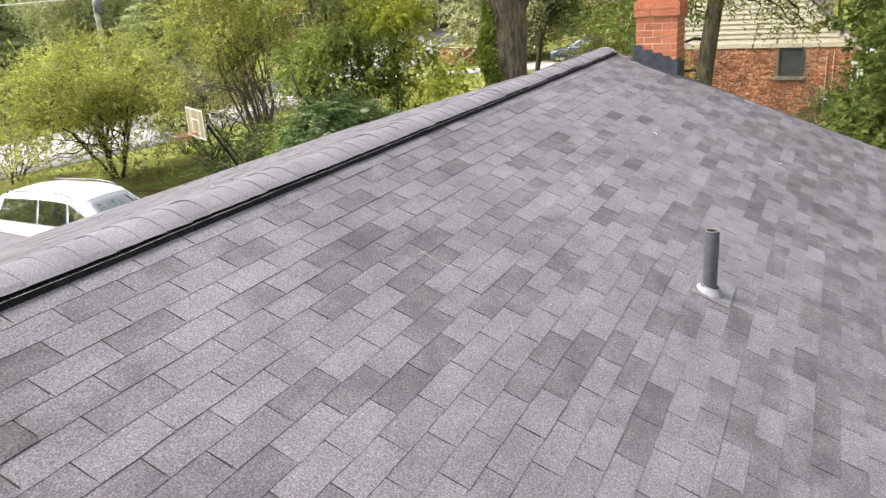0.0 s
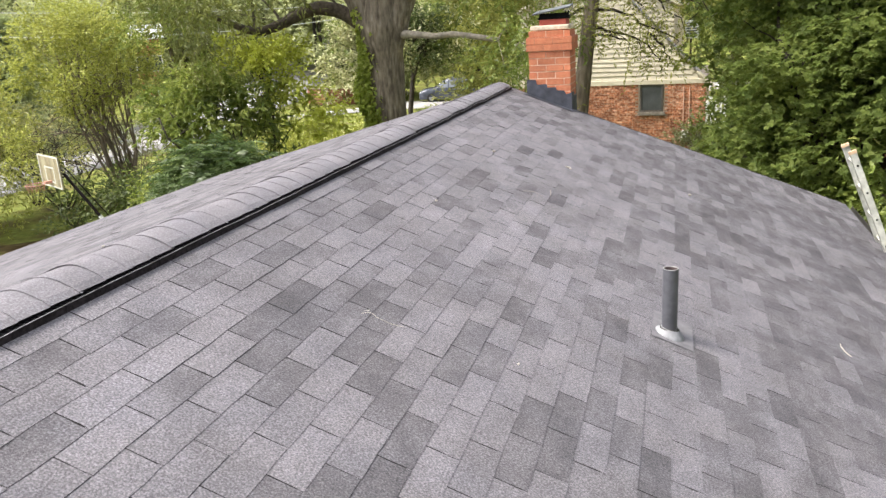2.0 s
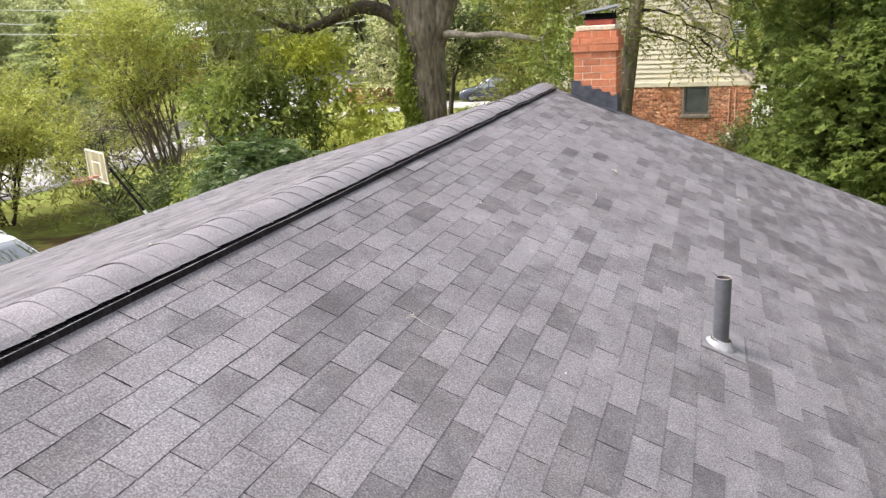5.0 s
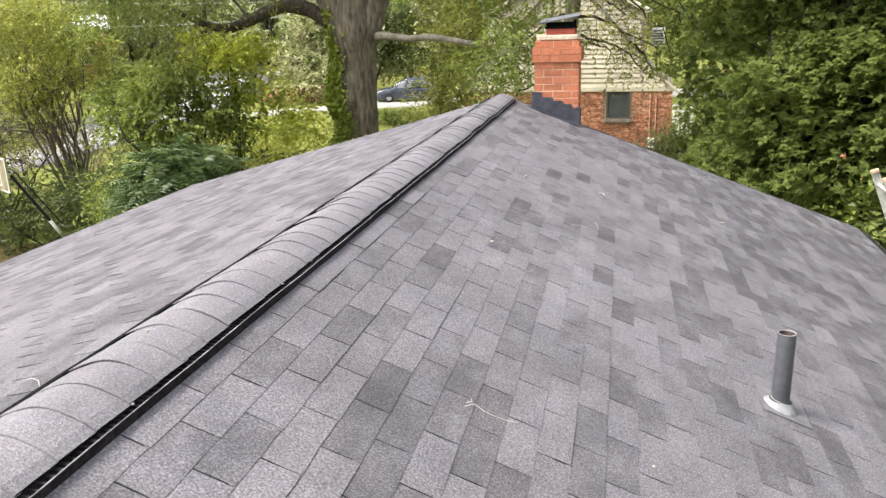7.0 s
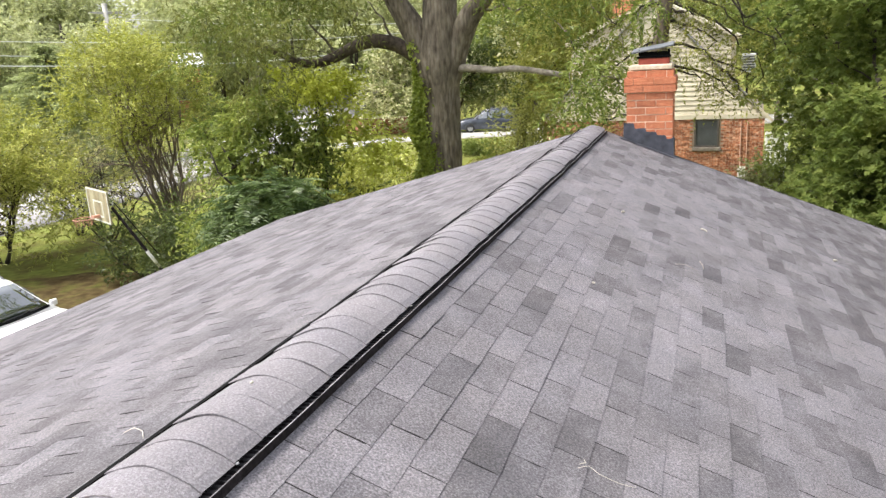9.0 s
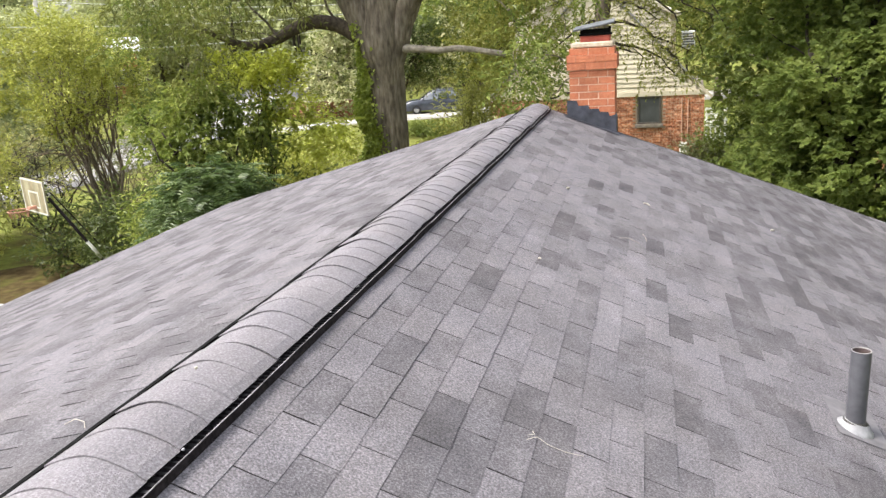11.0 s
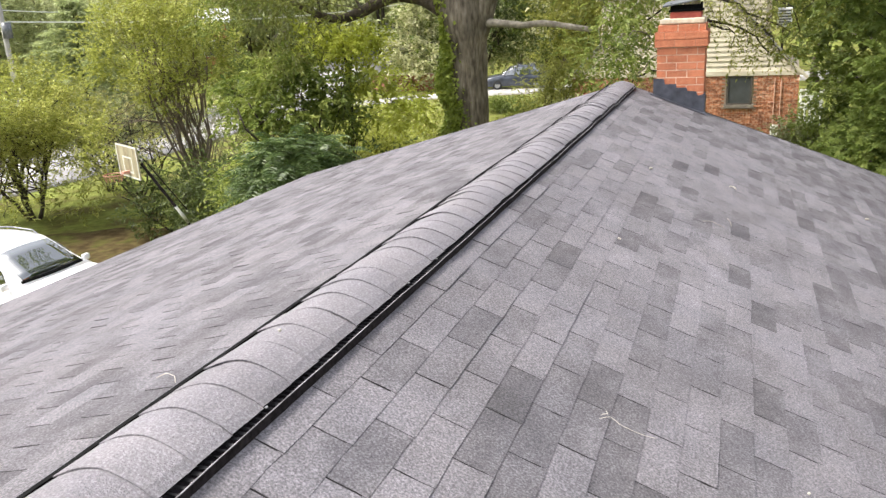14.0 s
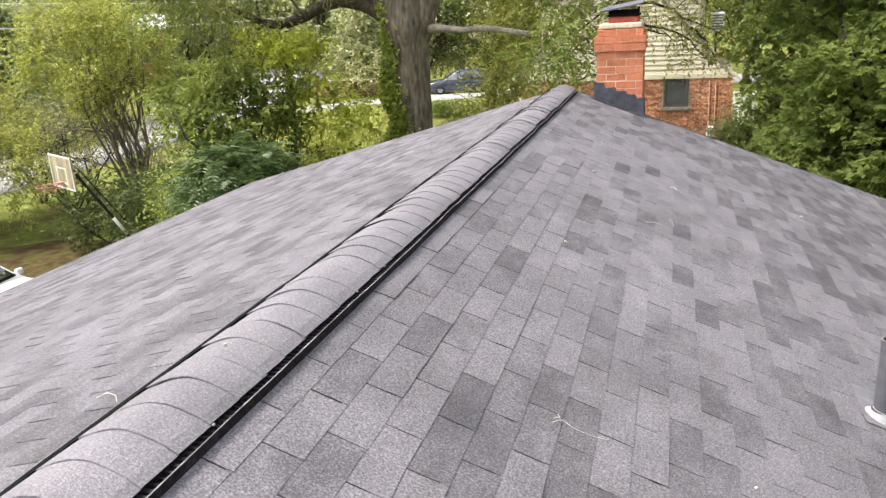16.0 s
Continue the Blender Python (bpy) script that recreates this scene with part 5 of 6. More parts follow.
for lo, hi in (((-0.30, -0.005, -0.27), (-0.26, -0.001, 0.12)), ((0.26, -0.005, -0.27), (0.30, -0.001, 0.12)), ((-0.26, -0.005, 0.08), (0.26, -0.001, 0.12)), ((-0.26, -0.005, -0.27), (0.26, -0.001, -0.23)), ((-0.68, -0.005, 0.35), (0.68, -0.001, 0.385)), ((-0.68, -0.005, -0.385), (-0.64, -0.001, 0.35)), ((0.64, -0.005, -0.385), (0.68, -0.001, 0.35)), ((-0.64, -0.005, -0.385), (0.64, -0.001, -0.35))):
    box(bm, lo, hi, 0.0, off)
part("target_square", bm, M_mark, board, "pale painted square")
for lo, hi in ((-0.62, -0.47), (-0.18, 0.16), (0.42, 0.58)):
    bm = bmesh.new()
    box(bm, (lo, -0.0025, -0.345), (hi, -0.0005, 0.345), 0.0, off)
    part("weathered_plank", bm, M_plank, board, "browner weathered strip")
bm = bmesh.new()
n = 28
tube(bm, [off @ Vector((0.225 * math.cos(k * math.tau / n), -0.38 + 0.225 * math.sin(k * math.tau / n), -0.26)) for k in range(n + 1)], 0.012, 6, False)
box(bm, (-0.07, -0.16, -0.28), (0.07, -0.002, -0.22), 0.0, off)
rim = part("rim", bm, M_rimred, hoop, "faded orange rim")
bm = bmesh.new()
for k in range(12):
    for s in (1, -1):
        a = k * math.tau / 12
        p = [off @ Vector((0.22 * math.cos(a), -0.38 + 0.22 * math.sin(a), -0.27))]
        for q in range(1, 3):
            r = 0.22 - 0.022 * q
            aa = a + s * q * 0.2
            p.append(off @ Vector((r * math.cos(aa), -0.38 + r * math.sin(aa), -0.27 - 0.075 * q)))
        tube(bm, p, 0.005, 4)
part("net", bm, M_rimred, rim, "frayed short reddish net")
bm = bmesh.new()
top = off @ Vector((0.02, 0.30, -0.10))
low = Vector((0.05, 0.0, 0.0))
tube(bm, [top, low], 0.036, 10)
tube(bm, [top + Vector((0.03, 0.05, 0.12)), top.lerp(low, 0.55) + Vector((0.10, 0.10, 0.1))], 0.014, 8)
part("pole", bm, M_vent, hoop, "black slanted pole", True)
bm = bmesh.new()
tube(bm, [top.lerp(low, 0.46), top.lerp(low, 0.64)], 0.039, 10)
part("pole_sleeve", bm, M_white, hoop, "white sleeve on the pole", True)
bm = bmesh.new()
for z in (-0.22, 0.16):
    for x in (-0.12, 0.12):
        tube(bm, [off @ Vector((x, 0.03, z)), top + Vector((0, 0, z * 0.4))], 0.016, 6)
part("bracket", bm, M_vent, hoop)
bm = bmesh.new()
box(bm, (-0.35, -0.5, -0.03), (0.45, 0.5, 0.14), 0.05)
part("base", bm, M_vent, hoop, "black weighted base")

# ---- utility poles and wires ----
def utility_pole(x, y, h, r):
    ob = thing("utility_pole", "grey weathered wooden utility pole with a crossarm", "utility pole", "poles along the street")
    z = ground_z(x, y)
    ob.location = (x, y, z)
    bm = bmesh.new()
    tube(bm, [(0, 0, -0.2), (0, 0, h * 0.5), (0, 0, h)], [r, r * 0.85, r * 0.7], 12)
    part("post", bm, M_polewood, ob, "", True)
    bm = bmesh.new()
    box(bm, (-1.1, -0.06, h - 0.7), (1.1, 0.06, h - 0.55), 0.01, Matrix.Rotation(radians(60), 4, "Z"))
    part("crossarm", bm, M_polewood, ob)
    bm = bmesh.new()
    bmesh.ops.create_cone(bm, cap_ends=True, segments=12, radius1=0.22, radius2=0.22, depth=0.75, matrix=Matrix.Translation((0.32, -0.1, 6.1)))
    part("transformer", bm, M_metal, ob, "grey transformer can", True)
    return ob


utility_pole(-32.3, 26.6, 10.5, 0.15)
utility_pole(-38.2, 43.0, 10.5, 0.24)
utility_pole(-48, 78, 11.0, 0.2)
for k, (a, b, sag) in enumerate((((-46, 8, 7.4), (-32.3, 26.6, 7.1), 0.35), ((-32.3, 26.6, 7.1), (-38.2, 43.0, 7.5), 0.3), ((-46, 8, 6.9), (-32.3, 26.6, 6.55), 0.35), ((-32.3, 26.6, 6.55), (-22, 62, 6.9), 0.7), ((-32.3, 26.6, 7.7), (-10, 60, 8.3), 0.8), ((-38.2, 43.0, 9.5), (-10, 66, 9.0), 0.9), ((-46, 8, 8.6), (-32.3, 26.6, 8.4), 0.3))):
    a, b = Vector(a), Vector(b)
    bm = bmesh.new()
    pts = [a.lerp(b, q / 14) - Vector((0, 0, sag * math.sin(math.pi * q / 14))) - a for q in range(15)]
    tube(bm, pts, 0.032 if k < 4 else 0.018, 5)
    w = ob_from("wire", bm, M_wire)
    w.location = a
    tagged(w, "thin pale overhead cable", "cable", "overhead cables")

# ---- trees and shrubs ----
# big oak: built limb by limb
oak = thing("oak_tree", "massive grey-barked oak with spreading limbs and ivy", "tree")
OB = np.array([-5.05, 16.6, 0.0])
oak.location = OB
g = np.random.default_rng(3)


def otube(name, pts, radii, n=14, label="", rough=0.06, bark=None):
    bm = bmesh.new()
    fine, rad = [], []
    for i in range(len(pts) - 1):
        for q in range(6):
            f = q / 6
            fine.append(np.array(pts[i]) * (1 - f) + np.array(pts[i + 1]) * f)
            rad.append(radii[i] * (1 - f) + radii[i + 1] * f)
    fine.append(np.array(pts[-1]))
    rad.append(radii[-1])
    for _ in range(3):
        fine = [fine[0]] + [(a + 2 * b + c) / 4 for a, b, c in zip(fine, fine[1:], fine[2:])] + [fine[-1]]
    tube(bm, [Vector(p - OB) for p in fine], rad, n)
    for v in bm.verts:
        k = noise.noise(Vector((v.co.x * 2.2, v.co.y * 2.2, v.co.z * 0.8))) * rough * 3
        v.co.x += k * 0.5
        v.co.y += k * 0.5
    return part(name, bm, bark or M_bark, oak, label, True)


otube("trunk", [(-5.28, 16.6, -0.2), (-5.25, 16.6, 1.0), (-5.22, 16.6, 2.6), (-5.17, 16.6, 4.2), (-5.13, 16.55, 5.1), (-5.10, 16.5, 5.75), (-5.07, 16.5, 6.4), (-5.03, 16.5, 7.2), (-4.9, 16.7, 9.0), (-4.9, 17.5, 13)], [0.78, 0.57, 0.49, 0.475, 0.485, 0.54, 0.50, 0.44, 0.38, 0.2], 32)
otube("limb", [(-5.20, 16.5, 4.5), (-5.27, 16.48, 5.2), (-5.46, 16.45, 5.95), (-5.78, 16.35, 6.7), (-6.1, 16.2, 7.4), (-6.8, 15.8, 9.5), (-7.4, 15.5, 12)], [0.20, 0.27, 0.31, 0.31, 0.29, 0.24, 0.16], 18)
otube("limb", [(-4.98, 16.5, 4.5), (-4.90, 16.46, 5.2), (-4.74, 16.43, 5.9), (-4.38, 16.45, 6.6), (-4.02, 16.4, 7.05), (-2.6, 15.8, 8.3), (-1.0, 15.2, 9.6)], [0.18, 0.26, 0.30, 0.28, 0.23, 0.18, 0.1], 18)
otube("limb", [(-5.45, 16.5, 5.75), (-5.91, 16.45, 6.05), (-6.26, 16.4, 6.27), (-6.69, 16.3, 6.38), (-7.05, 16.2, 6.34), (-7.44, 16.1, 6.18), (-7.74, 16.0, 6.03), (-8.09, 15.85, 5.90), (-8.35, 15.7, 5.87), (-8.64, 15.5, 5.96), (-9.1, 15.2, 6.25), (-9.8, 14.8, 6.6)], [0.20, 0.19, 0.185, 0.18, 0.165, 0.15, 0.14, 0.125, 0.11, 0.095, 0.075, 0.04], 14, "arching lower limb, its shade in the bark colour", 0.03, M_bark_shade)
otube("limb", [(-4.85, 16.45, 5.60), (-4.42, 16.35, 5.58), (-3.95, 16.28, 5.54), (-3.62, 16.2, 5.49), (-3.15, 16.2, 5.53), (-2.6, 16.15, 5.44), (-1.95, 16.1, 5.32)], [0.15, 0.105, 0.085, 0.08, 0.078, 0.072, 0.066], 12, "pale sawn-off side limb", 0.02, M_limb)
for s, e in (((-7.05, 16.2, 6.34), (-7.3, 15.6, 7.6)), ((-7.74, 16.0, 6.03), (-8.5, 15.2, 7.2)), ((-8.35, 15.7, 5.87), (-9.8, 14.9, 5.4)), ((-6.26, 16.4, 6.27), (-6.7, 15.9, 7.3)), ((-3.9, 16.4, 6.95), (-2.0, 15.0, 6.6)), ((-2.6, 15.8, 8.0), (-0.6, 14.6, 6.4)), ((-1.0, 15.2, 9.2), (-0.4, 14.0, 5.2)), ((-0.4, 14.0, 5.2), (-0.7, 11.5, 5.2)), ((-2.0, 15.0, 6.6), (-1.0, 12.2, 4.9)), ((-0.5, 13.0, 4.6), (0.6, 11.2, 4.85)), ((-7.74, 16.0, 6.03), (-8.4, 13.4, 6.2))):
    lp = limb(g, s, e, 0.08, 6, 0.05)
    otube("branch", lp, np.linspace(0.04, 0.01, 7) if e[1] > 14.4 else np.linspace(0.016, 0.006, 7), 7, "", 0.0)
# leaves: high crown and the drooping skirts beside and behind the chimney
clumps = []
# second group: unseen foliage added to mottle the car's windscreen reflection
for c, r, k in (((-7.0, 16.5, 12.5), (6, 5, 3.2), 22), ((-12.4, 15.5, 12.5), (3.5, 3.0, 1.6), 6), ((-8.6, 14.6, 7.2), (2.2, 1.6, 1.1), 16), ((-10.4, 14.6, 6.2), (1.3, 1.2, 1.0), 9), ((-0.7, 14.4, 5.2), (1.0, 1.0, 1.0), 14), ((-0.4, 14.0, 6.6), (1.3, 1.0, 0.9), 10), ((-2.0, 15.0, 7.6), (2.0, 1.2, 0.8), 10), ((-7.2, 15.2, 8.0), (1.6, 1.2, 0.7), 10), ((-1.6, 14.6, 4.3), (0.8, 0.8, 0.6), 6), ((-0.75, 11.6, 5.35), (0.75, 0.6, 0.65), 12), ((-1.0, 12.3, 4.75), (0.6, 0.6, 0.55), 10), ((-1.7, 14.2, 6.9), (1.2, 0.9, 0.6), 10)):
    clumps += split_crown(g, c, r, k, (0.25, 0.40))
P, A, S = sprays(g, clumps, 95, 9, 0.5, 0.13, -0.35, shell=0.25)
leaf_mesh("crown", P - OB, A, S, 0.36, L_mid, oak, g)
# olive drooping sprays on the west side
clumps = []
for c, r, k in (((-7.9, 13.0, 6.5), (1.3, 0.9, 0.8), 14), ((-6.9, 13.6, 6.9), (1.2, 0.8, 0.7), 10), ((-8.5, 12.8, 5.6), (0.9, 0.7, 0.7), 10), ((-9.6, 13.2, 6.9), (1.2, 0.9, 0.8), 9), ((-8.0, 14.0, 7.8), (2.2, 1.2, 0.7), 12)):
    clumps += split_crown(g, c, r, k, (0.28, 0.45))
P, A, S = sprays(g, clumps, 60, 10, 0.6, 0.13, -0.6, shell=0.25)
leaf_mesh("west_crown", P - OB, A, S, 0.34, L_oak, oak, g)
# yellow-green sprays hanging behind the sawn limb
clumps = []
for c, r, k in (((-2.9, 19.0, 6.3), (1.6, 1.0, 0.9), 14), ((-1.0, 18.6, 5.6), (1.5, 1.0, 1.2), 18), ((-2.6, 19.4, 7.6), (2.4, 1.0, 0.7), 12), ((-1.7, 18.2, 4.3), (0.9, 0.8, 0.6), 9), ((-3.2, 19.5, 4.6), (1.0, 0.8, 0.6), 7)):
    clumps += split_crown(g, c, r, k, (0.26, 0.42))
P, A, S = sprays(g, clumps, 75, 9, 0.5, 0.14, -0.35, shell=0.25)
leaf_mesh("east_crown", P - OB, A, S, 0.36, L_olive, oak, g)
# ivy up the trunk
n = 17000
zz = 6.3 * g.random(n) ** 1.15
ang = math.pi + 0.25 + 0.6 * np.clip((4.6 - zz) / 2, 0, 1) + g.normal(0, 0.46, n) * (1.5 - 0.15 * zz)
rr = 0.53 + 0.20 * g.random(n) ** 1.6 * (1 + 0.5 * np.sin(zz * 3.1 + ang * 2)) + 0.04 * np.sin(zz * 5)
ip = np.stack([-5.27 + 0.028 * zz + rr * np.cos(ang) - 0.02, 16.6 + rr * np.sin(ang), zz], 1)
ia = unit(np.stack([np.cos(ang) * 0.4, np.sin(ang) * 0.4, -0.8 + 0.3 * g.normal(size=n)], 1) + g.normal(size=(n, 3)) * 0.45)
leaf_mesh("ivy", ip - OB, ia, 0.075 + 0.055 * g.random(n), 0.85, L_ivy, oak, g)

# slender tree between the houses, sparse sprays over the siding
st = thing("slender_tree", "slender dark-stemmed tree with sparse light sprays", "tree")
SB = np.array([-0.35, 16.3, 0.0])
st.location = SB
g = np.random.default_rng(5)
main = [(-0.32, 16.3, -0.2), (-0.13, 16.3, 2.0), (0.02, 16.3, 3.8), (0.17, 16.3, 5.1), (0.36, 16.3, 6.6), (0.55, 16.3, 8.5), (0.6, 16.3, 11)]
bm = bmesh.new()
tube(bm, [Vector(np.array(p) - SB) for p in main], [0.27, 0.22, 0.20, 0.18, 0.165, 0.14, 0.08], 14)
part("trunk", bm, M_bark3, st, "", True)
bm = bmesh.new()
ends = [((0.30, 16.3, 5.9), (2.3, 16.0, 5.1)), ((0.25, 16.3, 5.5), (1.9, 15.8, 4.7)), ((0.25, 16.3, 5.3), (1.2, 15.9, 5.1)), ((0.5, 16.3, 7.6), (3.0, 16.2, 5.6)), ((0.5, 16.3, 8.2), (3.4, 15.9, 6.5)), ((0.3, 16.3, 6.0), (-0.9, 16.0, 5.3)), ((0.1, 16.3, 4.4), (-1.3, 16.0, 3.9)), ((0.4, 16.3, 6.8), (-0.7, 16.0, 6.4)), ((1.6, 16.1, 5.3), (2.1, 15.9, 4.75)), ((0.0, 16.3, 3.6), (-1.9, 16.0, 3.3)), ((0.45, 16.3, 6.9), (2.5, 16.2, 5.1)), ((0.4, 16.3, 6.4), (1.5, 16.0, 5.9)), ((0.45, 16.3, 7.0), (2.0, 16.0, 6.2)), ((0.4, 16.3, 6.6), (1.0, 16.1, 6.5)), ((0.5, 16.3, 7.4), (2.7, 16.0, 5.7))]
cl = []
for s, e in ends:
    bm = bmesh.new()
    lp = limb(g, s, e, 0.10, 8, 0.035)
    tube(bm, [Vector(p - SB) for p in lp], np.linspace(0.042, 0.010, 9), 7)
    for k in (3, 5, 6, 7, 8):
        e2 = lp[k] + g.normal(size=3) * (0.4, 0.3, 0.3)
        l2 = limb(g, lp[k], e2, 0.02, 4, 0.05)
        tube(bm, [Vector(p - SB) for p in l2], np.linspace(0.010, 0.004, 5), 5)
        cl.append((e2, np.array([0.42, 0.36, 0.28])))
    part("limb", bm, M_bark2, st, "", True)
cl += split_crown(g, (0.4, 16.3, 10.5), (2.2, 2, 1.6), 9)
cl += split_crown(g, (2.9, 16.6, 6.6), (0.9, 0.8, 0.9), 8)
P, A, S = sprays(g, cl, 105, 7, 0.42, 0.095, -0.15, shell=0.1)
leaf_mesh("crown", P - SB, A, S, 0.4, L_olive, st, g)

# lime-green many-stemmed street-side trees
kw = dict(group="feathery trees along the lawn", category="tree", leaf=0.13, ratio=0.36, twig=0.55, per_twig=10, droop=0.05, fork=0.25, size=(0.13, 0.25))
broad_tree("crape_myrtle", "feathery lime-green many-stemmed tree over the lawn", (-19.6, 15.2, 0.1), ((-19.5, 14.8, 3.4), (2.7, 3.1, 1.95)), L_lime, M_bark2, 11, stems=7, trunk=0.06, clumps=84, density=130, limbs=56, second=L_olive, share=0.30, extra=[((-19.5 + 2.4 * math.cos(k * 0.45), 14.8 + 2.6 * math.sin(k * 0.45), 1.05 + 0.42 * (k % 3)), (0.6, 0.6, 0.36)) for k in range(14)], **kw)
broad_tree("crape_myrtle", "feathery lime-green many-stemmed tree behind the hoop", (-14.4, 17.2, 0.1), ((-14.3, 16.15, 5.35), (2.2, 2.1, 1.7)), L_lime, M_bark3, 12, stems=11, trunk=0.052, clumps=72, density=150, limbs=54, second=L_olive, share=0.15, extra=(((-16.2, 15.2, 2.9), (0.5, 0.5, 0.35)), ((-15.6, 14.2, 3.2), (0.55, 0.5, 0.35)), ((-16.8, 16.0, 3.3), (0.5, 0.5, 0.4)), ((-17.3, 15.2, 2.6), (0.5, 0.5, 0.3)), ((-15.0, 13.8, 2.6), (0.5, 0.5, 0.3)), ((-15.9, 16.5, 2.4), (0.5, 0.5, 0.3))), **kw)
broad_tree("crape_myrtle", "twiggy brown-olive tree with the street showing through", (-18.2, 18.4, 0.1), ((-18.0, 18.2, 3.0), (3.4, 1.7, 1.35)), L_twig, M_bark2, 17, stems=8, trunk=0.032, clumps=46, density=120, limbs=48, **{**kw, "leaf": 0.11, "size": (0.09, 0.17)})
broad_tree("crape_myrtle", "sparse twiggy olive tree in front of the street", (-20.2, 19.2, 0.1), ((-20.0, 19.0, 2.5), (2.8, 2.3, 1.4)), L_sage, M_bark2, 14, stems=8, trunk=0.025, clumps=26, density=95, limbs=26, **kw)
broad_tree("crape_myrtle", "sparse twiggy grey-olive tree by the street", (-16.9, 20.6, 0.1), ((-16.8, 20.4, 2.2), (2.3, 2.0, 1.5)), L_sage, M_bark3, 15, stems=9, trunk=0.028, clumps=20, density=85, limbs=30, **kw)
broad_tree("crape_myrtle", "sparse twiggy olive tree low beside the street", (-22.9, 13.6, 0.1), ((-22.8, 13.6, 1.9), (1.9, 2.4, 1.3)), L_olive, M_bark2, 16, stems=7, trunk=0.028, clumps=24, density=95, limbs=22, **kw)
# dark broad-leaved tree by the roof corner, blue-green compound leaves low down
broad_tree("dogwood", "dark green broad-leaved small tree", (-8.9, 14.4, 0.1), ((-8.95, 14.2, 4.05), (1.85, 1.5, 1.45)), L_dark, M_bark2, 21, stems=3, trunk=0.05, clumps=46, density=160, flat=0.55, per_twig=8, leaf=0.17, ratio=0.46, twig=0.4, droop=-0.25, limbs=24, shell=0.3, size=(0.18, 0.30), extra=(((-10.4, 14.0, 4.35), (0.7, 0.6, 0.42)), ((-7.5, 14.3, 3.55), (0.5, 0.5, 0.35)), ((-8.2, 14.1, 4.75), (0.55, 0.5, 0.26)), ((-8.55, 14.1, 4.4), (0.6, 0.5, 0.26)), ((-7.4, 14.2, 4.6), (0.5, 0.45, 0.24)), ((-7.8, 14.1, 4.15), (0.55, 0.5, 0.26)), ((-9.2, 14.0, 4.8), (0.55, 0.5, 0.26)), ((-9.7, 14.0, 4.2), (0.5, 0.5, 0.25))))
broad_tree("box_elder", "small bright green tree beside the dark one", (-7.9, 15.0, 0.1), ((-7.6, 14.5, 5.38), (0.95, 0.7, 0.36)), L_box, M_bark2, 26, stems=2, trunk=0.035, clumps=20, density=330, per_twig=8, leaf=0.15, ratio=0.45, twig=0.36, droop=-0.2, limbs=12, size=(0.2, 0.34), flat=0.8, extra=(((-6.75, 14.5, 4.5), (0.55, 0.5, 0.30)), ((-7.25, 14.5, 4.55), (0.5, 0.45, 0.26)), ((-6.05, 14.5, 4.08), (0.45, 0.4, 0.22)), ((-6.45, 14.5, 3.65), (0.60, 0.5, 0.28)), ((-8.4, 14.5, 5.6), (0.5, 0.45, 0.28)), ((-6.95, 14.5, 5.4), (0.42, 0.4, 0.22)), ((-5.95, 14.5, 3.55), (0.45, 0.4, 0.24))))
sumac = broad_tree("sumac", "low blue-green shrub with large drooping compound leaves", (-7.4, 11.0, 0.1), ((-7.1, 10.9, 2.5), (0.9, 0.95, 0.8)), L_blue, M_bark2, 22, stems=5, trunk=0.04, clumps=18, density=60, per_twig=10, leaf=0.13, ratio=0.34, twig=0.6, droop=-0.4, limbs=18, category="shrub")
g = np.random.default_rng(122)
P, A, S = [], [], []
for k in range(520):
    # one compound leaf: leaflets in pairs along a bowed stalk
    d = unit(g.normal(size=3))
    d[2] = abs(d[2])
    o = np.array([-7.0, 10.9, 2.65]) + d * (1.1, 1.15, 1.1) * g.uniform(0.6, 1.0)
    a = unit(np.array([d[0], d[1], 0.15]) + g.normal(size=3) * 0.5 * (1, 1, 0.4))
    side = unit(np.cross(a, (0, 0, 1)))
    ln = g.uniform(0.45, 0.75)
    for q in range(9):
        f = (q + 1) / 9
        p = o + a * ln * f + np.array((0, 0, -0.42 * ln * f * f))
        for sgn in (1, -1):
            P.append(p)
            A.append(side * sgn * 0.9 + a * 0.45 + (0, 0, -0.25))
            S.append(0.19 * (1 - 0.45 * abs(f - 0.45)))
leaf_mesh("compound_leaves", np.array(P) - np.array((-7.4, 11.0, 0.1)), np.array(A), np.array(S), 0.33, L_blue, sumac, g, 0.12)
broad_tree("shrub", "mid-green shrub below the hoop, canopy shade in its leaf colour", (-13.4, 14.6, 0.1), ((-13.3, 14.7, 1.2), (1.9, 1.1, 1.2)), L_shade_dark, M_bark2, 23, stems=5, trunk=0.035, clumps=26, density=120, extra=(((-11.2, 13.4, 1.5), (0.7, 0.6, 0.6)), ((-10.8, 13.3, 2.1), (0.6, 0.5, 0.45)), ((-11.6, 13.4, 0.9), (0.8, 0.6, 0.6)), ((-11.9, 13.8, 1.6), (0.6, 0.5, 0.5))), leaf=0.14, ratio=0.45, twig=0.4, limbs=16, category="shrub")
broad_tree("shrub", "leafy shrub under the broad-leaved tree, canopy shade in its leaf colour", (-8.2, 13.3, 0.1), ((-8.55, 13.2, 2.35), (1.2, 1.0, 0.95)), L_shade_dark, M_bark2, 28, stems=5, trunk=0.03, clumps=24, density=130, leaf=0.15, ratio=0.5, twig=0.4, droop=-0.25, limbs=12, category="shrub", extra=(((-6.5, 14.0, 3.0), (0.5, 0.4, 0.14)), ((-8.3, 13.8, 2.8), (0.6, 0.5, 0.4))))
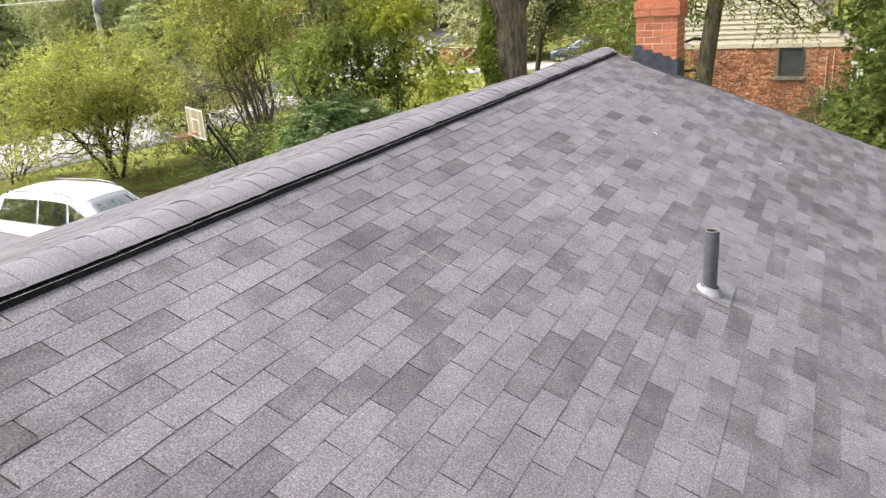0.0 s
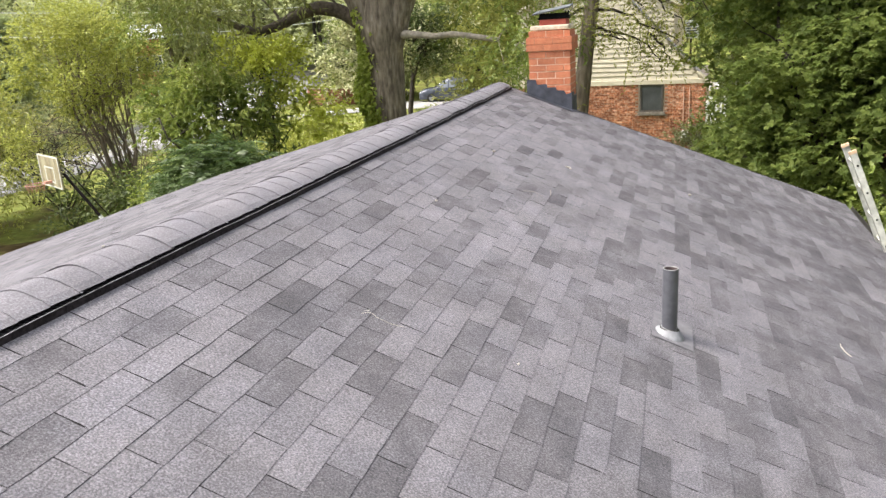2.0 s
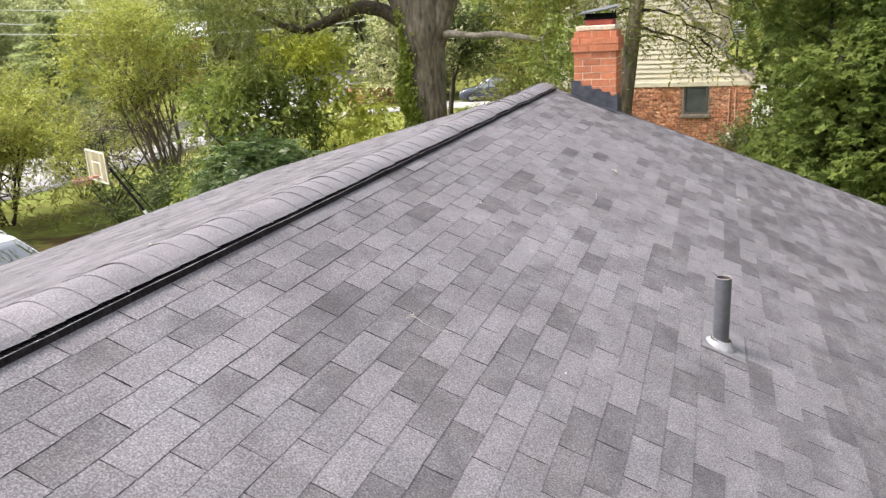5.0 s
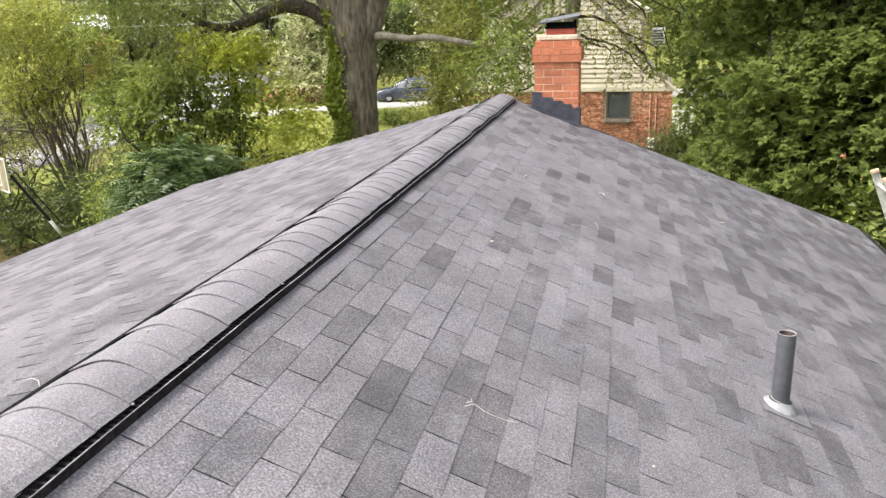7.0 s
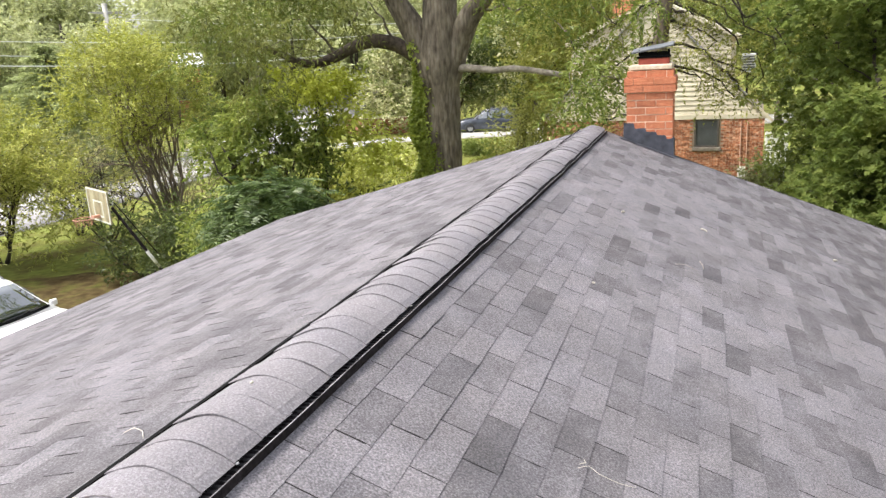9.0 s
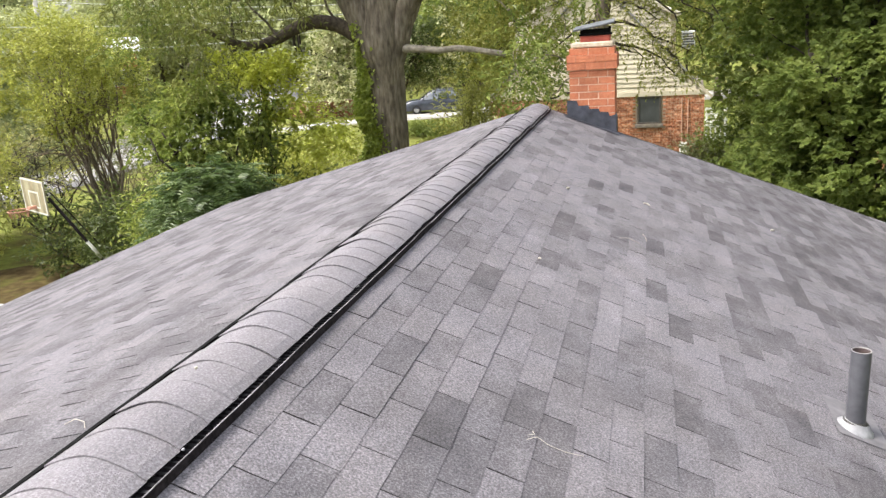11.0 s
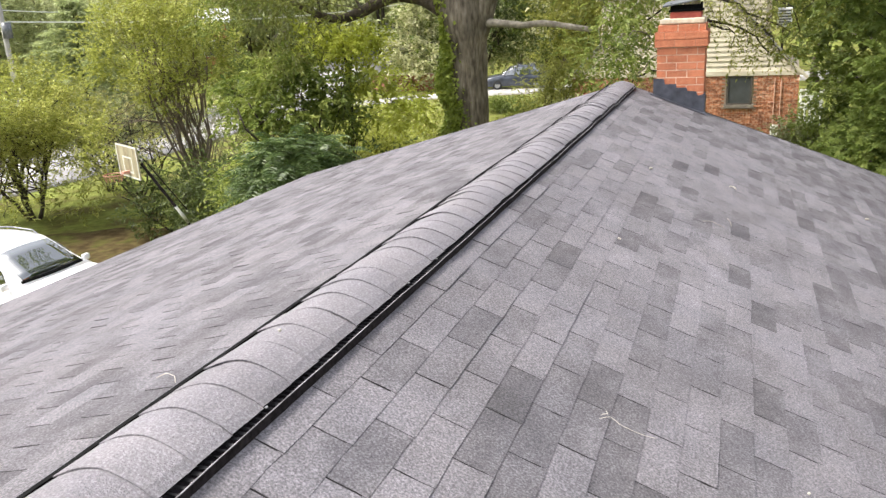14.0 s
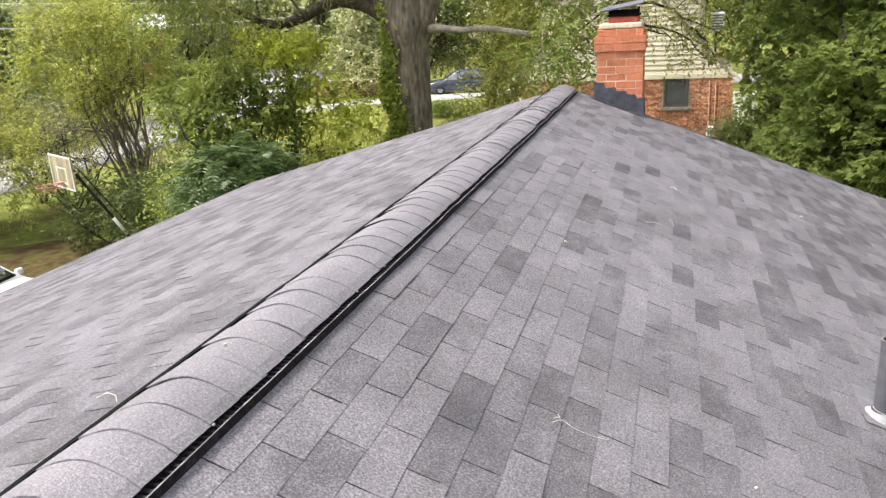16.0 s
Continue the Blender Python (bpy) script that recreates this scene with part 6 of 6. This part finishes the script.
broad_tree("shrub", "yellow-green shrub with bare stems below the dark tree", (-9.3, 13.0, 0.1), ((-9.45, 13.0, 1.9), (1.15, 1.1, 1.4)), L_dark, M_bark2, 27, stems=8, trunk=0.03, clumps=24, density=110, leaf=0.13, ratio=0.42, twig=0.4, limbs=20, category="shrub")
broad_tree("shrub", "olive shrub with bare stems beside the dark tree", (-12.2, 17.8, 0.1), ((-12.0, 17.8, 1.8), (1.6, 1.4, 1.0)), L_olive, M_bark2, 24, stems=7, trunk=0.035, clumps=6, density=85, leaf=0.12, ratio=0.4, twig=0.5, limbs=14, category="shrub")
broad_tree("bright_shrub", "yellow-green shrub with flat sprays on the lawn", (-10.1, 20.2, 0), ((-9.9, 20.2, 1.95), (1.7, 1.2, 0.75)), L_lime, M_bark2, 29, stems=5, trunk=0.03, clumps=30, density=260, leaf=0.11, ratio=0.45, twig=0.4, limbs=12, category="shrub")
broad_tree("shrub", "rounded green shrub before the far brick house", (-37.5, 51.5, 0), ((-37.5, 51.5, 2.3), (2.4, 1.6, 2.3)), L_mid, M_bark2, 30, stems=4, trunk=0.05, clumps=26, density=50, leaf=0.22, ratio=0.5, twig=0.5, limbs=8, category="shrub")
# a tree beyond the car, which shows in its side windows
broad_tree("street_tree", "leafy tree beyond the parked car, mirrored in its windows", (-24.5, -1.5, 0.1), ((-24.5, -1.5, 3.6), (3.6, 4.2, 3.2)), L_lime, M_bark2, 33, stems=2, trunk=0.14, clumps=40, density=60, leaf=0.2, ratio=0.5, twig=0.5, limbs=12)
# hedge and bright shrubs between the dark tree and the oak
for k, (x, y, r, h) in enumerate(((-12.8, 27.2, 1.9, 1.3), (-10.8, 28.6, 1.6, 1.15), (-15.6, 30.5, 2.0, 1.3), (-8.6, 27.0, 1.3, 0.9))):
    broad_tree("bright_shrub", "rounded yellow-green shrub on the lawn", (x, y, 0), ((x, y, h * 0.8), (r, r, h)), L_lime, M_bark2, 31 + k, stems=4, trunk=0.03, clumps=20, density=60, leaf=0.17, ratio=0.5, twig=0.4, limbs=8, category="shrub", group="bright shrubs on the lawn")
for k, (x, y, r, h) in enumerate(((-3.8, 29.5, 2.2, 1.0), (-6.8, 31, 1.8, 0.9), (-3.0, 27.2, 1.6, 1.5), (-4.2, 25.6, 1.6, 1.5))):
    broad_tree("shrub", "rounded mid-green shrub behind the oak", (x, y, 0), ((x, y, h * 0.85), (r, r, h)), L_olive if k > 1 else L_mid, M_bark2, 41 + k, stems=4, trunk=0.03, clumps=20, density=55, leaf=0.17, ratio=0.5, twig=0.4, limbs=8, category="shrub", group="shrubs behind the oak")
# pale flowering shrub trees over the street
broad_tree("magnolia", "pale blossoming broad tree behind the brick planter", (-20.5, 56.5, 0), ((-20.6, 57.5, 4.4), (4.4, 3.2, 4.0)), L_mid, M_bark2, 51, stems=4, trunk=0.16, clumps=52, density=46, second=L_pale, share=0.80, leaf=0.30, ratio=0.6, twig=0.7, limbs=16, extra=(((-22.6, 52.4, 1.1), (1.4, 1.0, 1.2)), ((-21.0, 52.8, 1.9), (1.9, 1.2, 1.6)), ((-23.0, 53.4, 2.9), (1.5, 1.0, 1.2)), ((-19.6, 53.2, 1.3), (1.6, 1.0, 1.3)), ((-24.3, 54.0, 3.6), (0.9, 0.9, 0.8)), ((-23.3, 54.2, 4.9), (1.0, 1.0, 0.9)), ((-23.8, 54.0, 2.5), (0.9, 0.8, 0.7)), ((-22.4, 54.4, 6.2), (1.1, 1.0, 0.9))))
broad_tree("magnolia", "dark glossy tree with pale blossoms behind the oak", (-9.45, 31.0, 0), ((-9.2, 31.0, 5.3), (1.5, 1.5, 2.0)), L_shade_dark, M_bark2, 52, stems=1, trunk=0.16, clumps=34, density=120, second=L_pale, share=0.36, leaf=0.17, ratio=0.6, twig=0.4, limbs=16, fork=0.55, size=(0.2, 0.36), extra=(((-7.6, 31.0, 4.6), (0.7, 0.6, 0.6)), ((-7.0, 31.0, 5.4), (0.8, 0.6, 0.6)), ((-7.9, 31.0, 5.8), (0.8, 0.7, 0.6)), ((-8.3, 31.0, 3.9), (0.6, 0.5, 0.5)), ((-7.2, 31.0, 3.9), (0.6, 0.5, 0.35)), ((-6.6, 31.0, 4.6), (0.7, 0.6, 0.5)), ((-7.0, 31.2, 6.4), (0.9, 0.7, 0.6))))
broad_tree("magnolia", "mid-green tree beyond the oak and the drive", (-8.8, 40.5, 0), ((-8.6, 40.5, 5.6), (3.0, 2.6, 2.4)), L_mid, M_bark2, 55, stems=2, trunk=0.2, clumps=36, density=70, leaf=0.24, ratio=0.6, twig=0.5, limbs=14)
broad_tree("shrub", "low mid-green shrub on the lawn before the drive", (-11.3, 41.0, 0), ((-11.2, 41.0, 0.32), (1.9, 1.2, 0.42)), L_mid, M_bark2, 56, stems=4, trunk=0.03, clumps=24, density=110, leaf=0.15, ratio=0.5, twig=0.25, limbs=8, category="shrub")
broad_tree("magnolia", "olive-green tree beside the street", (-3.4, 37, 0), ((-4.2, 35.5, 5.2), (3.6, 2.6, 4.6)), L_olive, M_bark2, 53, stems=2, trunk=0.2, clumps=54, density=55, leaf=0.24, ratio=0.5, twig=0.6, limbs=14)
# maples on the east side, close to the eave
broad_tree("maple", "dense dark maple close beside the eave", (5.6, 13.4, 0), ((5.65, 13.2, 5.0), (2.75, 2.3, 4.4)), L_maple, M_bark2, 61, stems=2, trunk=0.16, clumps=58, density=215, per_twig=6, leaf=0.12, ratio=1.15, twig=0.42, droop=-0.12, limbs=30, shell=0.3, lobes=True, size=(0.20, 0.36), flat=0.55, extra=(((3.6, 12.6, 3.0), (0.7, 0.7, 0.5)), ((3.6, 12.2, 2.3), (0.9, 0.7, 0.6)), ((4.2, 11.4, 2.2), (0.9, 0.8, 0.6)), ((3.9, 13.0, 4.2), (0.6, 0.7, 0.5)), ((3.6, 13.2, 5.7), (0.7, 0.7, 0.5)), ((5.0, 10.9, 3.4), (0.9, 0.7, 0.5)), ((6.2, 10.8, 4.2), (0.9, 0.7, 0.5))))
broad_tree("maple", "tall dark maple further from the house", (9.5, 14.5, 0), ((9.3, 14.3, 5.7), (3.2, 3.0, 4.6)), L_mid, M_bark2, 62, stems=2, trunk=0.18, clumps=90, density=110, per_twig=6, leaf=0.13, ratio=1.15, twig=0.45, droop=-0.2, limbs=24, lobes=True, size=(0.15, 0.27))
# maple added out of view to cut sky light over the east eave
broad_tree("maple", "added broad maple, out of view beyond the ladder, shading the east eave", (11.0, 7.0, 0), ((10.6, 7.0, 5.4), (2.7, 3.4, 4.0)), L_mid, M_bark2, 70, stems=2, trunk=0.17, clumps=70, density=95, per_twig=6, leaf=0.14, ratio=1.15, twig=0.45, droop=-0.2, limbs=20, lobes=True, size=(0.17, 0.30), flat=0.7)
broad_tree("maple", "maple crown in front of the far brick house", (5.4, 19.5, 0), ((5.3, 19.5, 6.2), (2.6, 2.4, 3.6)), L_mid, M_bark2, 63, stems=2, trunk=0.15, clumps=36, density=70, per_twig=6, leaf=0.15, ratio=1.15, twig=0.45, droop=-0.2, limbs=16, lobes=True, extra=(((3.75, 21.5, 4.7), (0.5, 0.6, 0.5)), ((3.5, 21.0, 6.4), (0.7, 0.7, 0.5)), ((3.85, 20.8, 3.5), (0.5, 0.6, 0.5)), ((4.1, 20.2, 2.8), (0.6, 0.6, 0.5)), ((4.0, 21.0, 5.6), (0.6, 0.7, 0.5)), ((2.9, 22.0, 7.4), (0.8, 0.7, 0.5)), ((3.85, 25.0, 3.3), (0.55, 0.6, 0.5)), ((3.95, 25.0, 4.3), (0.6, 0.6, 0.6)), ((4.1, 25.0, 5.4), (0.7, 0.6, 0.6)), ((4.5, 24.6, 2.6), (0.8, 0.6, 0.6)), ((2.62, 21.0, 4.75), (0.40, 0.4, 0.26)), ((2.95, 21.0, 4.45), (0.36, 0.4, 0.24))))
broad_tree("shrub", "bright young leaves behind the ladder", (6.4, 8.8, 0), ((6.4, 8.7, 2.5), (1.5, 1.3, 1.25)), L_mid, M_bark2, 64, stems=5, trunk=0.04, clumps=26, density=130, leaf=0.14, ratio=0.6, twig=0.4, limbs=14, category="shrub")
broad_tree("shrub", "mid-green shrub below the maple", (5.2, 10.4, 0), ((5.2, 10.3, 1.7), (1.6, 1.2, 1.5)), L_mid, M_bark2, 65, stems=5, trunk=0.04, clumps=24, density=120, leaf=0.14, ratio=0.6, twig=0.4, limbs=14, category="shrub")
broad_tree("shrub", "yellow-green shrub at the gable end of the roof", (-3.9, 20.2, 0), ((-3.55, 20.0, 3.0), (1.25, 1.0, 1.5)), L_olive, M_bark2, 69, stems=5, trunk=0.03, clumps=40, density=110, leaf=0.13, ratio=0.45, twig=0.4, limbs=12, category="shrub")
broad_tree("shrub", "pale-leaved shrub at the corner of the brick house", (2.9, 21.6, 0), ((2.85, 21.3, 1.8), (0.75, 0.7, 1.0)), L_sage, M_bark2, 66, stems=4, trunk=0.03, clumps=30, density=190, leaf=0.14, ratio=0.5, twig=0.4, limbs=10, category="shrub")


broad_tree("shrub", "pale green shrub over the wall of the brick house", (3.5, 20.5, 0), ((3.6, 20.5, 2.2), (0.95, 0.8, 1.2)), L_mid, M_bark2, 68, stems=4, trunk=0.03, clumps=26, density=170, leaf=0.12, ratio=0.5, twig=0.35, limbs=10, category="shrub")
broad_tree("shrub", "mid-green shrub between the maple and the brick house", (4.3, 18.2, 0), ((4.35, 18.0, 2.1), (1.2, 1.0, 1.5)), L_shade_dark, M_bark2, 67, stems=4, trunk=0.035, clumps=22, density=100, leaf=0.13, ratio=0.55, twig=0.4, limbs=12, category="shrub")


# conifer by the street
def conifer(x, y, h, r, seed, label):
    g = np.random.default_rng(seed)
    root = thing("conifer", label, "tree")
    b = np.array([x, y, ground_z(x, y)])
    root.location = b
    bm = bmesh.new()
    tube(bm, [(0, 0, -0.2), (0, 0, h * 0.5), (0, 0, h)], [0.22, 0.14, 0.02], 9)
    part("trunk", bm, M_bark2, root, "", True)
    P, A = [], []
    z = 0.8
    while z < h:
        rr = r * (1 - z / h) ** 0.8
        for _ in range(int(11 + 14 * rr)):
            a = g.uniform(0, math.tau)
            ln = rr * g.uniform(0.7, 1.1)
            f = g.random(26)[:, None] ** 0.6
            d = np.array([math.cos(a), math.sin(a), -0.22])
            P.append(np.array([0, 0, z]) + d * ln * f + g.normal(size=(26, 3)) * (0.12, 0.12, 0.05))
            A.append(unit(d * 0.8 + g.normal(size=(26, 3)) * 0.45))
        z += 0.42
    P, A = np.concatenate(P), np.concatenate(A)
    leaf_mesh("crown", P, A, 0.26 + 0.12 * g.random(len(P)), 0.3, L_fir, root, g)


conifer(-34.0, 32.8, 7.8, 7.0, 71, "dark layered conifer beside the street")
conifer(-41, 26, 9.0, 5.0, 72, "dark layered conifer beyond the street")
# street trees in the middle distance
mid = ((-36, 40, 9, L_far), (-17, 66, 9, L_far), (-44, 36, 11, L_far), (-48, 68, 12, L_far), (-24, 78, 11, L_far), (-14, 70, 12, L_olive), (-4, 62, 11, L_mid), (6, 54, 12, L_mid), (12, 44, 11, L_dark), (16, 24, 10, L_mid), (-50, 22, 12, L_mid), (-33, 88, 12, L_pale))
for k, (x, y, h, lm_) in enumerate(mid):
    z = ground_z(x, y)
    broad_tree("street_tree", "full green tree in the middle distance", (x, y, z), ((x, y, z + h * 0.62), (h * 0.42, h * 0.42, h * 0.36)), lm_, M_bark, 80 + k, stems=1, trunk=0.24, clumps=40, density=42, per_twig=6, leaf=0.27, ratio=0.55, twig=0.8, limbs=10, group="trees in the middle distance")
# woods all round the horizon
g = np.random.default_rng(99)
cl = []
for k in range(420):
    a = radians(g.uniform(-180, 180))
    d = g.uniform(84, 128)
    x, y = math.sin(a) * d, math.cos(a) * d
    z = ground_z(x, y)
    h = g.uniform(9, 17)
    for q in range(3):
        cl.append(((x + g.normal(0, 2), y + g.normal(0, 2), z + h * (0.3 + 0.27 * q)), np.array([3.6, 3.6, 2.6]) * g.uniform(0.8, 1.25)))
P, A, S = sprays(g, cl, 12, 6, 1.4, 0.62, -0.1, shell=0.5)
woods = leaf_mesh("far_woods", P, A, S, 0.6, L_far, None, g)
tagged(woods, "dense green woods beyond the street", "woods", kind="stuff")
bm = bmesh.new()
for k in range(260):
    a = radians(g.uniform(-70, 60))
    d = g.uniform(82, 120)
    x, y = math.sin(a) * d, math.cos(a) * d
    z = ground_z(x, y)
    tube(bm, [(x, y, z - 0.2), (x + g.normal(0, 0.4), y, z + 9)], [0.25, 0.12], 6)
tagged(ob_from("far_trunks", bm, M_bark2, None, True), "dim trunks at the edge of the woods", "woods", kind="stuff")

# ---- shingle tabs, course by course ----
def tab_points(w, g, lift=0.0, slot=0.0031):
    """The ring of one tab in u, y, h, above and below: thin at its head, thick at its butt, with ragged cut edges."""
    a, b = slot, w - slot
    hb = 0.0028 + lift + abs(g.normal(0, 0.0007))
    e = g.normal(0, 0.0013, 13)
    skew = g.normal(0, 0.0012)
    top = [(-0.02, a, 0.0012), (-0.02, b, 0.0012), (0.04, b + e[0] * 0.7, 0), (0.086, b + e[1], 0), (EXPO - 0.001 + e[2] + skew, b + e[3], 0)]
    top += [(EXPO - 0.001 + e[4 + k] + skew * (1 - f * 2), b + (a - b) * f, 0) for k, f in enumerate((0.24, 0.52, 0.77))]
    top += [(EXPO - 0.001 + e[8] - skew, a + e[9], 0), (0.086, a + e[10], 0), (0.04, a + e[11] * 0.7, 0)]
    top = [(u, y, h or 0.0012 + (hb - 0.0012) * (u + 0.02) / (EXPO + 0.02)) for u, y, h in top]
    return top + [(u, y, h - 0.003 if u > 0 else -0.002) for u, y, h in top]


RING = 11
TAB_FACES = [tuple(range(RING))[::-1], tuple(range(RING, 2 * RING))] + [(k, (k + 1) % RING, RING + (k + 1) % RING, RING + k) for k in range(RING)]
TAB_SLOTS = [0, 1, 0] + [1] * (RING - 1)      # granules above, bare asphalt on the cut edges
# weathered tabs: course, half-tab step
DARK_UP = {(1, -10), (2, -1), (3, 4), (3, 6), (4, -3), (5, -6), (5, 10), (5, 16), (6, -1), (6, 25), (7, -4), (7, -2), (7, 6), (7, 12), (8, -5), (8, 27), (10, -9), (10, -7), (10, 11), (10, 17), (11, -2), (11, 2), (11, 8), (13, -6), (13, -4)}
DARK_LOW = {(14, -5), (14, 11), (14, 13), (14, 23), (15, -2), (15, 4), (16, 1), (16, 17), (16, 21), (17, -6), (17, -4), (17, 2), (18, 33), (19, 4), (19, 16), (19, 26), (20, 11), (20, 17), (21, 16), (21, 22), (21, 24), (22, 3), (23, -2), (23, 4), (24, 9), (25, 18), (25, 30), (27, 14), (29, 14), (29, 24), (30, 21), (32, 25)}
MIXED = {(1, -8), (1, 2), (1, 14), (2, -7), (3, -12), (3, 12), (4, -13), (4, -5), (5, -2), (5, 0), (6, -7), (7, 2), (7, 4), (7, 20), (8, 13), (9, -6), (9, 4), (9, 6), (11, 14), (11, 30), (12, 9), (12, 15), (13, 6), (13, 16), (13, 26), (14, 5), (14, 9), (14, 25), (15, -6), (15, 6), (15, 12), (15, 26), (17, 30), (18, 5), (18, 19), (19, -2), (21, -4), (22, 13), (24, 15)}
DARK_FAR = {(1, 8), (7, 20), (11, 30), (13, 26), (15, 26), (14, 29), (17, 32), (17, 24), (18, 23), (22, 23), (21, 34)}
MIXED_FAR = {(1, 18), (3, 22), (13, 34), (10, 19), (9, 38), (9, 40), (10, 39), (7, 36), (3, 28), (24, 31), (19, 22), (15, 10), (16, 11), (6, 11), (8, 17), (7, 8), (24, 45), (12, 31), (13, 28), (5, 14), (16, 31)}
DARK = DARK_UP | DARK_LOW | DARK_FAR
MIXED = MIXED | MIXED_FAR


def lay(slope, m, u0, y0, ulen, south, north, near, flip):
    g = np.random.default_rng(21 + flip)
    slot = 0.0031 if flip else 0.0025      # the cut-outs are wider on the shallower slope
    kinds = []
    for v in range(14):
        me = bpy.data.meshes.new("shingle")
        p = tab_points(TAB, g, 0.0010 if v == 13 else 0.0005 if v == 12 else 0.0, slot)
        me.from_pydata(p, [], TAB_FACES)
        kinds.append(me)
    tones = ([], [], [])
    for me in kinds:
        for q, mm in enumerate((M_sh, M_sm, M_sd)):
            c = me.copy()
            c.materials.append(mm)
            c.materials.append(M_edge)
            c.polygons.foreach_set("material_index", TAB_SLOTS)
            tones[q].append(c)
        bpy.data.meshes.remove(me)
    field_v = ([], [], [])
    n = -1
    while u0 + n * EXPO < ulen:
        u = u0 + n * EXPO
        x = u / (CR if not flip else CL)
        far = north(x)
        mm = math.floor((south - y0) / (TAB / 2))
        mm += (mm - n - 1) % 2
        drift = 0.004 * math.sin(n * 0.7) + float(g.normal(0, 0.0025))
        while y0 + mm * TAB / 2 < far - 0.03:
            ya = y0 + mm * TAB / 2 + drift
            w = min(TAB, far - ya)
            if flip:
                tone = 2 if g.random() < 0.14 else (1 if g.random() < 0.5 else 0)
            else:
                # past u 2.3, extra dark tabs also put the trees' shade into the tones
                seen = -2.2 < ya < 2.4 and n < 23 or 2.4 <= ya < 5.2 and n < 18
                tone = 2 if (n, mm) in DARK or g.random() < (0.0 if seen else 0.52 if u > 2.3 else 0.26) else (1 if (n, mm) in MIXED or g.random() < ((0.10 if n < 14 else 0.30) if seen else 0.64 if u > 2.3 else 0.44) else 0)
            if near(u, ya) and w == TAB:
                ob = new("shingle", tones[tone][int(g.integers(14))])
                ob.parent = slope
                yo = -ya - TAB if flip else ya
                ob.matrix_basis = m @ Matrix.Translation((u, yo, 0))
            else:
                p = np.array(tab_points(w, g, float(g.uniform(0.001, 0.004)) if g.random() < 0.06 else 0.0, slot)) + (u, (-ya - w) if flip else ya, 0)
                field_v[tone].append(p)
            mm += 2
        n += 1
    M3 = np.array(m)
    for d, name in enumerate(("grey", "mixed grey", "charcoal")):
        v = np.array(field_v[d]).reshape(-1, 3)
        v = v @ M3[:3, :3].T + M3[:3, 3]
        k = len(v) // (2 * RING)
        me = bpy.data.meshes.new("shingle_field")
        me.from_pydata(v.tolist(), [], [tuple(q + i * 2 * RING for q in f) for i in range(k) for f in TAB_FACES])
        for mm in ((M_shi, M_smi, M_sdi)[d], M_edge):
            me.materials.append(mm)
        me.polygons.foreach_set("material_index", np.tile(TAB_SLOTS, k))
        ob = new("shingle_field", me)
        ob.parent = slope
        tagged(ob, "the rest of the shingle tabs, %s" % name, kind="stuff")


lay(roof_r, slope_r, 0.15 * CR - 0.0062, -0.0358, EX * CR + 0.02, SOUTH, rake_right, lambda u, y: 0.2 < u < 2.9 and -1.75 < y < 1.9, 0)
lay(roof_l, slope_l, 0.17, 0.06, -WX * CL + 0.02, SOUTH, lambda x: rake_left(-x), lambda u, y: 0.2 < u < 1.25 and -1.5 < y < 1.3, 1)
